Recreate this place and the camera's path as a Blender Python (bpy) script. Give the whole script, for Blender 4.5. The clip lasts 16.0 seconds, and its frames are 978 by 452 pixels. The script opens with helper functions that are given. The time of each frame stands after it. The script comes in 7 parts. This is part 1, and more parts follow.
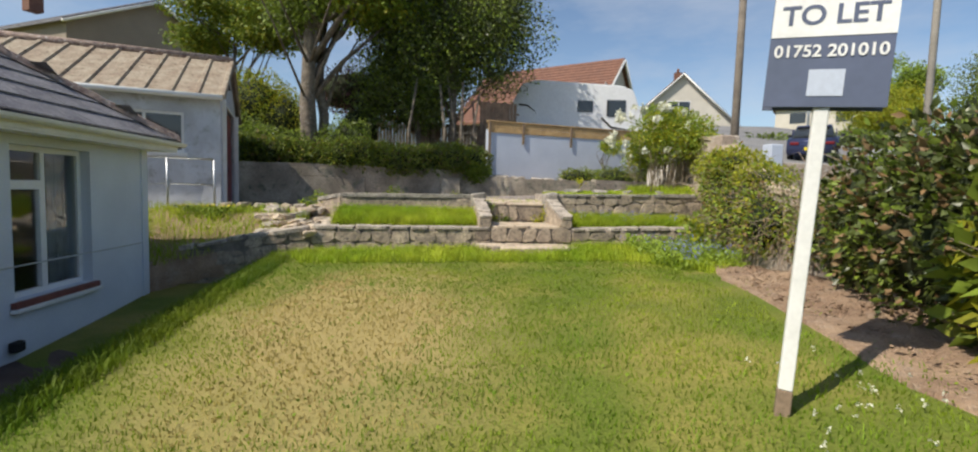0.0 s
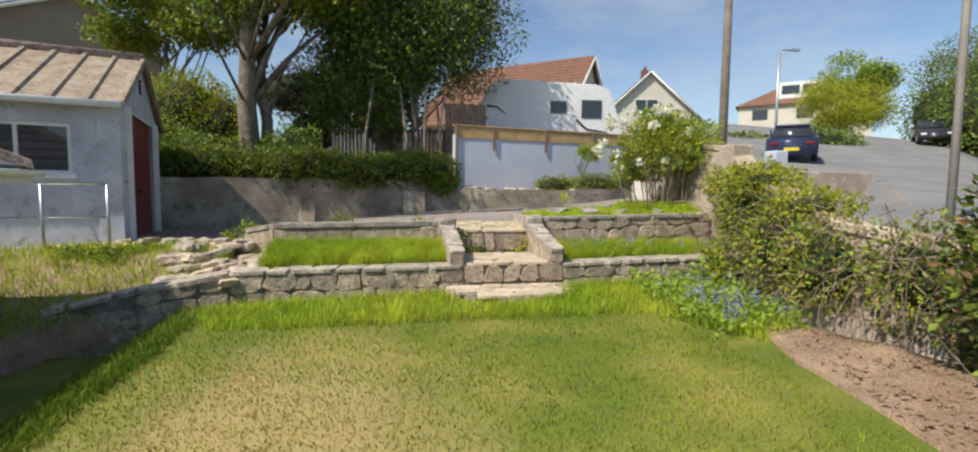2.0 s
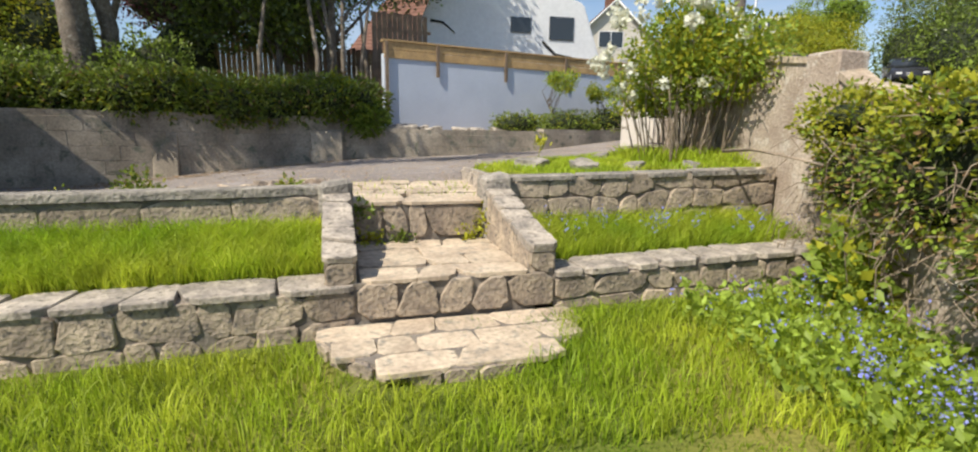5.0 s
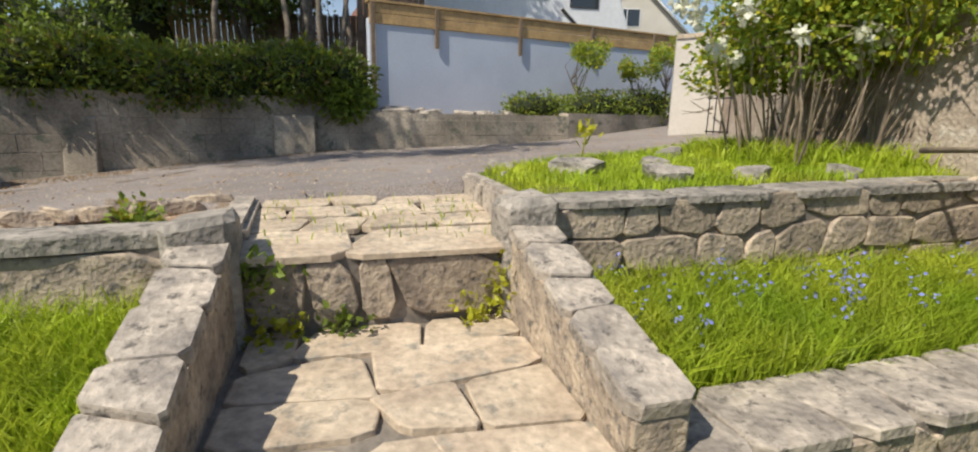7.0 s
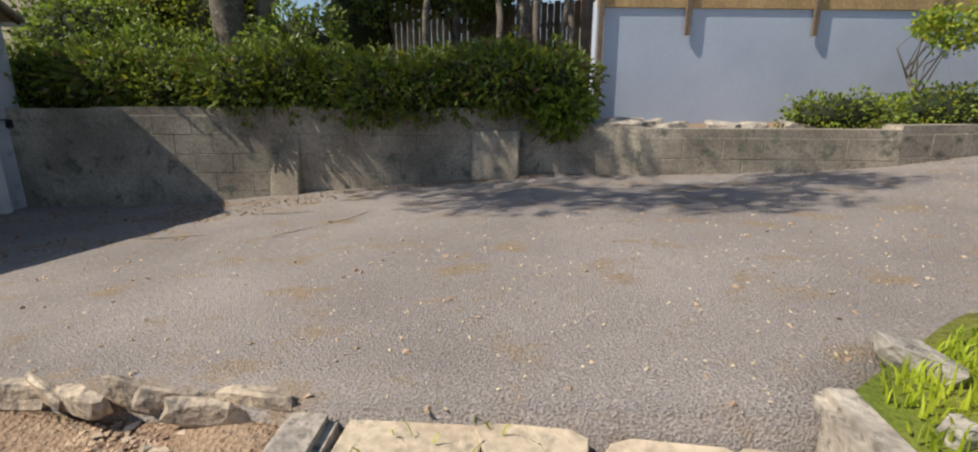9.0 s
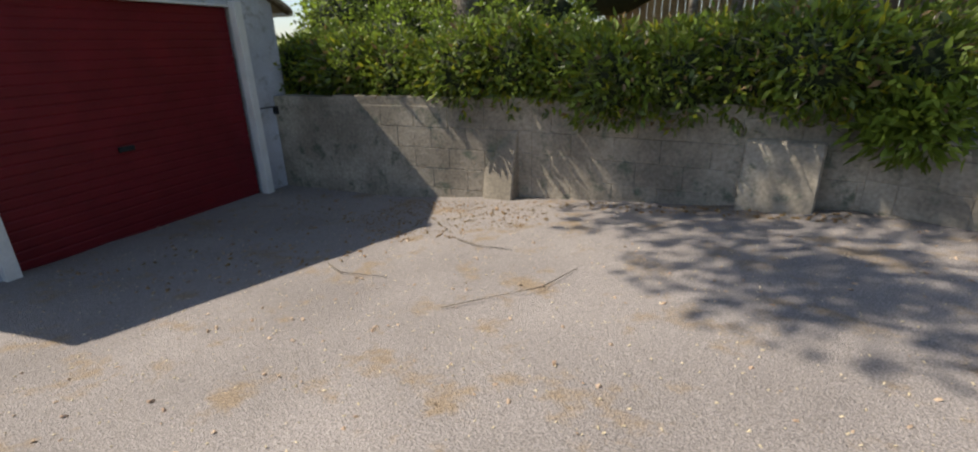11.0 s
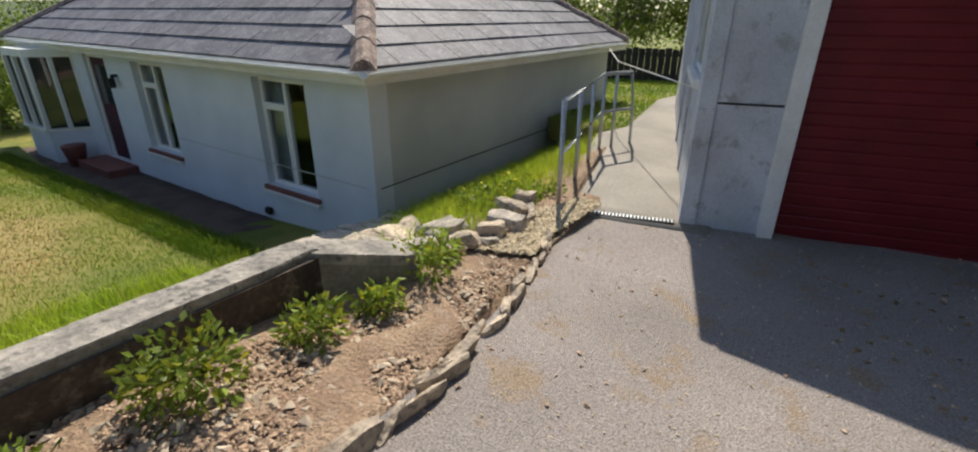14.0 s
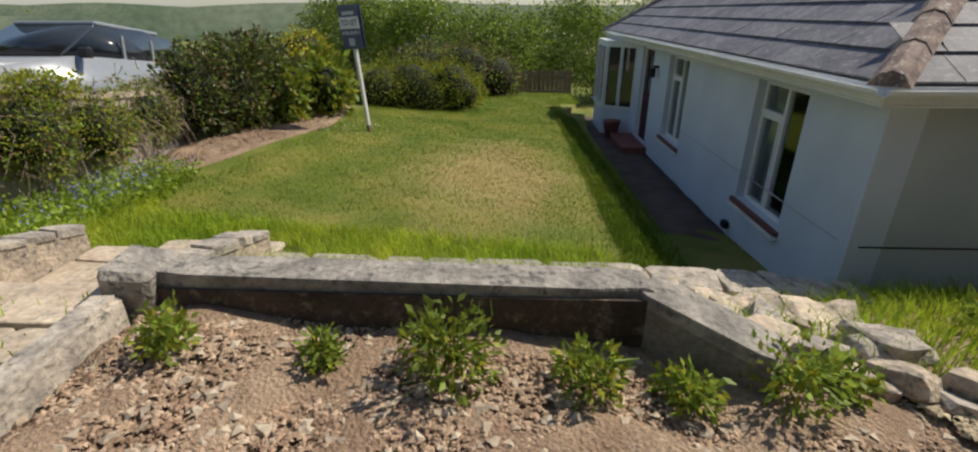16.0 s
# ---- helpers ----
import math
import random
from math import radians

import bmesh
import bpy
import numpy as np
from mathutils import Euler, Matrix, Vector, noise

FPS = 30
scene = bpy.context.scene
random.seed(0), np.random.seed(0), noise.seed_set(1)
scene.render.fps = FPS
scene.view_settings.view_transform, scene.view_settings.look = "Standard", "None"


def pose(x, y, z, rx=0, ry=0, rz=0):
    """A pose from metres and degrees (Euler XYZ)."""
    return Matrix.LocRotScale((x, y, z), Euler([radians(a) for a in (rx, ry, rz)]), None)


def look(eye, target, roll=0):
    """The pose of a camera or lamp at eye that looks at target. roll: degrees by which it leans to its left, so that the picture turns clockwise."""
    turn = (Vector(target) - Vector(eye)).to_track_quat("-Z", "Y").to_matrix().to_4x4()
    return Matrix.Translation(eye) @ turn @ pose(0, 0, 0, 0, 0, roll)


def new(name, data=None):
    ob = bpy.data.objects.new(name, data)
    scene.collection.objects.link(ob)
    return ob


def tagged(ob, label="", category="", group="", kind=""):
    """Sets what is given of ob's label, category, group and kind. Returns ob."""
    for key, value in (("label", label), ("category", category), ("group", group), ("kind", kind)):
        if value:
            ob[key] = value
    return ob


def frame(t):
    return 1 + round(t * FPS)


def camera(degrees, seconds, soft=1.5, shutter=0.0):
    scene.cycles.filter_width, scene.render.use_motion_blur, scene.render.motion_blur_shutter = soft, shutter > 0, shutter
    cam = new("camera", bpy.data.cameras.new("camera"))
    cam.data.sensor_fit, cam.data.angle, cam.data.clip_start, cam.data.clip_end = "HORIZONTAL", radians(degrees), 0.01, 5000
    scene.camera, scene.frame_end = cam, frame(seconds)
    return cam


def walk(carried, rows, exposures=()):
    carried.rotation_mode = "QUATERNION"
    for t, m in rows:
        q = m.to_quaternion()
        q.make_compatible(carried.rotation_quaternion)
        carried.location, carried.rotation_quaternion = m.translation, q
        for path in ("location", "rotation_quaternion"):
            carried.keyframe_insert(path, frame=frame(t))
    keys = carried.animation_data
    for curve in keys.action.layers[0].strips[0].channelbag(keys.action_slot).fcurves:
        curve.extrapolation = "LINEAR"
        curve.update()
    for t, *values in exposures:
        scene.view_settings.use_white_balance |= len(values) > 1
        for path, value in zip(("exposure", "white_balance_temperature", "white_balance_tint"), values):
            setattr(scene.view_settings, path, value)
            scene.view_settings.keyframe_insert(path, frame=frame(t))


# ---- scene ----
cam = camera(89.2, 16.0, soft=2.1)
PATH = [
    (0, (-0.202, 0.075, 1.26), (0.042, 2.055, 1.114), 1.7),
    (0.5, (-0.149, 0.395, 1.28), (0.101, 2.374, 1.131), 1.7),
    (1, (-0.119, 0.814, 1.539), (0.157, 2.79, 1.397), 1.0),
    (1.5, (-0.132, 1.201, 1.627), (0.19, 3.169, 1.482), 0.9),
    (2, (-0.077, 1.69, 1.644), (0.298, 3.649, 1.494), 0.6),
    (2.5, (0.054, 2.22, 1.583), (0.475, 4.168, 1.42), 0.4),
    (3, (0.244, 2.778, 1.541), (0.713, 4.71, 1.323), 0.4),
    (5.5, (0.864, 5.412, 1.619), (1.419, 7.292, 1.222), 0.9),
    (6, (0.989, 5.923, 1.623), (1.543, 7.799, 1.208), 0.8),
    (6.5, (1.165, 6.445, 1.633), (1.712, 8.321, 1.207), 1.0),
    (7, (1.256, 6.939, 1.597), (1.784, 8.819, 1.164), 1.0),
    (7.5, (1.322, 7.447, 1.573), (1.748, 9.351, 1.131), 0.7),
    (8, (1.379, 7.959, 1.745), (1.608, 9.893, 1.29), 0.4),
    (8.5, (1.358, 8.472, 1.844), (1.343, 10.415, 1.373), 0.3),
    (8.7, (1.345, 8.69, 1.88), (1.225, 10.63, 1.4), 0.2),
    (10.8, (0.985, 10.38, 2.39), (-0.12, 11.914, 1.71), -1.5),
    (11, (0.931, 10.472, 2.396), (-0.199, 11.972, 1.708), -1.6),
    (11.5, (0.799, 10.651, 2.412), (-0.572, 11.914, 1.687), -1.2),
    (12, (0.584, 10.805, 2.325), (-0.986, 11.799, 1.584), -1.4),
    (12.5, (0.321, 10.94, 2.243), (-1.397, 11.655, 1.511), -0.9),
    (13, (0.094, 11.218, 2.275), (-1.731, 11.499, 1.508), -1.2),
    (13.5, (-0.06, 11.277, 2.325), (-1.871, 10.967, 1.535), -0.7),
    (14, (-0.229, 11.304, 2.303), (-1.749, 10.269, 1.516), 0.4),
    (14.5, (-0.363, 11.321, 2.299), (-1.358, 9.777, 1.508), -0.7),
    (15, (-0.585, 11.189, 2.227), (-1.17, 9.444, 1.444), -0.1),
    (15.5, (-0.795, 11.14, 2.233), (-1.022, 9.316, 1.444), -0.0),
    (16, (-1.055, 11.108, 2.264), (-0.983, 9.274, 1.469), 0.0),
]
walk(cam, [(t, look(eye, target, roll)) for t, eye, target, roll in PATH],
     [(0, 0.15), (1, 0.25), (2, 0.22), (3, 0.38), (5.5, 0.25), (8.5, 0.0), (11, 0.32), (12.5, 0.32), (13.5, 0.32), (14.5, 0.08), (16, -0.12)])

# ---- sun and sky ----
SUN_AZ = math.atan2(-0.9, -0.46)
SUN_EL = radians(50)
world = bpy.data.worlds.new("sky")
scene.world = world
world.use_nodes = True
wt = world.node_tree
sky = wt.nodes.new("ShaderNodeTexSky")
sky.sky_type = "NISHITA"
sky.sun_disc = False
sky.sun_elevation = SUN_EL
sky.sun_rotation = SUN_AZ
sky.air_density, sky.dust_density, sky.ozone_density = 1.0, 0.6, 2.0
wco = wt.nodes.new("ShaderNodeTexCoord")
wmap = wt.nodes.new("ShaderNodeMapping")
wmap.inputs["Scale"].default_value = (1.0, 1.0, 3.0)
cloud = wt.nodes.new("ShaderNodeTexNoise")
cloud.inputs["Scale"].default_value = 3.2
cloud.inputs["Detail"].default_value = 7
cloud.inputs["Roughness"].default_value = 0.6
cramp = wt.nodes.new("ShaderNodeValToRGB")
cramp.color_ramp.elements[0].position, cramp.color_ramp.elements[1].position = 0.45, 0.8
cramp.color_ramp.elements[1].color = (0.5, 0.5, 0.5, 1)
cmix = wt.nodes.new("ShaderNodeMixRGB")
cmix.inputs["Color2"].default_value = (5.0, 5.3, 5.8, 1)
wt.links.new(wco.outputs["Generated"], wmap.inputs["Vector"])
wt.links.new(wmap.outputs[0], cloud.inputs["Vector"])
wt.links.new(cloud.outputs["Fac"], cramp.inputs["Fac"])
wt.links.new(cramp.outputs["Color"], cmix.inputs["Fac"])
wt.links.new(sky.outputs[0], cmix.inputs["Color1"])
wt.links.new(cmix.outputs[0], wt.nodes["Background"].inputs["Color"])
wt.nodes["Background"].inputs["Strength"].default_value = 0.115
sun_data = bpy.data.lights.new("sun", "SUN")
sun_data.energy, sun_data.angle, sun_data.color = 5.0, radians(0.6), (1.0, 0.92, 0.78)
sun = new("sun", sun_data)
sdir = Vector((math.sin(SUN_AZ) * math.cos(SUN_EL), math.cos(SUN_AZ) * math.cos(SUN_EL), math.sin(SUN_EL)))
sun.matrix_world = look(sdir * 40, (0, 0, 0))

# ---- materials ----
def mat(name, c1, c2, scale=4.0, fine=40.0, rough=0.85, bump=0.3, dist=0.01, metal=0.0, c3=None, island=0.0, spot=None, trans=0.0, contrast=(0.35, 0.65), spec=0.3, vary=0.22):
    """Two-scale procedural surface: patches of c1 and c2, fine grain, optional stains c3, per-piece variation."""
    m = bpy.data.materials.new(name)
    m.use_nodes = True
    nt = m.node_tree
    N, L = nt.nodes, nt.links
    b = N["Principled BSDF"]
    b.inputs["Roughness"].default_value = rough
    b.inputs["Metallic"].default_value = metal
    b.inputs["Specular IOR Level"].default_value = spec
    g = N.new("ShaderNodeNewGeometry")
    n1 = N.new("ShaderNodeTexNoise")
    n1.inputs["Scale"].default_value, n1.inputs["Detail"].default_value = scale, 5
    n2 = N.new("ShaderNodeTexNoise")
    n2.inputs["Scale"].default_value, n2.inputs["Detail"].default_value = fine, 4
    L.new(g.outputs["Position"], n1.inputs["Vector"])
    L.new(g.outputs["Position"], n2.inputs["Vector"])
    r = N.new("ShaderNodeMapRange")
    r.inputs["From Min"].default_value, r.inputs["From Max"].default_value = contrast
    L.new(n1.outputs["Fac"], r.inputs["Value"])
    mix = N.new("ShaderNodeMixRGB")
    mix.inputs["Color1"].default_value, mix.inputs["Color2"].default_value = (*c1, 1), (*c2, 1)
    L.new(r.outputs[0], mix.inputs["Fac"])
    out = mix.outputs[0]
    if c3:
        n3 = N.new("ShaderNodeTexNoise")
        n3.inputs["Scale"].default_value, n3.inputs["Detail"].default_value = scale * 2.7, 8
        n3.inputs["Roughness"].default_value = 0.7
        L.new(g.outputs["Position"], n3.inputs["Vector"])
        r3 = N.new("ShaderNodeMapRange")
        r3.inputs["From Min"].default_value, r3.inputs["From Max"].default_value = 0.54, 0.64
        L.new(n3.outputs["Fac"], r3.inputs["Value"])
        mx = N.new("ShaderNodeMixRGB")
        mx.inputs["Color2"].default_value = (*c3, 1)
        L.new(r3.outputs[0], mx.inputs["Fac"])
        L.new(out, mx.inputs["Color1"])
        out = mx.outputs[0]
    hv = N.new("ShaderNodeHueSaturation")
    rv = N.new("ShaderNodeMapRange")
    rv.inputs["From Min"].default_value, rv.inputs["From Max"].default_value = 0.3, 0.7
    rv.inputs["To Min"].default_value, rv.inputs["To Max"].default_value = 1 - vary, 1 + vary
    L.new(n2.outputs["Fac"], rv.inputs["Value"])
    val = rv.outputs[0]
    if island:
        oi = N.new("ShaderNodeObjectInfo")
        ad = N.new("ShaderNodeMath")
        ad.operation = "ADD"
        L.new(oi.outputs["Random"], ad.inputs[0])
        L.new(g.outputs["Random Per Island"], ad.inputs[1])
        ri = N.new("ShaderNodeMapRange")
        ri.inputs["From Max"].default_value = 2.0
        ri.inputs["To Min"].default_value, ri.inputs["To Max"].default_value = 1 - island, 1 + island
        L.new(ad.outputs[0], ri.inputs["Value"])
        mu = N.new("ShaderNodeMath")
        mu.operation = "MULTIPLY"
        L.new(val, mu.inputs[0])
        L.new(ri.outputs[0], mu.inputs[1])
        val = mu.outputs[0]
    L.new(val, hv.inputs["Value"])
    L.new(out, hv.inputs["Color"])
    L.new(hv.outputs[0], b.inputs["Base Color"])
    if bump:
        bp = N.new("ShaderNodeBump")
        bp.inputs["Strength"].default_value, bp.inputs["Distance"].default_value = bump, dist
        L.new(n2.outputs["Fac"], bp.inputs["Height"])
        L.new(bp.outputs[0], b.inputs["Normal"])
    if trans:
        tr = N.new("ShaderNodeBsdfTranslucent")
        ms = N.new("ShaderNodeMixShader")
        ms.inputs["Fac"].default_value = trans
        L.new(hv.outputs[0], tr.inputs["Color"])
        L.new(b.outputs[0], ms.inputs[1])
        L.new(tr.outputs[0], ms.inputs[2])
        L.new(ms.outputs[0], N["Material Output"].inputs["Surface"])
    return m


def glass(name, tint=(0.03, 0.035, 0.04)):
    m = bpy.data.materials.new(name)
    m.use_nodes = True
    b = m.node_tree.nodes["Principled BSDF"]
    b.inputs["Base Color"].default_value = (*tint, 1)
    b.inputs["Roughness"].default_value = 0.04
    b.inputs["IOR"].default_value = 1.52
    b.inputs["Specular IOR Level"].default_value = 0.8
    return m


M_pane = glass("clear_pane", (0.8, 0.86, 0.84))
M_pane.node_tree.nodes["Principled BSDF"].inputs["Transmission Weight"].default_value = 1.0
M_pane.node_tree.nodes["Principled BSDF"].inputs["Roughness"].default_value = 0.0
M_lawn = mat("lawn_soil", (0.12, 0.155, 0.02), (0.25, 0.225, 0.055), 1.1, 60, bump=0.8, dist=0.02, contrast=(0.42, 0.66))
def dry_patch(m, cx, cy, rx, ry, colour):
    """Blends a ragged straw-coloured oval into a ground material."""
    nt = m.node_tree
    N, L = nt.nodes, nt.links
    b = N["Principled BSDF"]
    old = b.inputs["Base Color"].links[0].from_socket
    g = N.new("ShaderNodeNewGeometry")
    sub, mul, ln = N.new("ShaderNodeVectorMath"), N.new("ShaderNodeVectorMath"), N.new("ShaderNodeVectorMath")
    sub.operation, mul.operation, ln.operation = "SUBTRACT", "MULTIPLY", "LENGTH"
    sub.inputs[1].default_value, mul.inputs[1].default_value = (cx, cy, 0), (1 / rx, 1 / ry, 0)
    L.new(g.outputs["Position"], sub.inputs[0])
    L.new(sub.outputs[0], mul.inputs[0])
    L.new(mul.outputs[0], ln.inputs[0])
    n = N.new("ShaderNodeTexNoise")
    n.inputs["Scale"].default_value, n.inputs["Detail"].default_value = 2.2, 6
    L.new(g.outputs["Position"], n.inputs["Vector"])
    ad = N.new("ShaderNodeMath")
    ad.operation = "ADD"
    L.new(ln.outputs["Value"], ad.inputs[0])
    L.new(n.outputs["Fac"], ad.inputs[1])
    mr = N.new("ShaderNodeMapRange")
    mr.inputs["From Min"].default_value, mr.inputs["From Max"].default_value = 1.55, 0.95
    L.new(ad.outputs[0], mr.inputs["Value"])
    mx = N.new("ShaderNodeMixRGB")
    mx.inputs["Color2"].default_value = (*colour, 1)
    L.new(mr.outputs[0], mx.inputs["Fac"])
    L.new(old, mx.inputs["Color1"])
    L.new(mx.outputs[0], b.inputs["Base Color"])


dry_patch(M_lawn, -0.8, 4.2, 1.4, 2.6, (0.35, 0.28, 0.11))
M_blade = mat("grass_blade", (0.12, 0.22, 0.012), (0.25, 0.31, 0.026), 0.8, 5, rough=0.6, bump=0, island=0.45, trans=0.35)
M_blade_dry = mat("grass_dry", (0.46, 0.36, 0.14), (0.34, 0.29, 0.07), 0.8, 5, rough=0.7, bump=0, island=0.4, trans=0.3)
M_blade_tall = mat("grass_tall", (0.28, 0.41, 0.025), (0.48, 0.54, 0.05), 1.5, 5, rough=0.5, bump=0, island=0.5, trans=0.45)
M_soil = mat("bed_soil", (0.42, 0.30, 0.20), (0.27, 0.18, 0.12), 3, 55, bump=1.0, dist=0.03, c3=(0.36, 0.27, 0.2))
M_chips = mat("bark_chips", (0.50, 0.37, 0.26), (0.32, 0.21, 0.14), 9, 30, bump=0.4, island=0.6)
M_gravel = mat("gravel", (0.55, 0.45, 0.3), (0.4, 0.33, 0.22), 12, 40, bump=0.3, island=0.5)
M_tarmac = mat("old_tarmac", (0.245, 0.215, 0.20), (0.335, 0.295, 0.275), 0.9, 110, bump=0.9, dist=0.014, c3=(0.29, 0.22, 0.155), contrast=(0.3, 0.7), vary=0.42)
M_conc = mat("concrete_path", (0.33, 0.30, 0.26), (0.25, 0.23, 0.2), 1.5, 60, bump=0.3, dist=0.006)
M_road = mat("road", (0.17, 0.17, 0.175), (0.23, 0.225, 0.22), 0.6, 80, bump=0.3)
M_gpath = mat("earth_path", (0.09, 0.06, 0.05), (0.14, 0.10, 0.08), 2.5, 60, bump=0.8, dist=0.015)
M_stone = mat("rubble_stone", (0.46, 0.375, 0.28), (0.25, 0.205, 0.165), 7, 35, bump=0.7, dist=0.02, c3=(0.12, 0.11, 0.10), island=0.45)
M_slab = mat("sandstone_slab", (0.58, 0.48, 0.36), (0.42, 0.335, 0.25), 4, 30, bump=0.6, dist=0.012, c3=(0.3, 0.27, 0.22), island=0.22)
M_cap = mat("weathered_cap", (0.50, 0.435, 0.36), (0.26, 0.23, 0.20), 7, 35, bump=0.7, dist=0.015, c3=(0.14, 0.125, 0.11), island=0.2)
M_lichcap = mat("lichened_concrete_cap", (0.40, 0.36, 0.31), (0.20, 0.185, 0.165), 5, 30, bump=0.9, dist=0.02, c3=(0.11, 0.105, 0.095), island=0.08)
M_mortar = mat("mortar", (0.27, 0.235, 0.195), (0.16, 0.14, 0.12), 5, 40, bump=0.6, dist=0.01)
M_block = mat("stained_blockwork", (0.42, 0.365, 0.29), (0.22, 0.19, 0.15), 1.6, 30, bump=0.5, dist=0.01, c3=(0.15, 0.16, 0.12), island=0.12)
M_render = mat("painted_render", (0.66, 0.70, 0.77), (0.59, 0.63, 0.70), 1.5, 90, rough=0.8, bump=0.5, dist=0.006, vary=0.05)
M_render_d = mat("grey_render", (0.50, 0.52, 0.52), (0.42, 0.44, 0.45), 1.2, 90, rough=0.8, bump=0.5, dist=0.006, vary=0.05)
M_gar = mat("spar_dash", (0.60, 0.63, 0.68), (0.46, 0.48, 0.52), 2.2, 130, bump=0.9, dist=0.008, c3=(0.36, 0.37, 0.38))
M_white = mat("white_paint", (0.8, 0.8, 0.78), (0.7, 0.7, 0.67), 3, 40, rough=0.5, bump=0.08, vary=0.05)
M_upvc = mat("white_plastic", (0.8, 0.8, 0.8), (0.76, 0.76, 0.76), 3, 40, rough=0.35, bump=0.02, vary=0.05)
M_red = mat("red_door", (0.17, 0.012, 0.018), (0.13, 0.01, 0.014), 3, 60, rough=0.45, bump=0.1, vary=0.05)
M_sill = mat("tile_sill", (0.24, 0.09, 0.07), (0.18, 0.07, 0.06), 8, 60, rough=0.6)
M_slate = mat("slate", (0.13, 0.125, 0.145), (0.20, 0.195, 0.21), 5, 35, rough=0.68, bump=0.3, dist=0.005, c3=(0.28, 0.27, 0.27), island=0.3)
M_hip = mat("lichened_ridge", (0.36, 0.27, 0.22), (0.16, 0.11, 0.10), 9, 40, bump=0.6, c3=(0.5, 0.46, 0.42))
M_asb = mat("mossy_sheet", (0.36, 0.31, 0.24), (0.26, 0.20, 0.15), 4, 30, bump=0.7, dist=0.02, c3=(0.15, 0.11, 0.07))
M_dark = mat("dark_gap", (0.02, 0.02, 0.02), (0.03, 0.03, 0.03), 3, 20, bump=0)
M_glass = glass("window_glass")
M_bark = mat("bark", (0.22, 0.18, 0.14), (0.12, 0.10, 0.08), 6, 30, bump=0.9, dist=0.03, c3=(0.3, 0.28, 0.24))
M_twig = mat("dry_twigs", (0.34, 0.27, 0.20), (0.22, 0.175, 0.13), 6, 30, bump=0.3, island=0.3)
M_leaf_d = mat("leaf_dark", (0.13, 0.165, 0.04), (0.08, 0.105, 0.03), 2.0, 9, rough=0.4, bump=0, island=0.6, trans=0.25, spec=0.5)
M_leaf_m = mat("leaf_mid", (0.27, 0.36, 0.05), (0.18, 0.25, 0.035), 1.2, 9, rough=0.5, bump=0, island=0.55, trans=0.4)
M_leaf_y = mat("leaf_yellow", (0.42, 0.40, 0.03), (0.28, 0.31, 0.03), 1.2, 9, rough=0.5, bump=0, island=0.5, trans=0.4)
M_leaf_r = mat("leaf_purple", (0.10, 0.03, 0.05), (0.07, 0.025, 0.035), 1.2, 9, rough=0.5, bump=0, island=0.5, trans=0.3)
M_leaf_b = mat("leaf_brown", (0.30, 0.18, 0.09), (0.18, 0.13, 0.06), 2.0, 9, rough=0.6, bump=0, island=0.5, trans=0.2)
M_petal = mat("white_petal", (0.8, 0.8, 0.68), (0.75, 0.75, 0.62), 4, 9, bump=0, trans=0.3, vary=0.05)
M_blue = mat("blue_petal", (0.18, 0.2, 0.55), (0.25, 0.27, 0.6), 4, 9, bump=0)
M_yel = mat("yellow_petal", (0.75, 0.6, 0.04), (0.7, 0.55, 0.05), 4, 9, bump=0)
# Near-black colour standing in for the shade deep inside foliage.
M_core = mat("foliage_shade", (0.02, 0.03, 0.012), (0.03, 0.035, 0.015), 3, 20, bump=0.5)
M_wood = mat("fence_wood", (0.46, 0.31, 0.15), (0.33, 0.22, 0.11), 4, 30, bump=0.4, island=0.25)
M_wood_o = mat("old_fence_wood", (0.22, 0.16, 0.11), (0.15, 0.11, 0.08), 4, 30, bump=0.4, island=0.3)
M_wallw = mat("white_wall_paint", (0.50, 0.55, 0.65), (0.45, 0.50, 0.60), 1.5, 40, bump=0.3, dist=0.006, vary=0.05)
M_dirtyw = mat("dirty_roughcast", (0.50, 0.42, 0.34), (0.34, 0.27, 0.215), 2.0, 40, bump=0.8, dist=0.015, c3=(0.55, 0.5, 0.43))
M_van = mat("caravan_white", (0.78, 0.79, 0.8), (0.72, 0.73, 0.75), 1, 10, rough=0.3, bump=0, vary=0.05)
M_brown = mat("brown_roof", (0.20, 0.10, 0.07), (0.15, 0.08, 0.06), 3, 20, bump=0.3)
M_cream = mat("cream_render", (0.62, 0.58, 0.52), (0.56, 0.52, 0.46), 1, 20, bump=0.1, vary=0.05)
M_taupe = mat("taupe_render", (0.30, 0.25, 0.20), (0.26, 0.22, 0.18), 1, 20, bump=0.1, vary=0.05)
M_galv = mat("galvanised", (0.50, 0.52, 0.54), (0.42, 0.44, 0.46), 8, 50, rough=0.4, metal=0.7, bump=0.1)
M_pole = mat("pole_wood", (0.20, 0.17, 0.14), (0.14, 0.12, 0.10), 4, 30, bump=0.3)
M_navy = mat("sign_navy", (0.11, 0.13, 0.20), (0.10, 0.12, 0.18), 3, 20, rough=0.5, bump=0, vary=0.05)
M_tyre = mat("tyre", (0.02, 0.02, 0.02), (0.03, 0.03, 0.03), 3, 20, bump=0)
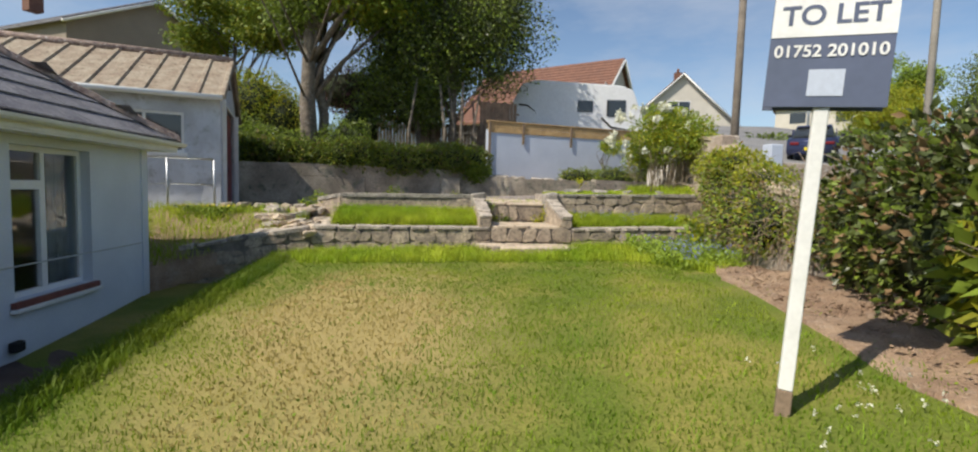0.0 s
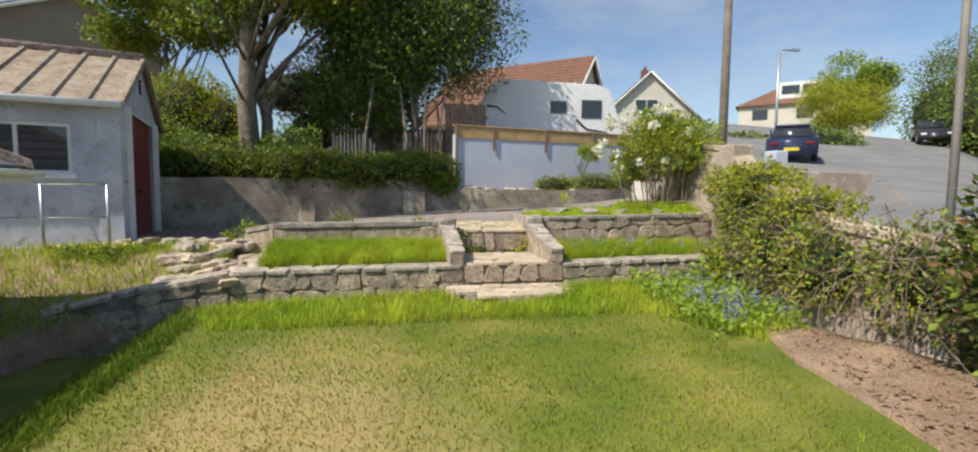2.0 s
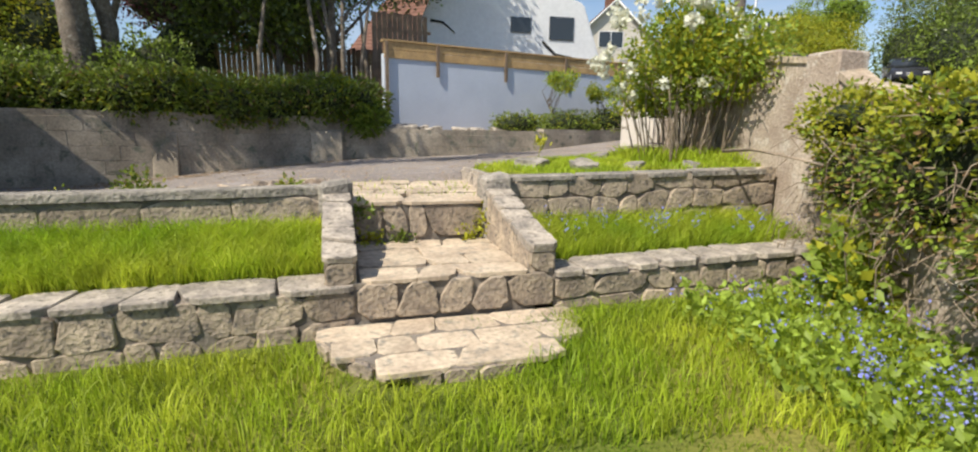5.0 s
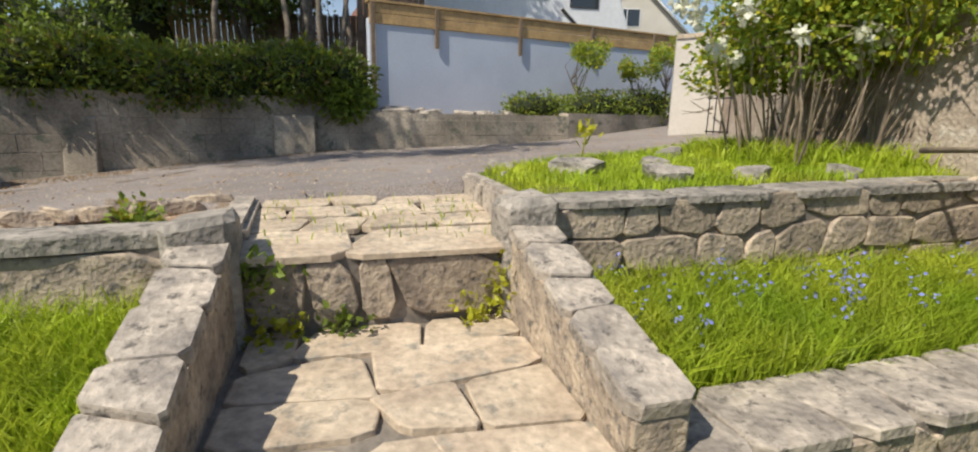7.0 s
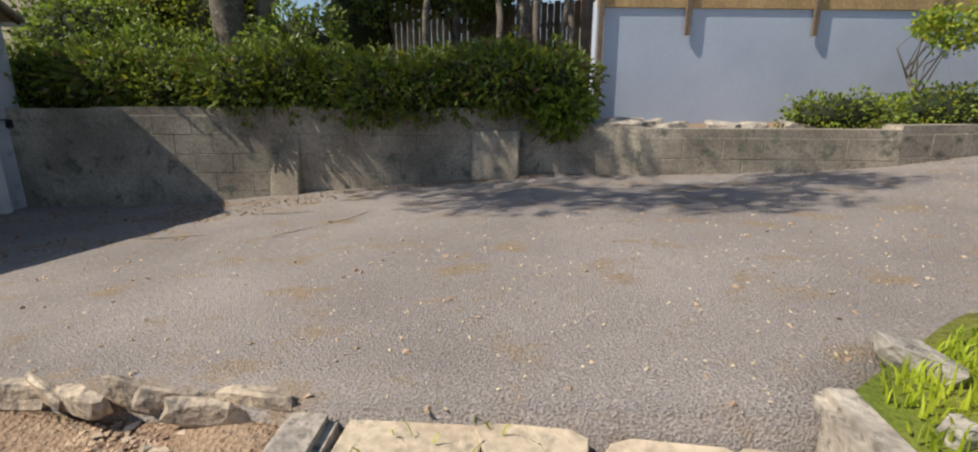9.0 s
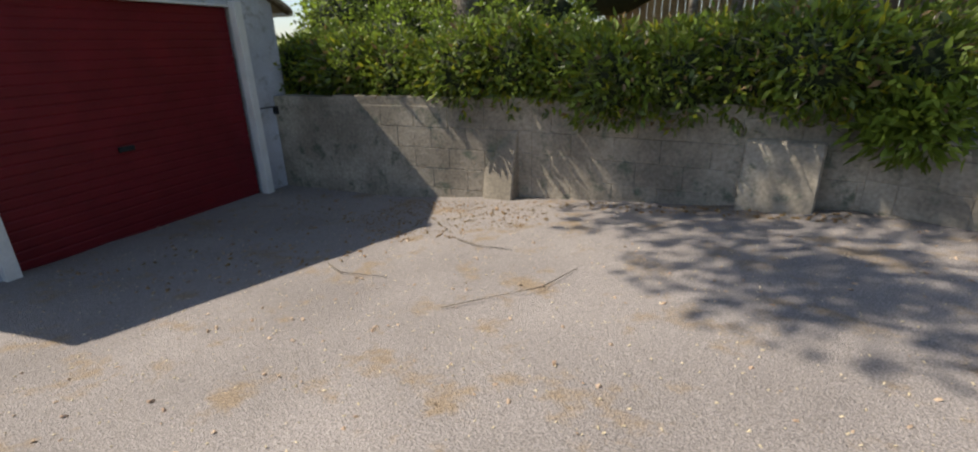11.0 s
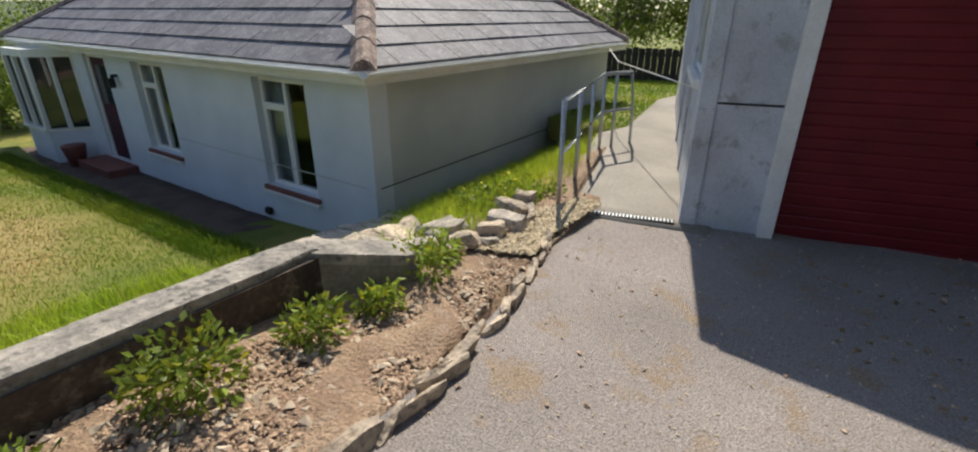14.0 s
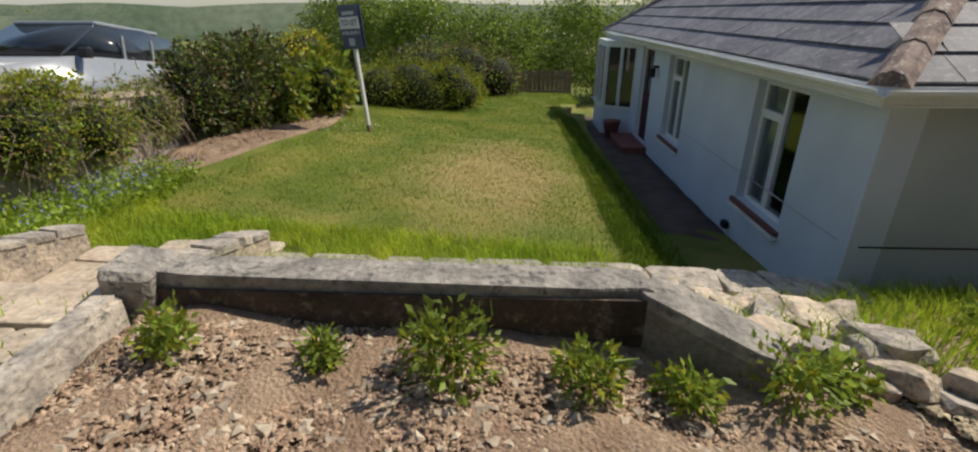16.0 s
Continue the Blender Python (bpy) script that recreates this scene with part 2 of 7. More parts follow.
M_carb = mat("car_blue", (0.04, 0.05, 0.12), (0.04, 0.05, 0.1), 1, 9, rough=0.25, bump=0, metal=0.3, spec=0.5, vary=0.05)
M_cars = mat("car_silver", (0.38, 0.40, 0.42), (0.36, 0.38, 0.40), 1, 9, rough=0.25, bump=0, metal=0.3, spec=0.5, vary=0.05)
M_cark = mat("car_black", (0.03, 0.03, 0.035), (0.03, 0.03, 0.035), 1, 9, rough=0.2, bump=0, spec=0.5, vary=0.05)
# Mottled brown-black: the wall back's shade is put into the colour.
M_backshade = mat("shaded_wall_back", (0.095, 0.068, 0.055), (0.055, 0.042, 0.035), 4, 40, bump=0.7, dist=0.012, c3=(0.18, 0.15, 0.11))
M_far = mat("far_hill", (0.10, 0.14, 0.08), (0.16, 0.19, 0.12), 0.02, 0.2, bump=0)


# ---- mesh helpers ----
def raw(name, verts, faces, material, parent=None, label="", smooth=False, category="", kind="", group=""):
    me = bpy.data.meshes.new(name)
    me.from_pydata([tuple(v) for v in verts], [], faces)
    me.materials.append(material)
    if smooth:
        me.shade_smooth()
    ob = new(name, me)
    ob.parent = parent
    return tagged(ob, label, category, group, kind)


def part(name, bm, material, parent=None, label="", smooth=False, **tags):
    me = bpy.data.meshes.new(name)
    bmesh.ops.recalc_face_normals(bm, faces=bm.faces)
    bm.to_mesh(me)
    bm.free()
    me.materials.append(material)
    if smooth:
        me.shade_smooth()
    ob = new(name, me)
    ob.parent = parent
    return tagged(ob, label, **tags)


def thing(name, label, category, at=(0, 0, 0), rz=0.0, group=""):
    ob = new(name)
    ob.matrix_world = pose(*at, 0, 0, rz)
    ob.empty_display_size = 0.2
    return tagged(ob, label, category, group)


def add_box(bm, x0, x1, y0, y1, z0, z1, bevel=0.0):
    """A box between these bounds, with its edges bevelled, added to bm."""
    vs = [bm.verts.new((x, y, z)) for z in (z0, z1) for x, y in ((x0, y0), (x1, y0), (x1, y1), (x0, y1))]
    fs = [bm.faces.new([vs[i] for i in f]) for f in ((3, 2, 1, 0), (4, 5, 6, 7), (0, 1, 5, 4), (1, 2, 6, 5), (2, 3, 7, 6), (3, 0, 4, 7))]
    if bevel:
        bmesh.ops.bevel(bm, geom=list({e for f in fs for e in f.edges}), offset=bevel, segments=1, affect="EDGES")


def box(name, x0, x1, y0, y1, z0, z1, material, parent=None, label="", bevel=0.004, **tags):
    bm = bmesh.new()
    add_box(bm, min(x0, x1), max(x0, x1), min(y0, y1), max(y0, y1), min(z0, z1), max(z0, z1), bevel)
    return part(name, bm, material, parent, label, **tags)


def prism(name, poly, z0, z1, material, parent=None, label="", **tags):
    """Upright walls round a plan outline; z0 and z1 may be numbers or functions of x, y."""
    f0 = z0 if callable(z0) else (lambda x, y: z0)
    f1 = z1 if callable(z1) else (lambda x, y: z1)
    n = len(poly)
    v = [(x, y, f0(x, y)) for x, y in poly] + [(x, y, f1(x, y)) for x, y in poly]
    f = [tuple(range(n - 1, -1, -1)), tuple(range(n, 2 * n))] + [(i, (i + 1) % n, n + (i + 1) % n, n + i) for i in range(n)]
    bm = bmesh.new()
    vs = [bm.verts.new(p) for p in v]
    for q in f:
        bm.faces.new([vs[i] for i in q])
    return part(name, bm, material, parent, label, **tags)


def tube_into(bm, pts, radii, sides=6):
    rings = []
    pts = [Vector(p) for p in pts]
    for i, p in enumerate(pts):
        d = (pts[min(i + 1, len(pts) - 1)] - pts[max(i - 1, 0)]).normalized()
        a = d.orthogonal().normalized()
        b = d.cross(a)
        r = radii[i] if hasattr(radii, "__len__") else radii
        rings.append([bm.verts.new(p + (a * math.cos(k * 2 * math.pi / sides) + b * math.sin(k * 2 * math.pi / sides)) * r) for k in range(sides)])
    for r0, r1 in zip(rings, rings[1:]):
        best = min(range(sides), key=lambda s: (r0[0].co - r1[s].co).length)
        for k in range(sides):
            bm.faces.new((r0[k], r0[(k + 1) % sides], r1[(k + 1 + best) % sides], r1[(k + best) % sides]))
    bm.faces.new(list(reversed(rings[0])))
    bm.faces.new(rings[-1])


def tube(name, pts, radii, material, parent=None, label="", sides=8, **tags):
    bm = bmesh.new()
    tube_into(bm, pts, radii, sides)
    return part(name, bm, material, parent, label, smooth=True, **tags)


def sheet(name, x0, x1, y0, y1, nx, ny, height, material, label="", kind="structure", inside=None, rough=0.0):
    xs, ys = np.linspace(x0, x1, nx + 1), np.linspace(y0, y1, ny + 1)
    v = [(x, y, height(x, y) + (rough * noise.noise(Vector((x * 2.3, y * 2.3, 1.7))) if rough else 0)) for y in ys for x in xs]
    f = []
    for j in range(ny):
        for i in range(nx):
            cx, cy = (xs[i] + xs[i + 1]) / 2, (ys[j] + ys[j + 1]) / 2
            if inside is None or inside(cx, cy):
                a = j * (nx + 1) + i
                f.append((a, a + 1, a + nx + 2, a + nx + 1))
    return raw(name, v, f, material, None, label, True, kind=kind)


def in_poly(poly):
    def test(x, y):
        c = False
        for (xa, ya), (xb, yb) in zip(poly, poly[1:] + poly[:1]):
            if (ya > y) != (yb > y) and x < (xb - xa) * (y - ya) / (yb - ya) + xa:
                c = not c
        return c
    return test


def patch(name, poly, height, material, step=0.12, label="", kind="structure", rough=0.0, skirt=0.35):
    """Ground inside a plan outline, its rim snapped to the outline, following a height."""
    bm = bmesh.new()
    top = bm.faces.new([bm.verts.new((x, y, 0)) for x, y in poly])
    xs, ys = [p[0] for p in poly], [p[1] for p in poly]
    for k in range(1, int((max(xs) - min(xs)) / step)):
        bmesh.ops.bisect_plane(bm, geom=bm.verts[:] + bm.edges[:] + bm.faces[:], plane_co=(min(xs) + k * step, 0, 0), plane_no=(1, 0, 0))
    for k in range(1, int((max(ys) - min(ys)) / step)):
        bmesh.ops.bisect_plane(bm, geom=bm.verts[:] + bm.edges[:] + bm.faces[:], plane_co=(0, min(ys) + k * step, 0), plane_no=(0, 1, 0))
    for v in bm.verts:
        v.co.z = height(v.co.x, v.co.y) + (rough * noise.noise(v.co * 3.1) if rough else 0)
    rim = [e for e in bm.edges if len(e.link_faces) == 1]
    new_v = [g for g in bmesh.ops.extrude_edge_only(bm, edges=rim)["geom"] if isinstance(g, bmesh.types.BMVert)]
    for v in new_v:
        v.co.z -= skirt
    return part(name, bm, material, None, label, smooth=True, kind=kind)


def leaves(name, pts, size, material, parent=None, label="", kind="", length=1.6, droop=0.0, seed=1, norms=None, up=0.0, category=""):
    """A mesh of many small folded leaves at pts: two triangles each side of the midrib joined in a diamond."""
    rng = np.random.default_rng(seed)
    pts = np.asarray(pts, dtype=float)
    n = len(pts)
    d = rng.normal(size=(n, 3))
    if norms is not None:
        d = d * 0.6 + norms
    d[:, 2] += up - droop
    d /= np.linalg.norm(d, axis=1)[:, None]
    s = rng.normal(size=(n, 3))
    s -= (s * d).sum(1)[:, None] * d
    s /= np.linalg.norm(s, axis=1)[:, None]
    sz = size * rng.uniform(0.6, 1.3, n)[:, None]
    nn = np.cross(d, s)
    base = pts
    tip = pts + d * sz * length
    mid = pts + d * sz * length * 0.45
    l, r = mid + s * sz * 0.45 + nn * sz * 0.15, mid - s * sz * 0.45 + nn * sz * 0.15
    co = np.stack([base, r, tip, l], 1).reshape(-1, 3)
    me = bpy.data.meshes.new(name)
    me.vertices.add(4 * n)
    me.vertices.foreach_set("co", co.ravel())
    me.loops.add(6 * n)
    idx = (np.arange(n)[:, None] * 4 + np.array([0, 1, 2, 0, 2, 3])).ravel()
    me.loops.foreach_set("vertex_index", idx.astype(np.int32))
    me.polygons.add(2 * n)
    me.polygons.foreach_set("loop_start", np.arange(0, 6 * n, 3, dtype=np.int32))
    me.update(calc_edges=True)
    me.materials.append(material)
    ob = new(name, me)
    ob.parent = parent
    return tagged(ob, label, category, "", kind)


def blades(name, pts, h, w, material, lean=0.4, seed=1, label="", parent=None, kind="stuff"):
    """Grass: a bent three-triangle blade at each point. h may be an array."""
    rng = np.random.default_rng(seed)
    pts = np.asarray(pts, dtype=float)
    n = len(pts)
    a = rng.uniform(0, 2 * math.pi, n)
    s = np.stack([np.cos(a), np.sin(a), np.zeros(n)], 1)
    b = rng.uniform(0, 2 * math.pi, n)
    le = np.stack([np.cos(b), np.sin(b), np.zeros(n)], 1) * rng.uniform(0.1, 1, n)[:, None] * lean
    hh = (h * rng.uniform(0.5, 1.2, n))[:, None]
    up = np.array([0, 0, 1.0])
    m = pts + (up * 0.6 + le * 0.35) * hh
    t = pts + (up * 0.95 + le * 1.3) * hh
    co = np.stack([pts - s * w, pts + s * w, m + s * w * 0.7, m - s * w * 0.7, t], 1).reshape(-1, 3)
    me = bpy.data.meshes.new(name)
    me.vertices.add(5 * n)
    me.vertices.foreach_set("co", co.ravel())
    me.loops.add(9 * n)
    idx = (np.arange(n)[:, None] * 5 + np.array([0, 1, 2, 0, 2, 3, 3, 2, 4])).ravel()
    me.loops.foreach_set("vertex_index", idx.astype(np.int32))
    me.polygons.add(3 * n)
    me.polygons.foreach_set("loop_start", np.arange(0, 9 * n, 3, dtype=np.int32))
    me.update(calc_edges=True)
    me.materials.append(material)
    ob = new(name, me)
    ob.parent = parent
    return tagged(ob, label, "", "", kind)


def scatter(poly, n, seed, height):
    rng = np.random.default_rng(seed)
    xs, ys = [p[0] for p in poly], [p[1] for p in poly]
    test = in_poly(poly)
    out = []
    while len(out) < n:
        for x, y in zip(rng.uniform(min(xs), max(xs), n), rng.uniform(min(ys), max(ys), n)):
            if test(x, y):
                out.append((x, y, height(x, y)))
                if len(out) >= n:
                    break
    return np.array(out)


def blob_points(blobs, n, seed, shell=0.35):
    """Points near the lumpy surface of ellipsoids (x, y, z, rx, ry, rz), and outward directions."""
    rng = np.random.default_rng(seed)
    w = np.array([b[3] * b[4] + b[4] * b[5] + b[3] * b[5] for b in blobs])
    pick = rng.choice(len(blobs), n, p=w / w.sum())
    B = np.array(blobs)[pick]
    d = rng.normal(size=(n, 3))
    d /= np.linalg.norm(d, axis=1)[:, None]
    lump = 1 + 0.16 * np.sin(d[:, 0] * 7 + B[:, 0] * 3) * np.cos(d[:, 1] * 6 + B[:, 1]) + 0.10 * np.sin(d[:, 2] * 11 + B[:, 2] * 5 + d[:, 0] * 9)
    r = (1 - shell * rng.random(n) ** 1.5) * lump
    return B[:, :3] + d * B[:, 3:6] * r[:, None], d


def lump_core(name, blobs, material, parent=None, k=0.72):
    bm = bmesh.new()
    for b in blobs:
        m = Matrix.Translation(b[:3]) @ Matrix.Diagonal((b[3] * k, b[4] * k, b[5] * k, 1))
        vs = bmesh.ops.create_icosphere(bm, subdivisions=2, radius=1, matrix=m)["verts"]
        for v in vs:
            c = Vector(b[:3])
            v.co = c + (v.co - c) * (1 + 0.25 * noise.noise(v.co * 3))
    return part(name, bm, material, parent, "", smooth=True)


# ---- ground heights ----
def lawn_z(x, y):
    bump = 0.09 * max(0, min(x, 2.5) - 0.3) * max(0, min(1, (6.5 - y) / 2.5)) * max(0, min(1, (y + 3) / 3))
    return (0.038 * y if y > 0 else 0.03 * y) + 0.035 * min(x, 3.0) + bump


def drive_z(x, y):
    return 0.70 + 0.09 * max(0, min(x, 1.0) + 3.6) + 0.045 * max(0, x - 1.0) + 0.05 * max(0, x - 4.5) - 0.02 * (y - 10.4)


def road_z(x, y):
    return 0.40 + 0.145 * (max(y, -6) - 2.5) + 0.07 * max(0, y - 20)


def land_z(x, y):
    """The far land: the hill climbs to the north and falls away to the south."""
    if y > 15:
        base = 0.9 + 0.055 * (y - 15)
    elif y > 8:
        base = 0.35 + 0.08 * (y - 8)
    elif y > -8:
        base = -0.75 + 0.055 * (y + 8) * 1.2
    else:
        base = -0.75 + 0.045 * (y + 8)
    east = 0.085 * max(0, x - 6) if y > 2 else 0
    return max(-14, min(base + east, 9)) - (0.35 if y > 8 else 0.55)


# ---- ground ----
ground = raw("ground", *(lambda n, s: ([(x, y, land_z(x, y)) for y in s for x in s], [(j * n + i, j * n + i + 1, (j + 1) * n + i + 1, (j + 1) * n + i) for j in range(n - 1) for i in range(n - 1)]))(
    41, [math.copysign(abs(k) ** 2.4 * 1.2, k) for k in range(-20, 21)]), M_lawn, None, "grassy hillside falling away to the south", kind="structure", smooth=True)

LAWN = [(-2.15, 7.6), (-2.22, 4.3), (-2.2, -0.7), (-3.0, -3.6), (-3.0, -6.0), (3.2, -6.0), (3.0, 0.0), (3.1, 2.9), (3.3, 5.0), (4.1, 6.9), (4.6, 8.0), (-1.9, 8.1)]
patch("lawn", LAWN, lawn_z, M_lawn, 0.3, "mown green lawn with dry straw-coloured patches", rough=0.02)
prism("lawn_bank", [(-2.9, 7.7), (-3.0, 4.2), (-2.95, -0.7), (-3.2, -3.4), (-2.3, -3.4), (-2.3, -0.7), (-2.4, 4.3), (-2.0, 7.9)], -1.0, lambda x, y: lawn_z(x, y) - 0.06 if x > -2.7 else -0.36, M_lawn, None, "shaded grass bank beside the house path", kind="structure")
patch("earth_path", [(-3.97, 7.5), (-3.97, -3.5), (-2.9, -3.5), (-2.85, 7.6)], lambda x, y: -0.5 + 0.012 * y, M_gpath, 0.3, "brown gravel path along the house", rough=0.03)
DRIVE = [(-4.4, 10.62), (-4.4, 9.5), (-2.9, 9.92), (-1.8, 10.12), (-0.6, 10.24), (0.72, 10.15), (2.0, 10.24), (2.75, 10.85), (3.67, 11.05), (5.3, 11.85), (9.5, 12.3), (9.5, 16.9), (5.0, 15.25), (2.2, 15.05), (1.05, 15.5), (-1.9, 15.1), (-5.8, 14.8), (-5.9, 14.4), (-4.7, 10.7)]
patch("driveway", DRIVE, drive_z, M_tarmac, 0.3, "worn grey tarmac driveway with grit and twigs", rough=0.015)
patch("garage_side_path", [(-4.18, 10.7), (-3.88, 9.55), (-4.3, 9.36), (-6.9, 8.62), (-7.6, 8.8), (-10.5, 8.4), (-13.5, 8.9), (-13.5, 9.7), (-10.0, 9.3), (-4.6, 10.7)], lambda x, y: drive_z(x, y) + 0.012, M_conc, 0.4, "smooth concrete path beside the garage")
patch("side_lawn", [(-7.6, 8.76), (-7.4, 8.2), (-7.9, 7.3), (-10.6, 7.3), (-10.6, 3.0), (-15.5, 3), (-15.5, 13), (-9.8, 10.5), (-10.5, 8.42)], lambda x, y: 0.67, M_lawn, 0.6, "small green lawn behind the garage")
ROAD = [(5.0, -9), (12.5, -9), (13.5, 4), (22, 14), (38, 31), (30, 42), (20, 38), (10.5, 17), (9.3, 16.5), (9.3, 11.5), (5.6, 9.0), (5.2, 4)]
patch("road", ROAD, road_z, M_road, 1.5, "grey asphalt road climbing the hill")
BANK = [(-3.95, 7.2), (-3.7, 7.6), (-2.0, 8.0), (-1.75, 9.15), (-2.6, 9.9), (-4.3, 9.75), (-4.4, 9.5), (-6.9, 8.85), (-10.6, 8.2), (-10.6, 7.2)]
patch("side_bank", BANK, lambda x, y: max(0.0, min(0.76, 0.12 + 0.42 * (y - 7.5))) if x < -2.2 else 0.45 + 0.15 * (y - 8), M_soil, 0.25, "rough grassy bank beside the house wall", rough=0.05)
BED = [(-2.1, 9.18), (0.62, 9.18), (0.56, 10.17), (-0.6, 10.22), (-1.8, 10.05), (-2.85, 9.85), (-3.2, 9.45)]
patch("shrub_bed", BED, lambda x, y: 0.83 + 0.06 * (x + 2) + 0.02 * math.sin(x * 5), M_soil, 0.08, "bed of bare brown soil and wood chips", rough=0.06)
patch("planter_soil_west", [(-1.75, 8.2), (0.62, 8.2), (0.78, 9.0), (-1.8, 9.0)], lambda x, y: 0.55 + 0.27 * (y - 8.2), M_soil, 0.2, "soil of the grass planter")
patch("planter_soil_east", [(2.15, 8.2), (4.7, 8.0), (4.75, 9.1), (2.2, 9.1)], lambda x, y: 0.58 + 0.14 * (y - 8.2), M_soil, 0.2, "soil of the grass planter")
patch("verge", [(2.12, 9.2), (5.1, 9.1), (5.75, 11.95), (5.3, 11.87), (3.67, 11.07), (2.75, 10.87), (2.1, 10.3)], lambda x, y: 1.17 + 0.035 * (x - 2) + 0.02 * (y - 9.3), M_lawn, 0.2, "rough grass verge above the planter", rough=0.05)
patch("soil_strip", [(2.2, 2.2), (2.5, 3.6), (2.75, 4.7), (3.1, 5.4), (3.5, 5.4), (3.6, 3.0), (3.6, -0.5), (2.6, -0.5), (2.3, 1.0)], lambda x, y: lawn_z(x, y) + 0.02 + 0.08 * max(0, x - 2.7), M_soil, 0.15, "bare brown earth below the hedge", rough=0.05)


# ---- stonework ----
def stonework(parent, origin, u, v, W, H, cell, material, thick=0.05, seed=1, gap=0.012, name="stone", rowh=None, jit=0.22):
    """Irregular stones laid in wandering courses over a panel that starts at origin and spans u*W by v*H."""
    rng = random.Random(seed)
    u, v = Vector(u).normalized(), Vector(v).normalized()
    n = u.cross(v)
    flat = name in ("capstone", "paving_slab")
    o = Vector(origin)
    rows = max(1, round(H / (rowh or cell * 0.7)))
    ph = H / rows
    edges = [[(j * ph + (0 if j in (0, rows) else rng.uniform(-jit, jit) * ph)) for _ in range(60)] for j in range(rows + 1)]

    def level(j, s):
        k = s / W * 12
        i = int(k)
        a, b = edges[j][i], edges[j][i + 1]
        return a + (b - a) * (k - i)
    for j in range(rows):
        s = 0
        while s < W - 0.01:
            w = cell * rng.uniform(0.5, 1.6)
            if W - s - w < cell * 0.5:
                w = W - s
            sk0 = 0 if s == 0 else rng.uniform(-0.28, 0.28) * min(ph, w)
            sk1 = 0 if s + w >= W - 0.01 else rng.uniform(-0.14, 0.14) * min(ph, w)
            q = [(s + gap + sk0, level(j, s) + gap), (s + w - gap + sk1, level(j, min(W, s + w)) + gap), (s + w - gap - sk1, level(j + 1, min(W, s + w)) - gap), (s + gap - sk0, level(j + 1, s) - gap)]
            c = (sum(p[0] for p in q) / 4, sum(p[1] for p in q) / 4)
            out = []
            for i in range(4):
                a, b, p = q[i - 1], q[(i + 1) % 4], q[i]
                k = rng.uniform(0.04, 0.2 if flat else 0.3)
                out += [(p[0] + (a[0] - p[0]) * k, p[1] + (a[1] - p[1]) * k), (p[0] + (b[0] - p[0]) * k, p[1] + (b[1] - p[1]) * k)]
            t = thick * rng.uniform(0.55, 1.1)
            vs = []
            for z, sc in ((-0.015, 1.0), (t * 0.75, 1.0), (t, 0.97 if flat else 0.94)):
                for x, y in out:
                    p = o + u * (c[0] + (x - c[0]) * sc) + v * (c[1] + (y - c[1]) * sc) + n * (z + (rng.uniform(-0.12, 0.06) * t * (0.4 if flat else 1) if sc < 1 else 0))
                    vs.append(p)
            vs.append(o + u * c[0] + v * c[1] + n * t * (1.0 if flat else rng.uniform(0.95, 1.08)))
            fs = [(i, (i + 1) % 8, 8 + (i + 1) % 8, 8 + i) for i in range(8)] + [(8 + i, 8 + (i + 1) % 8, 16 + (i + 1) % 8, 16 + i) for i in range(8)] + [(16 + i, 16 + (i + 1) % 8, 24) for i in range(8)]
            raw(name, vs, fs, material, parent)
            s += w


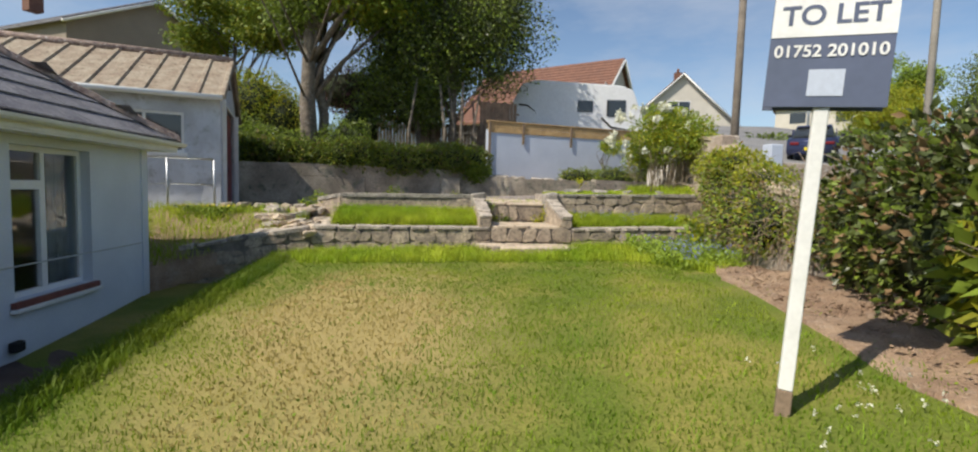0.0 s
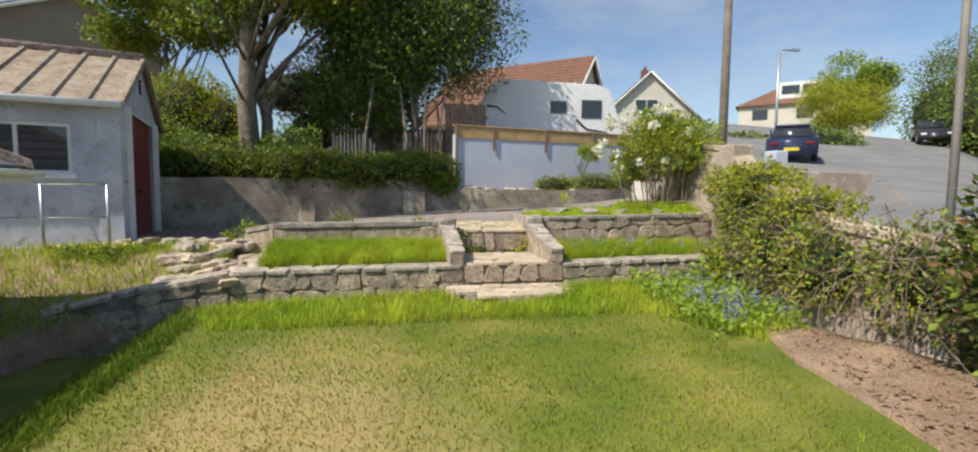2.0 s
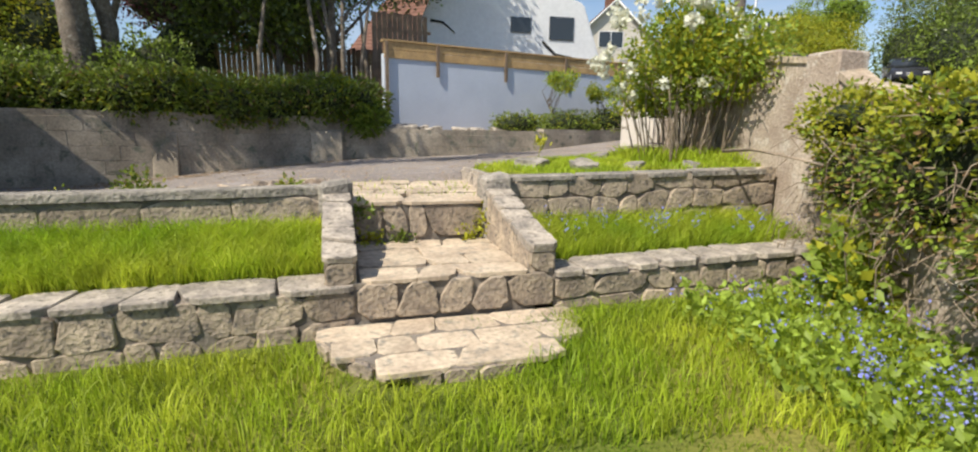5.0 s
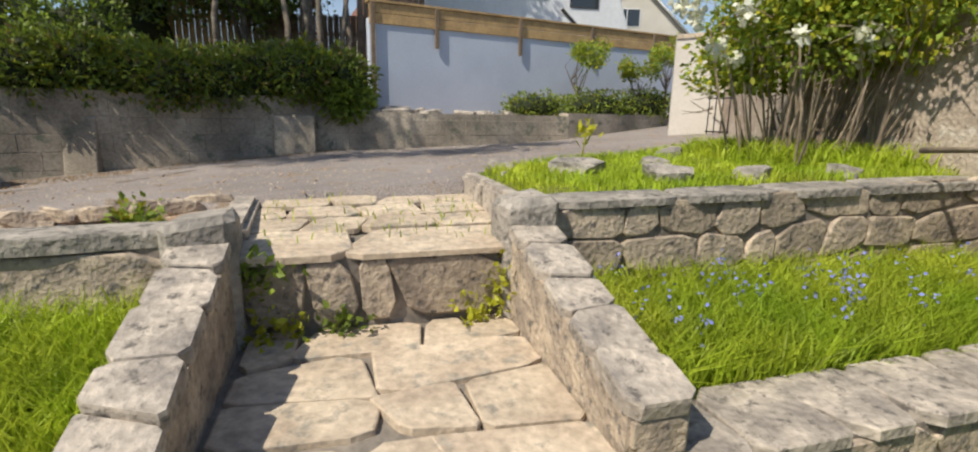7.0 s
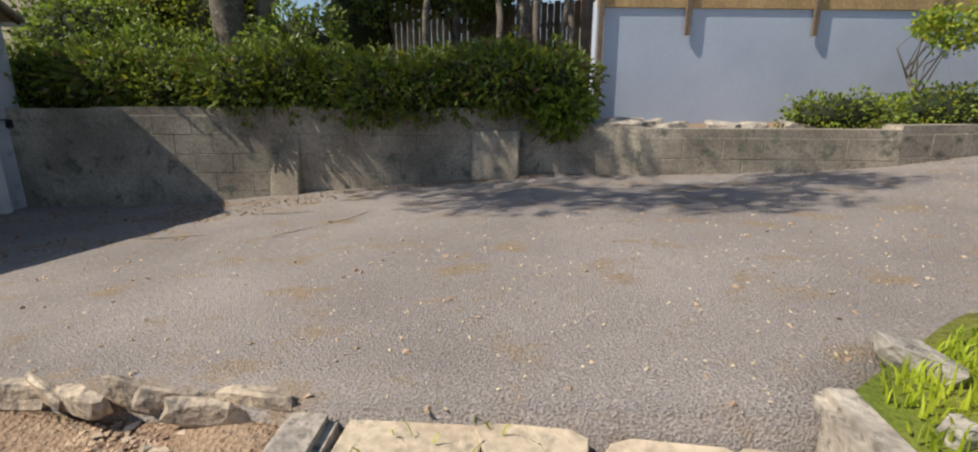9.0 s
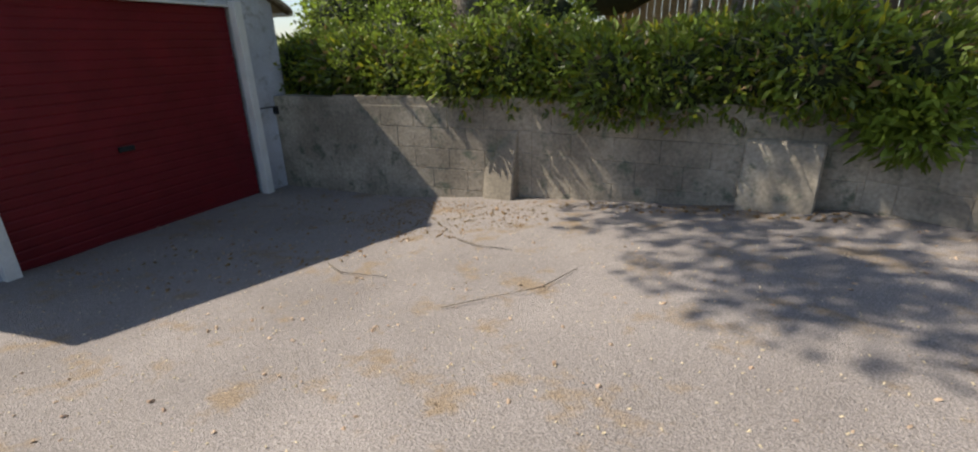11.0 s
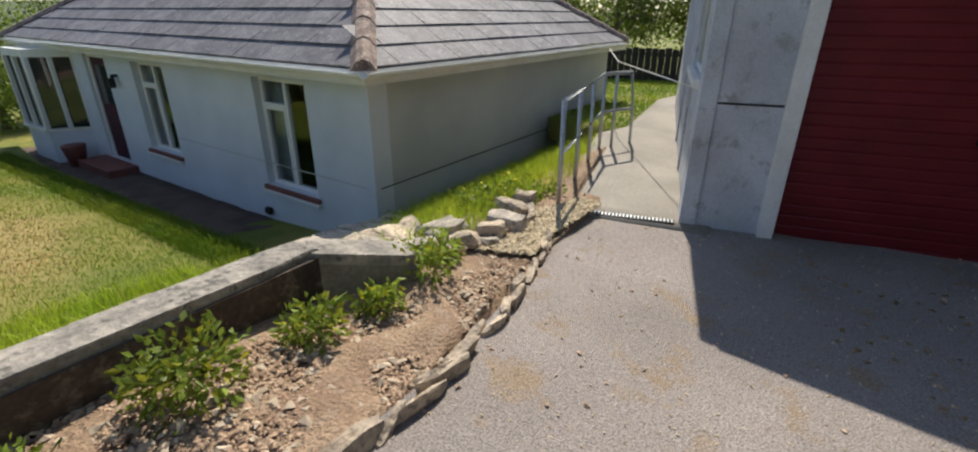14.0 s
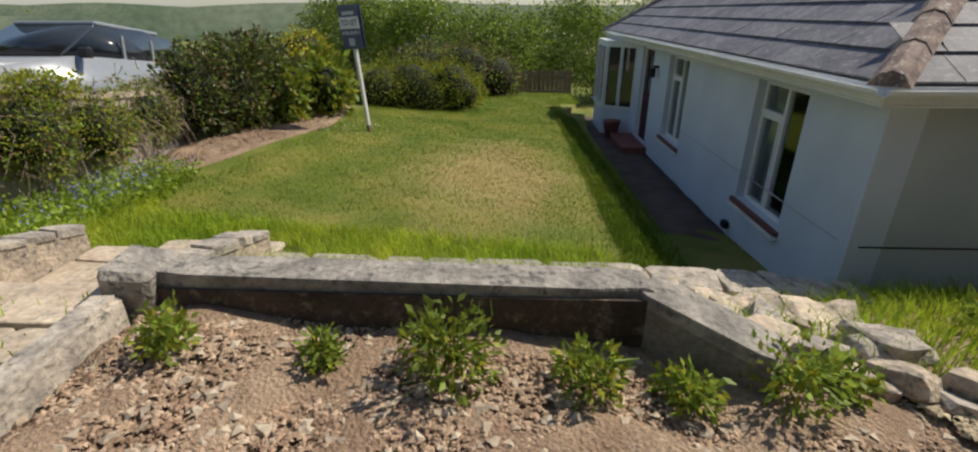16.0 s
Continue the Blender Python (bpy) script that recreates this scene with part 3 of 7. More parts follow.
def wall_run(name, pts, label, thick=0.25, cap=0.05, cell=0.28, category="stone wall", seed=1, capmat=None, capcell=None, face=1, back=False):
    """A rubble wall along pts (x, y, foot, top): mortar core, face stones and cap slabs. face: 1 for stones on the right of the run."""
    w = thing(name, label, category, (pts[0][0], pts[0][1], pts[0][2]))
    inv = w.matrix_world.inverted()
    for i, (a, b) in enumerate(zip(pts, pts[1:])):
        A, B = Vector((a[0], a[1], 0)), Vector((b[0], b[1], 0))
        d = (B - A).normalized()
        nr = Vector((d.y, -d.x, 0)) * face
        bm = bmesh.new()
        vs = [bm.verts.new(inv @ Vector((p.x, p.y, z))) for p, z in ((A, a[2]), (B, b[2]), (B - nr * thick, b[2]), (A - nr * thick, a[2]), (A, a[3] - cap), (B, b[3] - cap), (B - nr * thick, b[3] - cap), (A - nr * thick, a[3] - cap))]
        for q in ((3, 2, 1, 0), (4, 5, 6, 7), (0, 1, 5, 4), (1, 2, 6, 5), (2, 3, 7, 6), (3, 0, 4, 7)):
            bm.faces.new([vs[k] for k in q])
        part("core", bm, M_mortar, w, "dark mortar bed")
        L = (B - A).length
        dz0, dz1 = (b[2] - a[2]) / L, (b[3] - a[3]) / L
        zb = min(a[2], b[2])
        H0 = a[3] - a[2] - cap
        if face > 0:
            stonework(w, inv @ Vector((a[0], a[1], a[2])), (d.x, d.y, dz0), (0, 0, 1), L, H0, cell, M_stone, 0.024, seed + i, rowh=0.2, gap=0.006)
        else:
            stonework(w, inv @ Vector((b[0], b[1], b[2])), (-d.x, -d.y, -dz0), (0, 0, 1), L, b[3] - b[2] - cap, cell, M_stone, 0.024, seed + i, rowh=0.2, gap=0.006)
        ov = 0.045
        s0 = inv @ (Vector((a[0], a[1], a[3] - cap + 0.012)) + nr * ov)
        if face > 0:
            stonework(w, s0, (d.x, d.y, dz1), tuple(-nr), L, thick + ov * 1.2, capcell or cell * 1.25, capmat or M_cap, cap, seed + 50 + i, gap=0.006, name="capstone", rowh=thick + 0.05)
        else:
            s0 = inv @ (Vector((b[0], b[1], b[3] - cap + 0.012)) + nr * ov)
            stonework(w, s0, (-d.x, -d.y, -dz1), tuple(-nr), L, thick + ov * 1.2, capcell or cell * 1.25, capmat or M_cap, cap, seed + 50 + i, gap=0.006, name="capstone", rowh=thick + 0.05)
    return w


wall_run("front_wall_west", [(-2.0, 8.0, 0.15, 0.62), (0.8, 7.97, 0.2, 0.66)], "low rubble stone retaining wall with pale flat caps", 0.30, cap=0.035, seed=3)
wall_run("front_wall_east", [(2.14, 7.97, 0.25, 0.66), (4.85, 7.88, 0.3, 0.74)], "low rubble stone retaining wall below the grass planter", 0.30, cap=0.035, seed=5)
wall_run("side_wall", [(-3.75, 7.66, -0.5, 0.30), (-2.9, 7.78, -0.5, 0.48), (-2.0, 8.0, -0.3, 0.61)], "dark damp rubble wall curving to the house path", 0.3, seed=7)
wall_run("upper_wall_west", [(-2.2, 9.4, 0.5, 1.02), (-1.72, 9.02, 0.6, 1.12), (0.62, 9.0, 0.62, 1.15)], "rubble wall behind the grass planter with a weathered cap", 0.17, cell=0.4, seed=11, capmat=M_lichcap, capcell=1.9)
wall_run("upper_wall_east", [(2.14, 9.06, 0.62, 1.22), (5.0, 8.98, 0.75, 1.27)], "rubble wall behind the planter below the grass verge", 0.22, cap=0.04, cell=0.34, seed=13, capmat=M_lichcap, capcell=0.7)
# Thin sheet over the north face, coloured dark for its shade.
prism("wall_back_render", [(-1.68, 9.195), (0.6, 9.175), (0.6, 9.19), (-1.68, 9.21)], 0.5, 1.09, M_backshade, None, "back of the planter wall, shade painted into its dark colour", kind="structure")


# ---- garden steps ----
steps = thing("garden_steps", "old stone garden steps paved with crazy sandstone slabs", "steps", (1.3, 7.9, 0.3))
si = steps.matrix_world.inverted()


def slab_top(x0, x1, y0, y1, z, seed, cell=0.33, slope=0.0, rowh=None):
    stonework(steps, si @ Vector((x0, y0, z - 0.03)), (1, 0, 0), (0, 1, slope), x1 - x0, y1 - y0, cell, M_slab, 0.022, seed, gap=0.009, name="paving_slab", rowh=rowh)


def riser(x0, x1, y, z0, z1, seed):
    stonework(steps, si @ Vector((x0, y, z0)), (1, 0, 0), (0, 0, 1), x1 - x0, z1 - z0, 0.26, M_stone, 0.03, seed, rowh=(z1 - z0))


bm = bmesh.new()
half = [(0.57 + 0.83 * (1 - math.cos(a)), 7.95 - 0.72 * math.sin(a)) for a in [i * math.pi / 14 for i in range(15)]]
pts0 = [bm.verts.new(si @ Vector((x, y, 0.1))) for x, y in half]
pts1 = [bm.verts.new(si @ Vector((x, y, 0.40))) for x, y in half]
bm.faces.new(pts1)
for i in range(14):
    bm.faces.new((pts0[i], pts0[i + 1], pts1[i + 1], pts1[i]))
part("half_round_core", bm, M_mortar, steps, "mortar core of the half-round step")
for k in range(3):
    ya, yb = 7.95 - 0.72 * (k + 1) / 3 + 0.006, 7.95 - 0.72 * k / 3 - 0.004
    hw = 0.85 * math.sqrt(max(0.04, 1 - (((7.95 - (ya + yb) / 2)) / 0.76) ** 2))
    stonework(steps, si @ Vector((1.40 - hw, ya, 0.392)), (1, 0, 0), (0, 1, 0), 2 * hw, yb - ya, 0.42, M_slab, 0.02, 120 + k, gap=0.004, name="paving_slab", rowh=0.3)
for i in range(14):
    a, b = Vector((*half[i], 0.17)), Vector((*half[i + 1], 0.17))
    stonework(steps, si @ a, (b - a).normalized(), (0, 0, 1), (b - a).length, 0.23, 0.2, M_stone, 0.025, 40 + i, gap=0.005, rowh=0.11)
bm = bmesh.new()
add_box(bm, 0.78, 2.0, 7.97, 9.07, 0.0, 0.66)
add_box(bm, 0.7, 2.04, 9.07, 10.2, 0.0, 1.0)
for v in bm.verts:
    v.co = si @ v.co
part("core", bm, M_mortar, steps, "mortar core of the steps")
riser(0.8, 2.14, 7.965, 0.42, 0.67, 61)
slab_top(0.82, 1.95, 7.94, 9.06, 0.70, 62, 0.36, rowh=0.32)
riser(0.8, 1.96, 9.065, 0.70, 1.0, 63)
slab_top(0.74, 2.02, 9.02, 9.42, 1.035, 64, 0.5, 0.05, rowh=0.4)
slab_top(0.74, 2.02, 9.43, 10.2, 1.055, 65, 0.32, 0.05, rowh=0.255)


def string_wall(name, label, xa, xb, w, seed, y0=7.99, y1=9.03, za=0.85, zb=1.12, z0=0.5):
    t = thing(name, label, "step side wall", (xa, y0, z0))
    inv = t.matrix_world.inverted()
    bm = bmesh.new()
    q = [(xa, y0), (xa + w, y0), (xb + w, y1), (xb, y1)]
    lo = [bm.verts.new(inv @ Vector((x, y, z0))) for x, y in q]
    hi = [bm.verts.new(inv @ Vector((x, y, (za if i < 2 else zb) - 0.04))) for i, (x, y) in enumerate(q)]
    bm.faces.new(hi)
    for i in range(4):
        bm.faces.new((lo[i], lo[(i + 1) % 4], hi[(i + 1) % 4], hi[i]))
    part("core", bm, M_stone, t, "roughly faced stone")
    L = math.hypot(y1 - y0, zb - za)
    stonework(t, inv @ Vector((xa - 0.015, y0 - 0.03, za - 0.035)), (1, 0, 0), (xb - xa, y1 - y0, zb - za), w + 0.03, L + 0.03, w + 0.1, M_cap, 0.04, seed, gap=0.005, name="capstone", rowh=0.24)
    stonework(t, inv @ Vector((xa, y0, z0)), (1, 0, 0), (0, 0, 1), w, za - z0 - 0.04, 0.2, M_stone, 0.02, seed + 3, rowh=0.16)


string_wall("step_wall_west", "sloping stone side wall of the steps with pale slab top", 0.62, 0.6, 0.19, 70)
string_wall("step_wall_east", "sloping stone side wall of the steps, lichened cap", 1.95, 1.94, 0.2, 74)
for nm, x, y, zt, sd in (("pillar_stone", 0.66, 9.05, 1.2, 90), ("pillar_stone", 2.02, 9.07, 1.24, 93)):
    t = thing(nm, "upright rough stone at the head of the steps", "stone", (x, y, 0.6))
    bm = bmesh.new()
    add_box(bm, -0.1, 0.14, -0.08, 0.2, 0, zt - 0.6, 0.03)
    for v in bm.verts:
        v.co += Vector((noise.noise(v.co * 7 + Vector((sd, 0, 0))), noise.noise(v.co * 7 + Vector((0, sd, 0))), noise.noise(v.co * 5))) * 0.05
    part("stone", bm, M_lichcap, t)
for nm, lab, pts in (("path_kerb_west", "worn concrete kerb beside the paved path", [(0.73, 9.26), (0.65, 10.14)]), ("path_kerb_east", "rounded lichened kerb beside the paved path", [(2.07, 9.3), (2.07, 9.8), (2.06, 10.32)])):
    z = 1.11 if "west" in nm else 1.21
    t = thing(nm, lab, "kerb", (pts[0][0], pts[0][1], 0.9))
    for a, b in zip(pts, pts[1:]):
        d = (Vector(b) - Vector(a)).normalized()
        nrm = Vector((d.y, -d.x)) * (0.075 if "west" in nm else 0.06)
        bm = bmesh.new()
        vs = []
        for zz in (0.0, z - 0.9):
            for p in (Vector(a) - nrm, Vector(a) + nrm, Vector(b) + nrm, Vector(b) - nrm):
                vs.append(bm.verts.new((p.x - pts[0][0], p.y - pts[0][1], zz)))
        fs = [bm.faces.new([vs[k] for k in q]) for q in ((3, 2, 1, 0), (4, 5, 6, 7), (0, 1, 5, 4), (1, 2, 6, 5), (2, 3, 7, 6), (3, 0, 4, 7))]
        bmesh.ops.bevel(bm, geom=bm.edges[:], offset=0.025, segments=2, affect="EDGES")
        part("kerb_block", bm, M_cap, t)


# ---- bungalow ----
HX, HY = -3.95, 7.2
EAVE, SOF = 1.80, 1.64
house = thing("bungalow", "pale blue-grey rendered bungalow with a hipped slate roof", "house", (HX, HY, -0.6))
hi_ = house.matrix_world.inverted()


def hbox(name, x0, x1, y0, y1, z0, z1, m, label="", parent=None, bevel=0.004):
    return box(name, x0 - HX, x1 - HX, y0 - HY, y1 - HY, z0 + 0.6, z1 + 0.6, m, parent or house, label, bevel)


SOUTH, WEST = -3.3, -10.6
W1 = (5.05, 6.12, 0.10, 1.55)
W2 = (1.6, 2.65, 0.10, 1.55)
DOOR = (-0.35, 0.55, -0.35, 1.6)
spans = [(W1[1], HY, None), (W1[0], W1[1], W1), (W2[1], W1[0], None), (W2[0], W2[1], W2), (DOOR[1], W2[0], None), (DOOR[0], DOOR[1], DOOR), (SOUTH, DOOR[0], None)]
for a, b, op in spans:
    if op is None:
        hbox("wall_panel", HX - 0.28, HX, a if a < b else b, max(a, b), -0.9, SOF + 0.02, M_render, "pale blue rendered wall", bevel=0)
    else:
        hbox("wall_panel", HX - 0.28, HX, a, b, -0.9, op[2], M_render, bevel=0)
        hbox("wall_panel", HX - 0.28, HX, a, b, op[3], SOF + 0.02, M_render, bevel=0)
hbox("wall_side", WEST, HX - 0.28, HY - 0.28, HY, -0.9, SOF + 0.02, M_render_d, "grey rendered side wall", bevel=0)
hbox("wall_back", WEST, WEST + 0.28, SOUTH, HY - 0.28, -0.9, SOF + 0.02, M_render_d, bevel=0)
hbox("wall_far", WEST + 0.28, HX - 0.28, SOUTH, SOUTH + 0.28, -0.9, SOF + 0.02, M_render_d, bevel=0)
hbox("corner_strip", HX - 0.07, HX + 0.022, HY - 0.11, HY + 0.022, -0.9, SOF, M_render, "raised rendered corner band")
hbox("plinth_line", HX, HX + 0.008, 2.65, HY - 0.115, 0.42, 0.435, M_render_d, "shallow render joint")
hbox("plinth_line", WEST, HX - 0.08, HY, HY + 0.01, 0.42, 0.435, M_dark, "dark render joint")
# Unseen floor; its near-black colour paints in the room's dimness.
hbox("interior", WEST + 0.3, HX - 0.9, SOUTH + 0.3, HY - 0.3, -0.5, -0.4, M_dark, "floor inside, painted near black for the unlit room")


def window_in(y0, y1, z0, z1):
    xo = HX - 0.1
    w = thing("window", "", "")
    w.parent = house
    w.matrix_parent_inverse = hi_
    f = 0.055
    box("frame", xo - 0.06, xo, y0, y1, z0, z0 + f, M_upvc, w)
    box("frame", xo - 0.06, xo, y0, y1, z1 - f, z1, M_upvc, w)
    for y in (y0, (y0 + y1) / 2 - 0.04, y1 - f):
        box("mullion", xo - 0.06, xo + 0.003, y, y + f, z0 + f, z1 - f, M_upvc, w)
    zt = z1 - 0.42
    yl = (y0 + y1) / 2
    box("transom", xo - 0.06, xo + 0.006, y0 + f, yl - 0.04, zt, zt + 0.09, M_upvc, w)
    box("sash", xo - 0.05, xo + 0.012, y0 + f, y0 + f + 0.035, z0 + f, zt, M_upvc, w)
    box("sash", xo - 0.05, xo + 0.012, yl - 0.075, yl - 0.042, z0 + f, zt, M_upvc, w)
    box("pane", xo - 0.035, xo - 0.028, y0 + f, yl - 0.03, z0 + f, zt, M_pane, w, bevel=0).visible_shadow = False
    box("pane", xo - 0.035, xo - 0.028, y0 + f, yl - 0.03, zt + 0.09, z1 - f, M_pane, w, bevel=0).visible_shadow = False
    box("pane", xo - 0.035, xo - 0.028, yl + 0.01, y1 - f, z0 + f, z1 - f, M_pane, w, bevel=0).visible_shadow = False
    box("sill", xo - 0.02, HX + 0.05, y0 - 0.05, y1 + 0.05, z0 - 0.06, z0 - 0.002, M_sill, w, "red clay tile sill")
    box("sill_nose", HX + 0.002, HX + 0.07, y0 - 0.06, y1 + 0.06, z0 - 0.10, z0 - 0.062, M_white, w, "white painted sill edge")
    for c0, c1 in ((0.0, 0.3), (0.72, 1.0)):
        bm = bmesh.new()
        n = 24
        rows = [[bm.verts.new((xo - 0.16 + 0.02 * math.sin(k * 1.9), y0 + (y1 - y0) * (c0 + (c1 - c0) * k / n), z)) for k in range(n + 1)] for z in (z0, z1)]
        for k in range(n):
            bm.faces.new((rows[0][k], rows[0][k + 1], rows[1][k + 1], rows[1][k]))
        cur = part("curtain", bm, M_gar, w, "grey pleated curtain behind the glass", smooth=True)
        cur.modifiers.new("thickness", "SOLIDIFY").thickness = 0.004


window_in(*W1)
window_in(*W2)
# front door
dw = thing("front_door", "dark red front door in a white frame", "")
dw.parent, dw.matrix_parent_inverse = house, hi_
box("door_frame", HX - 0.14, HX - 0.05, DOOR[0], DOOR[0] + 0.07, DOOR[2], DOOR[3], M_upvc, dw)
box("door_frame", HX - 0.14, HX - 0.05, DOOR[1] - 0.07, DOOR[1], DOOR[2], DOOR[3], M_upvc, dw)
box("door_frame", HX - 0.14, HX - 0.05, DOOR[0], DOOR[1], DOOR[3] - 0.07, DOOR[3], M_upvc, dw)
box("door_leaf", HX - 0.12, HX - 0.08, DOOR[0] + 0.07, DOOR[1] - 0.07, DOOR[2], DOOR[3] - 0.07, M_leaf_r, dw)
box("pane", HX - 0.08, HX - 0.07, DOOR[0] + 0.2, DOOR[1] - 0.2, 0.7, 1.4, M_glass, dw, bevel=0)
hbox("door_step", HX + 0.003, HX + 0.5, -0.6, 0.8, -0.75, -0.36, M_sill, "red tiled doorstep")
# bay window
bay = thing("bay_window", "angled bay window with white frames on a rendered base", "")
bay.parent, bay.matrix_parent_inverse = house, hi_
BAY = [(HX - 0.02, -0.9), (HX + 0.6, -1.35), (HX + 0.6, -2.55), (HX - 0.02, -3.0)]
prism("bay_base", BAY, -0.9, 0.10, M_render, bay)
prism("bay_sill", [(x + (0.06 if i in (1, 2) else 0), y) for i, (x, y) in enumerate(BAY)], 0.103, 0.16, M_white, bay)
prism("bay_glass", [(x - 0.05, y * 0.99) for x, y in BAY], 0.17, 1.5, M_glass, bay)
prism("bay_head", [(x + 0.02, y) for x, y in BAY], 1.5, SOF, M_white, bay)
for (xa, ya), (xb, yb) in zip(BAY, BAY[1:]):
    for k in (0.02, 0.5, 0.98):
        x, y = xa + (xb - xa) * k, ya + (yb - ya) * k
        box("bay_mullion", x - 0.04, x + 0.03, y - 0.035, y + 0.035, 0.16, 1.5, M_upvc, bay)
# roof
OV = 0.28
ex0, ex1, ey0, ey1 = WEST - OV, HX + OV, SOUTH - OV, HY + OV
hw_ = (ex1 - ex0) / 2
RZ = EAVE + hw_ * math.tan(radians(33))
rx = (ex0 + ex1) / 2
hw2 = 0.0
rv = [(ex0, ey0, EAVE), (ex1, ey0, EAVE), (ex1, ey1, EAVE), (ex0, ey1, EAVE), (rx, ey1 - hw_, RZ), (rx, ey0 + hw_, RZ)]
raw("roof_deck", [hi_ @ Vector(p) for p in rv], [(1, 2, 4, 5), (2, 3, 4), (3, 0, 5, 4), (0, 1, 5), (3, 2, 1, 0)], M_slate, house, "weathered grey slate roof")


def slates(p0, p1, apex0, apex1, nmz, rows, w, tagn):
    """Slates on a slope: eave from p0 to p1, ridge from apex0 to apex1."""
    rng = random.Random(5)
    p0, p1, apex0, apex1 = (Vector(p) for p in (p0, p1, apex0, apex1))
    up = ((apex0 + apex1) / 2 - (p0 + p1) / 2)
    along = (p1 - p0).normalized()
    nrm = along.cross(up).normalized()
    if nrm.z < 0:
        nrm = -nrm
    for j in range(rows):
        a, b = j / rows, min(1, (j + 1.12) / rows)
        A0, B0 = p0.lerp(apex0, a), p1.lerp(apex1, a)
        A1, B1 = p0.lerp(apex0, b), p1.lerp(apex1, b)
        L = (B0 - A0).length
        s = 0.0
        off = (j % 2) * w * 0.5
        cuts = [0.0]
        k = off if off else w
        while k < L - 0.1:
            cuts.append(k)
            k += w
        cuts.append(L)
        L1a, L1b = (A1 - A0).dot(along), L - (B0 - B1).dot(along)
        rise = (A1 - A0) - along * L1a
        for c0, c1 in zip(cuts, cuts[1:]):
            t0, t1 = max(c0, L1a if c1 > L1a else c0), min(c1, L1b)
            if t1 <= t0:
                t0 = t1 = min(max((c0 + c1) / 2, L1a), L1b)
                if not (c0 - 0.02 <= t0 <= c1 + 0.02):
                    continue
            lift = rng.uniform(0.014, 0.022)
            g = 0.004
            q = [A0 + along * (c0 + g), A0 + along * (c1 - g), A0 + along * (t1 - g) + rise, A0 + along * (t0 + g) + rise]
            lo = [q[0] + nrm * lift * 0.5, q[1] + nrm * lift * 0.5]
            hi2 = [q[0] + nrm * (lift + 0.008), q[1] + nrm * (lift + 0.008), q[2] + nrm * 0.004, q[3] + nrm * 0.004]
            vs = [hi_ @ p for p in hi2 + lo]
            raw("slate", vs, [(0, 1, 2, 3), (4, 5, 1, 0), (5, 2, 1), (4, 0, 3)], M_slate, house)


slates((ex1, ey1, EAVE), (ex0, ey1, EAVE), (rx, ey1 - hw_, RZ), (rx - 0.001, ey1 - hw_, RZ), 1, 13, 0.5, "n")
slates((ex1, ey0, EAVE), (ex1, ey1, EAVE), (rx, ey0 + hw_, RZ), (rx, ey1 - hw_, RZ), 1, 13, 0.55, "e")
for a, b in ((2, 4), (3, 4), (1, 5)):
    A, B = Vector(rv[a]), Vector(rv[b])
    n = 12
    for k in range(n):
        p, q = A.lerp(B, k / n), A.lerp(B, (k + 1.1) / n)
        bm = bmesh.new()
        d = (q - p).normalized()
        sd = Vector((d.y, -d.x, 0)).normalized()
        vs = []
        for pt, lf in ((p, 0.02), (q, 0.005)):
            for s, z in ((-0.13, -0.035), (-0.07, 0.05), (0, 0.075), (0.07, 0.05), (0.13, -0.035)):
                vs.append(bm.verts.new(hi_ @ (pt + sd * s + Vector((0, 0, z + lf)))))
        for i in range(4):
            bm.faces.new((vs[i], vs[i + 1], vs[6 + i], vs[5 + i]))
        bm.faces.new((vs[0], vs[4], vs[3], vs[2], vs[1]))
        part("hip_tile", bm, M_hip, house)
# fascia, soffit, gutter
for nm, x0, x1, y0, y1, z0, z1, m in (
        ("soffit", HX + 0.03, ex1, ey0, ey1, SOF, SOF + 0.02, M_white), ("soffit", ex0, HX + 0.03, HY + 0.03, ey1, SOF, SOF + 0.02, M_white),
        ("fascia", ex1 - 0.025, ex1, ey0, ey1 - 0.03, SOF + 0.022, EAVE - 0.01, M_white), ("fascia", ex0, ex1, ey1 - 0.025, ey1, SOF + 0.022, EAVE - 0.01, M_white)):
    hbox(nm, x0, x1, y0, y1, z0, z1, m, "white painted eaves board")
for a, b in (((ex1 + 0.055, ey0, EAVE - 0.03), (ex1 + 0.055, ey1 + 0.055, EAVE - 0.03)), ((ex1 + 0.055, ey1 + 0.055, EAVE - 0.03), (ex0, ey1 + 0.055, EAVE - 0.03))):
    bm = bmesh.new()
    A, B = hi_ @ Vector(a), hi_ @ Vector(b)
    d = (B - A).normalized()
    sd = Vector((d.y, -d.x, 0))
    prof = [(math.cos(t) * 0.055, math.sin(t) * 0.055) for t in [math.pi + i * math.pi / 6 for i in range(7)]]
    prof += [(0.045 * math.cos(t), 0.045 * math.sin(t)) for t in [2 * math.pi - i * math.pi / 6 for i in range(7)]]
    r0 = [bm.verts.new(A + sd * x + Vector((0, 0, z))) for x, z in prof]
    r1 = [bm.verts.new(B + sd * x + Vector((0, 0, z))) for x, z in prof]
    for i in range(14):
        bm.faces.new((r0[i], r0[(i + 1) % 14], r1[(i + 1) % 14], r1[i]))
    bm.faces.new(r0)
    bm.faces.new(r1)
    part("gutter", bm, M_white, house, "white half-round gutter")


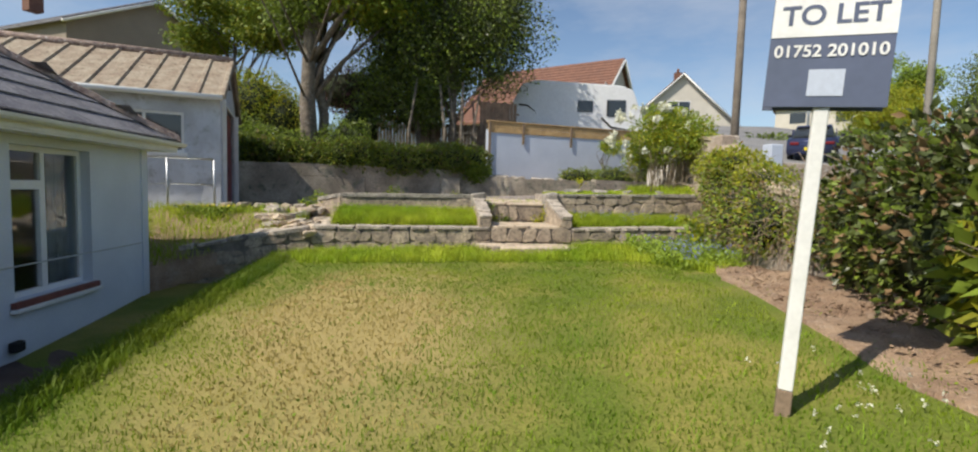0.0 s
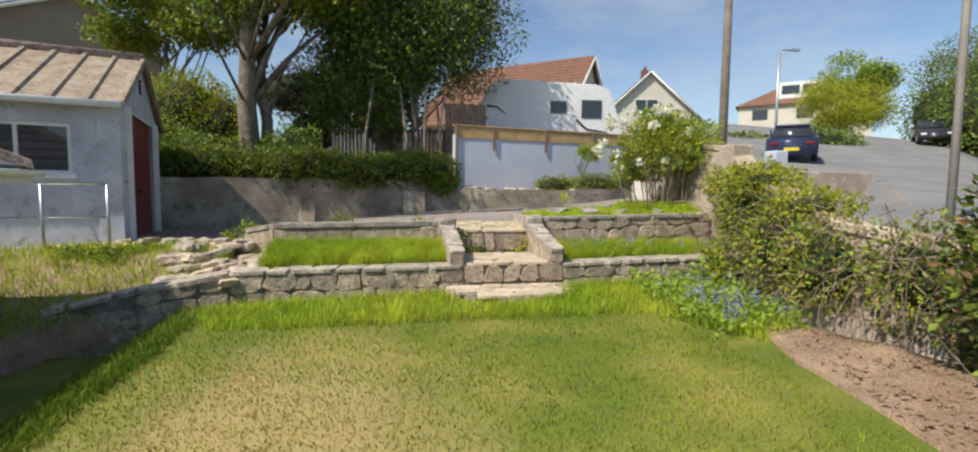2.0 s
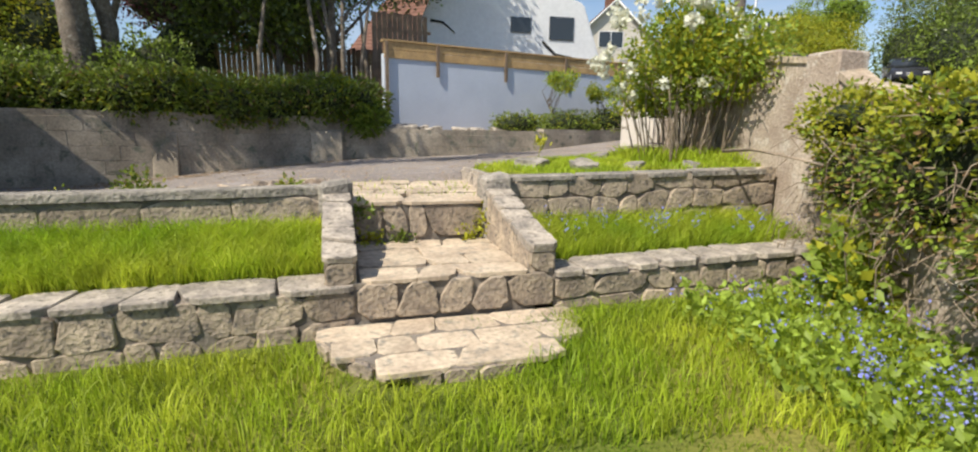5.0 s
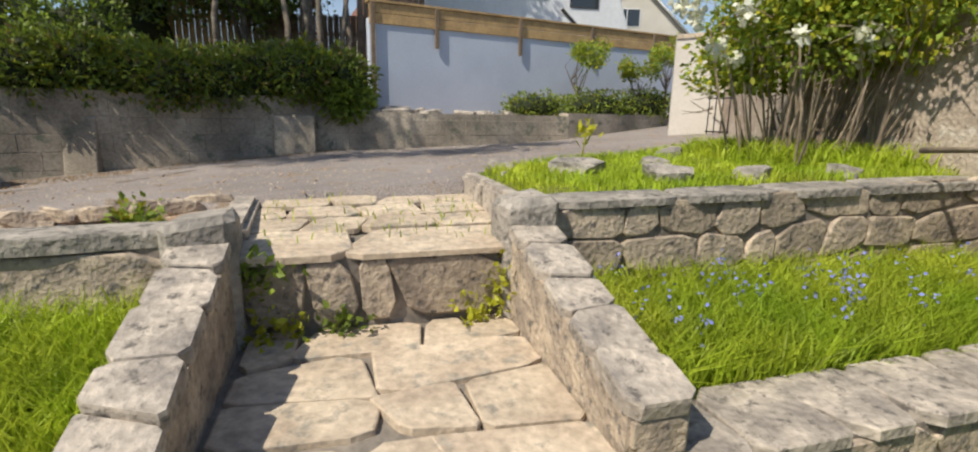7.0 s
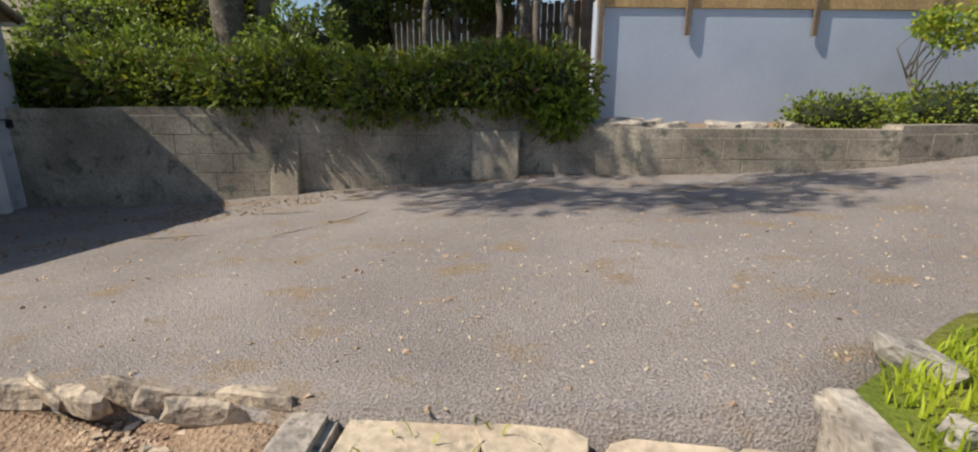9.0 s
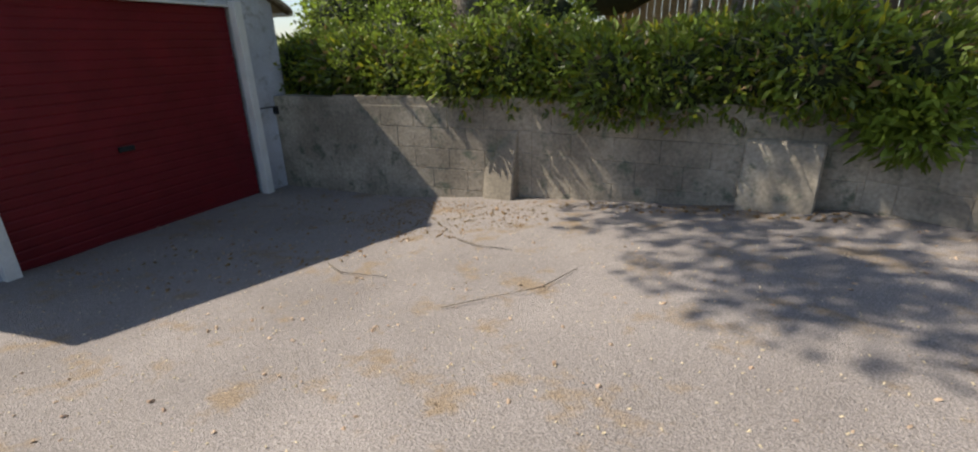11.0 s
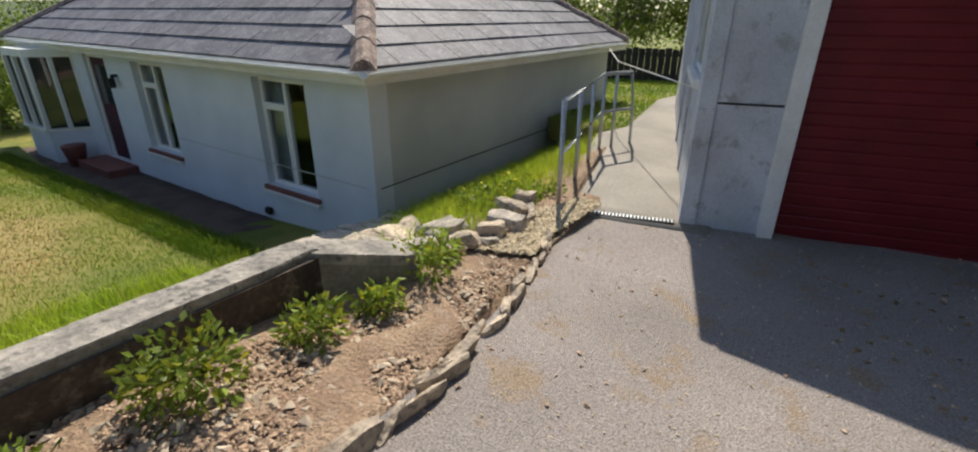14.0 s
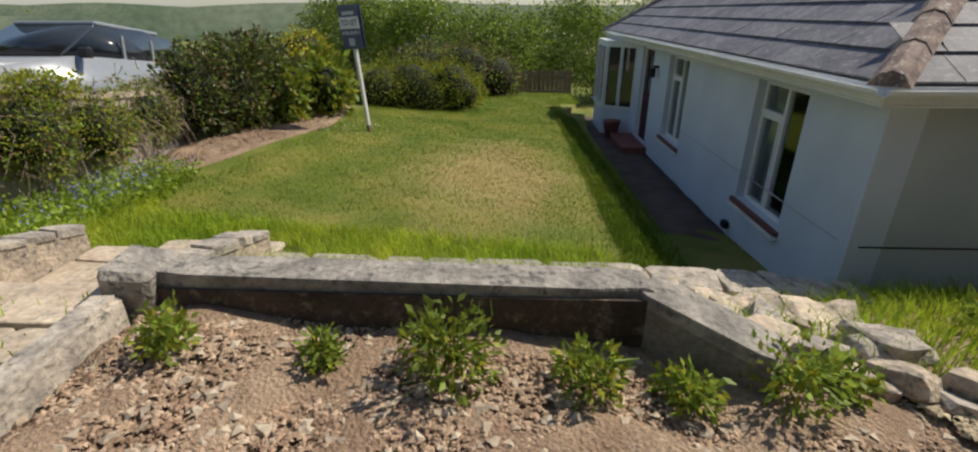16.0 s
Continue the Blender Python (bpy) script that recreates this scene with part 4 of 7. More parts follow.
# ---- garage ----
GA = 16.0
GO = (-4.3, 10.48)
GW, GL = 4.08, 5.8
gar = thing("garage", "grey roughcast garage with a mossy sheet roof and red door", "garage", (GO[0], GO[1], 0.5), GA)
GE, GR = 2.46, 3.5
D0, D1, DH = 0.62, 3.43, 2.38


def gbox(name, x0, x1, y0, y1, z0, z1, m, label="", parent=None, bevel=0.004):
    return box(name, x0, x1, y0, y1, z0, z1, m, parent or gar, label, bevel)


gbox("pier", -0.2, 0, 0, D0 - 0.002, 0, GE, M_gar, "roughcast front pier", bevel=0)
gbox("pier", -0.2, 0, D1 + 0.002, GW, 0, GE, M_gar, bevel=0)
gbox("lintel", -0.2, 0.0, D0, D1, DH + 0.03, GE, M_gar, bevel=0)
raw("gable", [(x, y, z) for x in (0.0, -0.2) for y, z in ((0, GE), (GW, GE), (GW / 2, GR))], [(0, 1, 2), (5, 4, 3), (0, 2, 5, 3), (2, 1, 4, 5), (1, 0, 3, 4)], M_gar, gar, "pale rendered gable")
GWX0, GWX1, GWZ0, GWZ1 = -1.95, -0.6, 1.3, 2.06
for x0, x1, z0, z1 in ((-GL, GWX0, 0, GE), (GWX1, -0.2, 0, GE), (GWX0, GWX1, 0, GWZ0), (GWX0, GWX1, GWZ1, GE)):
    gbox("side_wall", x0, x1, 0, 0.18, z0, z1, M_gar, "roughcast side wall", bevel=0)
gbox("far_side_wall", -GL, -0.2, GW - 0.18, GW, 0, GE, M_gar, bevel=0)
gbox("rear_wall", -GL, -GL + 0.18, 0.18, GW - 0.18, 0, GE, M_gar, bevel=0)
for y0, y1 in ((0.105, D0 - 0.065), (D1 + 0.07, GW)):
    gbox("render_joint", 0.0, 0.006, y0, y1, 1.19, 1.205, M_dark, "dark horizontal render joint", bevel=0)
gbox("corner_band", -0.28, 0.02, -0.025, 0.1, 0, GE, M_gar, "raised corner pilaster")
for x in (-1.6, -3.0):
    gbox("wall_pilaster", x - 0.12 if x < -2.5 else x, x + 0.02, -0.02, 0, 0, GWZ0 - 0.1, M_gar, "shallow raised band")
gw = thing("garage_window", "", "")
gw.parent = gar
box("pane", GWX0 + 0.05, GWX1 - 0.05, 0.06, 0.07, GWZ0 + 0.05, GWZ1 - 0.05, M_glass, gw, bevel=0)
for z in (GWZ0, GWZ1 - 0.05):
    box("frame", GWX0, GWX1, 0.03, 0.09, z, z + 0.05, M_white, gw)
for x in (GWX0, (GWX0 + GWX1) / 2, GWX1 - 0.05):
    box("frame", x, x + 0.05, 0.03, 0.088, GWZ0 + 0.05, GWZ1 - 0.05, M_white, gw)
box("sill", GWX0 - 0.05, GWX1 + 0.05, -0.06, 0.05, GWZ0 - 0.07, GWZ0 - 0.004, M_white, gw)
box("jamb", 0.0, 0.07, D0 - 0.06, D0 + 0.05, 0.12, DH + 0.06, M_white, gar, "white painted door post")
box("jamb", 0.0, 0.1, D1 - 0.05, D1 + 0.06, 0.12, DH + 0.06, M_white, gar)
box("door_head", 0.0, 0.03, D0 + 0.052, D1 - 0.052, DH, DH + 0.028, M_white, gar)
gd = thing("garage_door", "dark red ribbed metal up-and-over door", "")
gd.parent = gar
bm = bmesh.new()
z = 0.1
nr_ = 26
prof = []
for k in range(nr_):
    zz = 0.1 + (DH - 0.1) * k / nr_
    dz = (DH - 0.1) / nr_
    prof += [(-0.06, zz), (-0.054, zz + dz * 0.12), (-0.054, zz + dz * 0.8), (-0.06, zz + dz * 0.92)]
prof.append((-0.06, DH))
a = [bm.verts.new((x, D0 + 0.05, z)) for x, z in prof]
b = [bm.verts.new((x, D1 - 0.05, z)) for x, z in prof]
for i in range(len(prof) - 1):
    bm.faces.new((a[i], b[i], b[i + 1], a[i + 1]))
part("door_panel", bm, M_red, gd, "horizontally ribbed red sheet")
box("handle", -0.044, -0.01, 1.76, 1.91, 1.0, 1.05, M_dark, gd, "small black handle")
box("door_bottom", -0.07, -0.03, D0 + 0.05, D1 - 0.05, 0.08, 0.12, M_galv, gd)
box("vent", 0.002, 0.03, GW / 2 - 0.09, GW / 2 + 0.09, GE + 0.42, GE + 0.68, M_dark, gar, "small dark louvred vent")
for k in range(3):
    box("vent_bar", 0.03, 0.045, GW / 2 - 0.1, GW / 2 + 0.1, GE + 0.46 + k * 0.07, GE + 0.48 + k * 0.07, M_white, gar)
box("junction_box", 0.0, 0.06, GW - 0.28, GW - 0.16, 1.1, 1.2, M_dark, gar, "small dark iron bracket")
sl = (GR - GE) / (GW / 2)
for side in (0, 1):
    n = 14
    vs, fs = [], []
    Y = [(-0.22, GE - 0.22 * sl), (GW / 2, GR)] if side == 0 else [(GW + 0.22, GE - 0.22 * sl), (GW / 2, GR)]
    L = GL + 0.28
    pr = []
    for k in range(n + 1):
        x = -GL - 0.2 + L * k / n
        pr += [(x - 0.055, 0.03), (x - 0.03, 0.075), (x + 0.03, 0.075), (x + 0.055, 0.03)]
    for (y, z) in Y:
        for x, dz in pr:
            vs.append((x, y, z + dz))
    for (y, z) in Y:
        for x, dz in pr:
            vs.append((x, y, z + 0.0))
    m = len(pr)
    for i in range(m - 1):
        fs.append((i, i + 1, m + i + 1, m + i))
        fs.append((2 * m + i, 3 * m + i, 3 * m + i + 1, 2 * m + i + 1))
        fs.append((i, 2 * m + i, 2 * m + i + 1, i + 1))
    fs += [(0, m, 3 * m, 2 * m), (m - 1, 3 * m - 1, 4 * m - 1, 2 * m - 1)]
    raw("roof_sheet", vs, fs, M_asb, gar, "mossy ribbed asbestos-cement roof sheets")
tube("ridge_cap", [(-GL - 0.22, GW / 2, GR + 0.06), (0.1, GW / 2, GR + 0.06)], 0.085, M_hip, gar)
box("eaves_board", -GL, 0.06, -0.2, -0.02, GE - 0.12, GE - 0.09, M_white, gar, "white eaves soffit")
tube("gutter", [(-GL, -0.25, GE - 0.1), (0.08, -0.25, GE - 0.1)], 0.05, M_white, gar)
tube("gutter", [(-GL, GW + 0.25, GE - 0.1), (0.08, GW + 0.25, GE - 0.1)], 0.05, M_white, gar)
for y0, y1 in ((-0.22, GW / 2), (GW + 0.22, GW / 2)):
    tube("verge_board", [(0.06, y0, GE - 0.22 * sl), (0.06, y1, GR)], 0.03, M_wood_o, gar, sides=4)


# ---- retaining wall ----
RT = 1.56
ret = thing("retaining_wall", "stained concrete block retaining wall with buttresses", "retaining wall", (-6.6, 15.3, 0.4))
ri_ = ret.matrix_world.inverted()
runs = [((-5.45, 14.16), (-4.4, 14.4), 1.72, 1.74), ((-4.4, 14.4), (-1.9, 15.05), 1.74, 1.76), ((-1.9, 15.05), (1.05, 15.42), 1.76, 1.72), ((1.05, 15.42), (2.2, 15.0), 1.56, 1.5), ((2.2, 15.0), (5.0, 15.2), 1.5, 1.54), ((5.0, 15.2), (9.5, 16.9), 1.54, 1.6)]
rb = random.Random(21)
for i, (a, b, za, zb) in enumerate(runs):
    d = (Vector(b) - Vector(a)).normalized()
    nn = Vector((-d.y, d.x)) * 0.25
    L = (Vector(b) - Vector(a)).length
    q = [a, b, (b[0] + nn.x, b[1] + nn.y), (a[0] + nn.x, a[1] + nn.y)]
    prism("wall_core", [(x + 6.6, y - 15.3) for x, y in q], -0.3, (za + zb) / 2 - 0.3 - 0.0 , M_block, ret)
    rh = 0.225
    rows = int(((za + zb) / 2 - 0.3) / rh)
    for j in range(rows):
        zz = 0.3 + j * ((za + zb) / 2 - 0.3) / rows
        hh = ((za + zb) / 2 - 0.3) / rows
        s = 0
        first = j % 2
        while s < L - 0.02:
            w = min(0.45 if not (first and s == 0) else 0.225, L - s)
            t = rb.uniform(0.003, 0.007)
            A = Vector((a[0] + d.x * (s + 0.003), a[1] + d.y * (s + 0.003), zz + 0.003))
            B = Vector((a[0] + d.x * (s + w - 0.003), a[1] + d.y * (s + w - 0.003), zz + 0.003))
            o = Vector((d.y, -d.x, 0)) * t
            U = Vector((0, 0, hh - 0.006))
            back = [A, B, B + U, A + U]
            k = 0.004
            fr = [A + o + d.to_3d() * k + Vector((0, 0, k)), B + o - d.to_3d() * k + Vector((0, 0, k)), B + o + U - d.to_3d() * k - Vector((0, 0, k)), A + o + U + d.to_3d() * k - Vector((0, 0, k))]
            raw("block", [ri_ @ p for p in back + fr], [(4, 5, 6, 7), (0, 1, 5, 4), (1, 2, 6, 5), (2, 3, 7, 6), (3, 0, 4, 7)], M_block, ret)
            s += w
for x, w, zt in ((-2.25, 0.4, 1.5), (0.45, 0.6, 1.55)):
    bm = bmesh.new()
    y = 15.05 + (0.29 if x > 0 else 0)
    vs = [bm.verts.new(ri_ @ Vector(p)) for p in ((x - w / 2, y - 0.26, 0.4), (x + w / 2, y - 0.26, 0.4), (x + w / 2, y, 0.4), (x - w / 2, y, 0.4), (x - w / 2, y - 0.07, zt), (x + w / 2, y - 0.07, zt), (x + w / 2, y, zt + 0.03), (x - w / 2, y, zt + 0.03))]
    for q in ((3, 2, 1, 0), (4, 5, 6, 7), (0, 1, 5, 4), (1, 2, 6, 5), (2, 3, 7, 6), (3, 0, 4, 7)):
        bm.faces.new([vs[k] for k in q])
    bmesh.ops.bevel(bm, geom=bm.edges[:], offset=0.015, segments=1, affect="EDGES")
    part("buttress", bm, M_block, ret, "sloping concrete buttress")
prism("upper_bank", [(-9, 13.9), (-5.5, 14.42), (-4.45, 14.66), (-1.9, 15.32), (1.0, 15.7), (2.2, 15.27), (5.0, 15.46), (9.5, 17.17), (11, 24), (-14, 24)], 0.3, lambda x, y: 1.5 + 0.09 * max(0, y - 15.2), M_soil, None, "planted bank above the retaining wall", kind="structure")

# ---- white wall with timber top ----
ww = thing("white_wall", "white painted wall topped with pale timber boards", "wall", (1.72, 16.35, 1.5))
ww.matrix_world = pose(1.66, 16.2, 1.5, 0, 0, 11.5)
box("wall_panel", 0, 8.1, 0, 0.2, 0, 1.72, M_wallw, ww, bevel=0.01)
for k in range(2):
    box("board", 0.0, 8.1, -0.025, 0.0, 1.62 + k * 0.17, 1.785 + k * 0.17, M_wood, ww, "pale timber board", bevel=0.006)
box("rail", -0.02, 8.12, -0.05, 0.16, 1.96, 2.0, M_wood, ww, "timber capping")
for k in range(5):
    box("batten", max(0.02, -0.57 + k * 1.76), max(0.09, -0.5 + k * 1.76), -0.065, -0.026, 1.28 if k else 0.2, 1.96, M_wood_o, ww, "dark timber post")

# ---- boundary wall to the road ----
bw = thing("boundary_wall", "dirty roughcast boundary wall with a pale coping", "wall", (4.5, 10.6, 0.8))
bi = bw.matrix_world.inverted()
bpts = [(6.0, 13.7, 1.0, 2.76), (6.62, 13.3, 1.0, 2.8), (6.1, 12.3, 1.0, 2.66), (5.4, 10.9, 1.0, 2.55), (5.15, 9.7, 1.0, 2.42), (5.0, 8.6, 0.5, 2.26), (4.9, 8.2, 0.5, 2.0), (4.2, 6.9, 0.3, 1.72), (3.75, 5.4, 0.1, 1.32), (3.7, 4.0, 0.0, 1.18), (3.8, 2.0, 0.0, 0.9), (3.8, -1.0, -0.1, 0.5)]
for a, b in zip(bpts, bpts[1:]):
    A, B = Vector((a[0], a[1])), Vector((b[0], b[1]))
    d = (B - A).normalized()
    nn = Vector((-d.y, d.x)) * 0.24
    for nm, z00, z01, z10, z11, o1, o2, m in (("wall_panel", a[2], b[2], a[3], b[3], 0, 1, M_cream if a[0] == 6.0 else M_dirtyw), ("coping", a[3], b[3], a[3] + 0.06, b[3] + 0.06, -0.1, 1.1, M_slab)):
        bm = bmesh.new()
        q = [A + nn * o1, B + nn * o1, B + nn * o2, A + nn * o2]
        lo = [bm.verts.new(bi @ Vector((p.x, p.y, z))) for p, z in zip(q, (z00, z01, z01, z00))]
        hi3 = [bm.verts.new(bi @ Vector((p.x, p.y, z))) for p, z in zip(q, (z10, z11, z11, z10))]
        bm.faces.new(hi3)
        bm.faces.new(lo[::-1])
        for i in range(4):
            bm.faces.new((lo[i], lo[(i + 1) % 4], hi3[(i + 1) % 4], hi3[i]))
        part(nm, bm, m, bw)
box("pier", 4.9 - 4.5, 5.26 - 4.5, 8.36 - 10.6, 8.7 - 10.6, -0.3, 1.55, M_dirtyw, bw, "rendered wall pier", bevel=0.02)
gate = thing("iron_gate", "old dark iron gate folded back against the wall", "gate", (6.3, 13.25, 1.35))
for k in range(9):
    tube("bar", [(0.03 + 0.025 * k, -0.11 * k, 0.0), (0.03 + 0.025 * k, -0.11 * k, 0.95 + 0.04 * (k % 2))], 0.009, M_cark, gate, sides=5)
for z in (0.08, 0.55, 0.92):
    tube("gate_rail", [(0.02, 0.02, z), (0.24, -0.9, z)], 0.013, M_cark, gate, sides=5)
vent = thing("wall_vent", "small dark vent cowl low on the wall", "vent", (HX, 5.0, -0.3))
box("cowl", 0.003, 0.08, -0.06, 0.06, -0.05, 0.05, M_dark, vent, bevel=0.015)
lamp_ = thing("wall_lamp", "small black wall lamp beside the front door", "lamp", (HX, 0.95, 1.25))
box("bracket", 0.003, 0.1, -0.03, 0.03, 0.0, 0.05, M_dark, lamp_)
box("lantern", 0.06, 0.16, -0.05, 0.05, -0.17, -0.002, M_dark, lamp_, bevel=0.015)
pot = thing("plant_pot", "round terracotta pot beside the doorstep", "plant pot", (HX + 0.45, -0.75, -0.36))
tube("pot", [(0, 0, -0.15), (0, 0, 0.22), (0, 0, 0.26)], [0.13, 0.2, 0.21], M_sill, pot, sides=14)


# ---- lawn grass ----
def n2(x, y, s=1.0):
    return noise.noise(Vector((x * s, y * s, 3.3)))


def dryness(x, y):
    """Straw-coloured patches in the middle of the lawn."""
    d = 0.68 - ((x + 0.8) / 1.4) ** 2 - ((y - 4.2) / 2.6) ** 2
    return d + 0.8 * n2(x, y, 1.1) + 0.45 * n2(x, y, 3.5)


rng = np.random.default_rng(3)
gp = scatter([(-2.5, 7.9), (-2.5, -3.4), (-3.1, -3.6), (-3.1, -6), (3.2, -6), (3.0, 0.0), (3.0, 2.9), (3.2, 5.0), (4.1, 6.9), (4.6, 7.8)], 150000, 7, lawn_z)
dry = np.array([dryness(p[0], p[1]) for p in gp])
earth = np.array([(p[0] - (2.3 + 0.12 * max(0, p[1] - 3)) > 0.12 * n2(p[0], p[1], 2) and p[1] < 5.3) for p in gp])
keep = ~(earth & (rng.random(len(gp)) < 0.9))
gp, dry = gp[keep], dry[keep]
isdry = dry > 0.40 + 0.5 * (rng.random(len(gp)) - 0.5)
edge = np.array([max(0.0, (p[1] - 7.0) * 0.6) + max(0.0, (p[0] - 2.6 - 0.1 * p[1]) * 0.5) + max(0.0, (-1.95 - p[0]) * 0.3) for p in gp])
blades("lawn_grass", gp[~isdry], 0.032 + np.minimum(0.08, edge[~isdry] * 0.09), 0.0035, M_blade, 0.8, 11, "short green lawn grass")
drykeep = rng.random(isdry.sum()) < 0.8
blades("dry_grass", gp[isdry][drykeep], 0.028, 0.0045, M_blade_dry, 1.0, 12, "short straw-coloured grass")
tall = scatter([(-2.2, 7.5), (-1.9, 7.83), (0.5, 7.8), (0.7, 7.2), (1.3, 7.1), (1.9, 7.3), (2.1, 7.82), (4.6, 7.7), (4.1, 6.9), (3.4, 5.3), (2.9, 5.2), (2.6, 6.4), (1.5, 6.6), (-1.9, 6.9)], 15000, 9, lawn_z)
blades("lawn_edge_grass", tall, 0.14, 0.0035, M_blade_tall, 0.8, 13, "longer bright grass at the foot of the wall")
west = scatter([(-2.62, 7.6), (-2.7, -1.5), (-2.2, -1.5), (-2.1, 7.2)], 14000, 15, lambda x, y: lawn_z(x, y) - (0.1 if x < -2.42 else 0.0))
blades("lawn_side_grass", west, 0.10, 0.004, M_blade, 0.9, 16, "overhanging lawn edge grass")
bank = scatter([(-2.95, 7.4), (-2.95, -3.0), (-2.4, -3.0), (-2.35, 7.4)], 9000, 17, lambda x, y: lawn_z(x, y) - 0.32)
blades("bank_grass", bank, 0.09, 0.004, M_blade, 0.9, 18, "dark bank grass")
far_l = scatter([(-15.5, 3), (-15.5, 9.2), (-10.6, 8.4), (-7.6, 8.7), (-7.5, 8.0), (-8.0, 7.35), (-10.6, 7.35), (-10.6, 4)], 9000, 19, lambda x, y: 0.67)
blades("side_lawn_grass", far_l, 0.06, 0.012, M_blade, 0.7, 20, "side lawn grass")
for k, (poly, hz, n, h) in enumerate((
        ([(-1.75, 8.28), (0.6, 8.28), (0.6, 8.95), (-1.72, 8.95)], lambda x, y: 0.55 + 0.27 * (y - 8.2), 15000, 0.23),
        ([(2.18, 8.28), (4.7, 8.2), (4.75, 9.0), (2.2, 9.03)], lambda x, y: 0.58 + 0.14 * (y - 8.2), 14000, 0.24),
        ([(2.2, 9.35), (5.05, 9.2), (5.6, 11.85), (5.2, 11.75), (3.67, 11.0), (2.8, 10.82), (2.13, 10.3)], lambda x, y: 1.17 + 0.035 * (x - 2) + 0.02 * (y - 9.3), 12000, 0.07))):
    blades("planter_grass" if k < 2 else "verge_grass", scatter(poly, n, 30 + k, hz), h, 0.0045, M_blade_tall, 0.75, 33 + k, "tall bright green grass")
sb = scatter([(-9.5, 7.35), (-4.0, 7.3), (-3.3, 7.7), (-2.3, 8.2), (-2.2, 8.8), (-2.9, 9.35), (-4.5, 9.3), (-6.8, 8.7), (-9.5, 8.1)], 9000, 41, lambda x, y: max(0.0, min(0.76, 0.12 + 0.42 * (y - 7.5))) if x < -2.2 else 0.5)
blades("bank_side_grass", sb, 0.16, 0.0045, M_blade_tall, 0.9, 42, "rough yellow-green grass by the house wall")
weeds = scatter([(-2.9, -2), (3.0, -1), (3.0, 5), (3.9, 7), (4.4, 7.7), (-2.3, 7.7)], 5200, 44, lambda x, y: lawn_z(x, y) + 0.02)
weeds = weeds[[n2(p[0], p[1], 0.9) > 0.05 for p in weeds]]
leaves("lawn_clover", weeds, 0.018, M_blade, None, "small clover and daisy leaves in the lawn", "stuff", 1.2, 0, 45, up=1.2)
ct = scatter([(1.3, 1.6), (2.3, 1.4), (2.2, 2.7), (1.6, 2.7)], 26, 46, lambda x, y: lawn_z(x, y) + 0.05)
leaves("daisies", np.repeat(ct, 7, 0) + np.random.default_rng(4).normal(0, 0.006, (26 * 7, 3)), 0.014, M_petal, None, "white daisies in the lawn", "stuff", 1, 0, 47)


def bells(name, poly, n, seed, hz):
    p = scatter(poly, n, seed, hz)
    q = np.repeat(p, 12, 0) + np.random.default_rng(seed).normal(0, 1, (n * 12, 3)) * np.array([0.012, 0.012, 0.04])
    leaves(name, q, 0.016, M_blue, None, "bluebell flowers", "stuff", 1.2, 0.6, seed)


bells("bluebells", [(2.9, 6.4), (4.0, 6.6), (4.3, 7.6), (2.8, 7.6)], 38, 51, lambda x, y: lawn_z(x, y) + 0.2)
fm = scatter([(2.6, 5.4), (3.4, 5.2), (3.9, 6.2), (4.3, 7.7), (2.9, 7.7), (2.7, 6.5)], 3200, 53, lambda x, y: lawn_z(x, y))
fm[:, 2] += np.random.default_rng(53).uniform(0.02, 0.22, len(fm))
leaves("wall_foot_weeds", fm, 0.035, M_leaf_m, None, "leafy weeds at the foot of the boundary wall", "stuff", 1.6, 0, 54, up=0.7)
bells("bluebells", [(2.7, 5.4), (3.4, 5.4), (3.8, 6.6), (3.0, 6.6)], 60, 55, lambda x, y: lawn_z(x, y) + 0.2)
bells("bluebells", [(2.3, 8.3), (4.6, 8.2), (4.6, 9.0), (2.3, 9.0)], 34, 52, lambda x, y: 0.88)


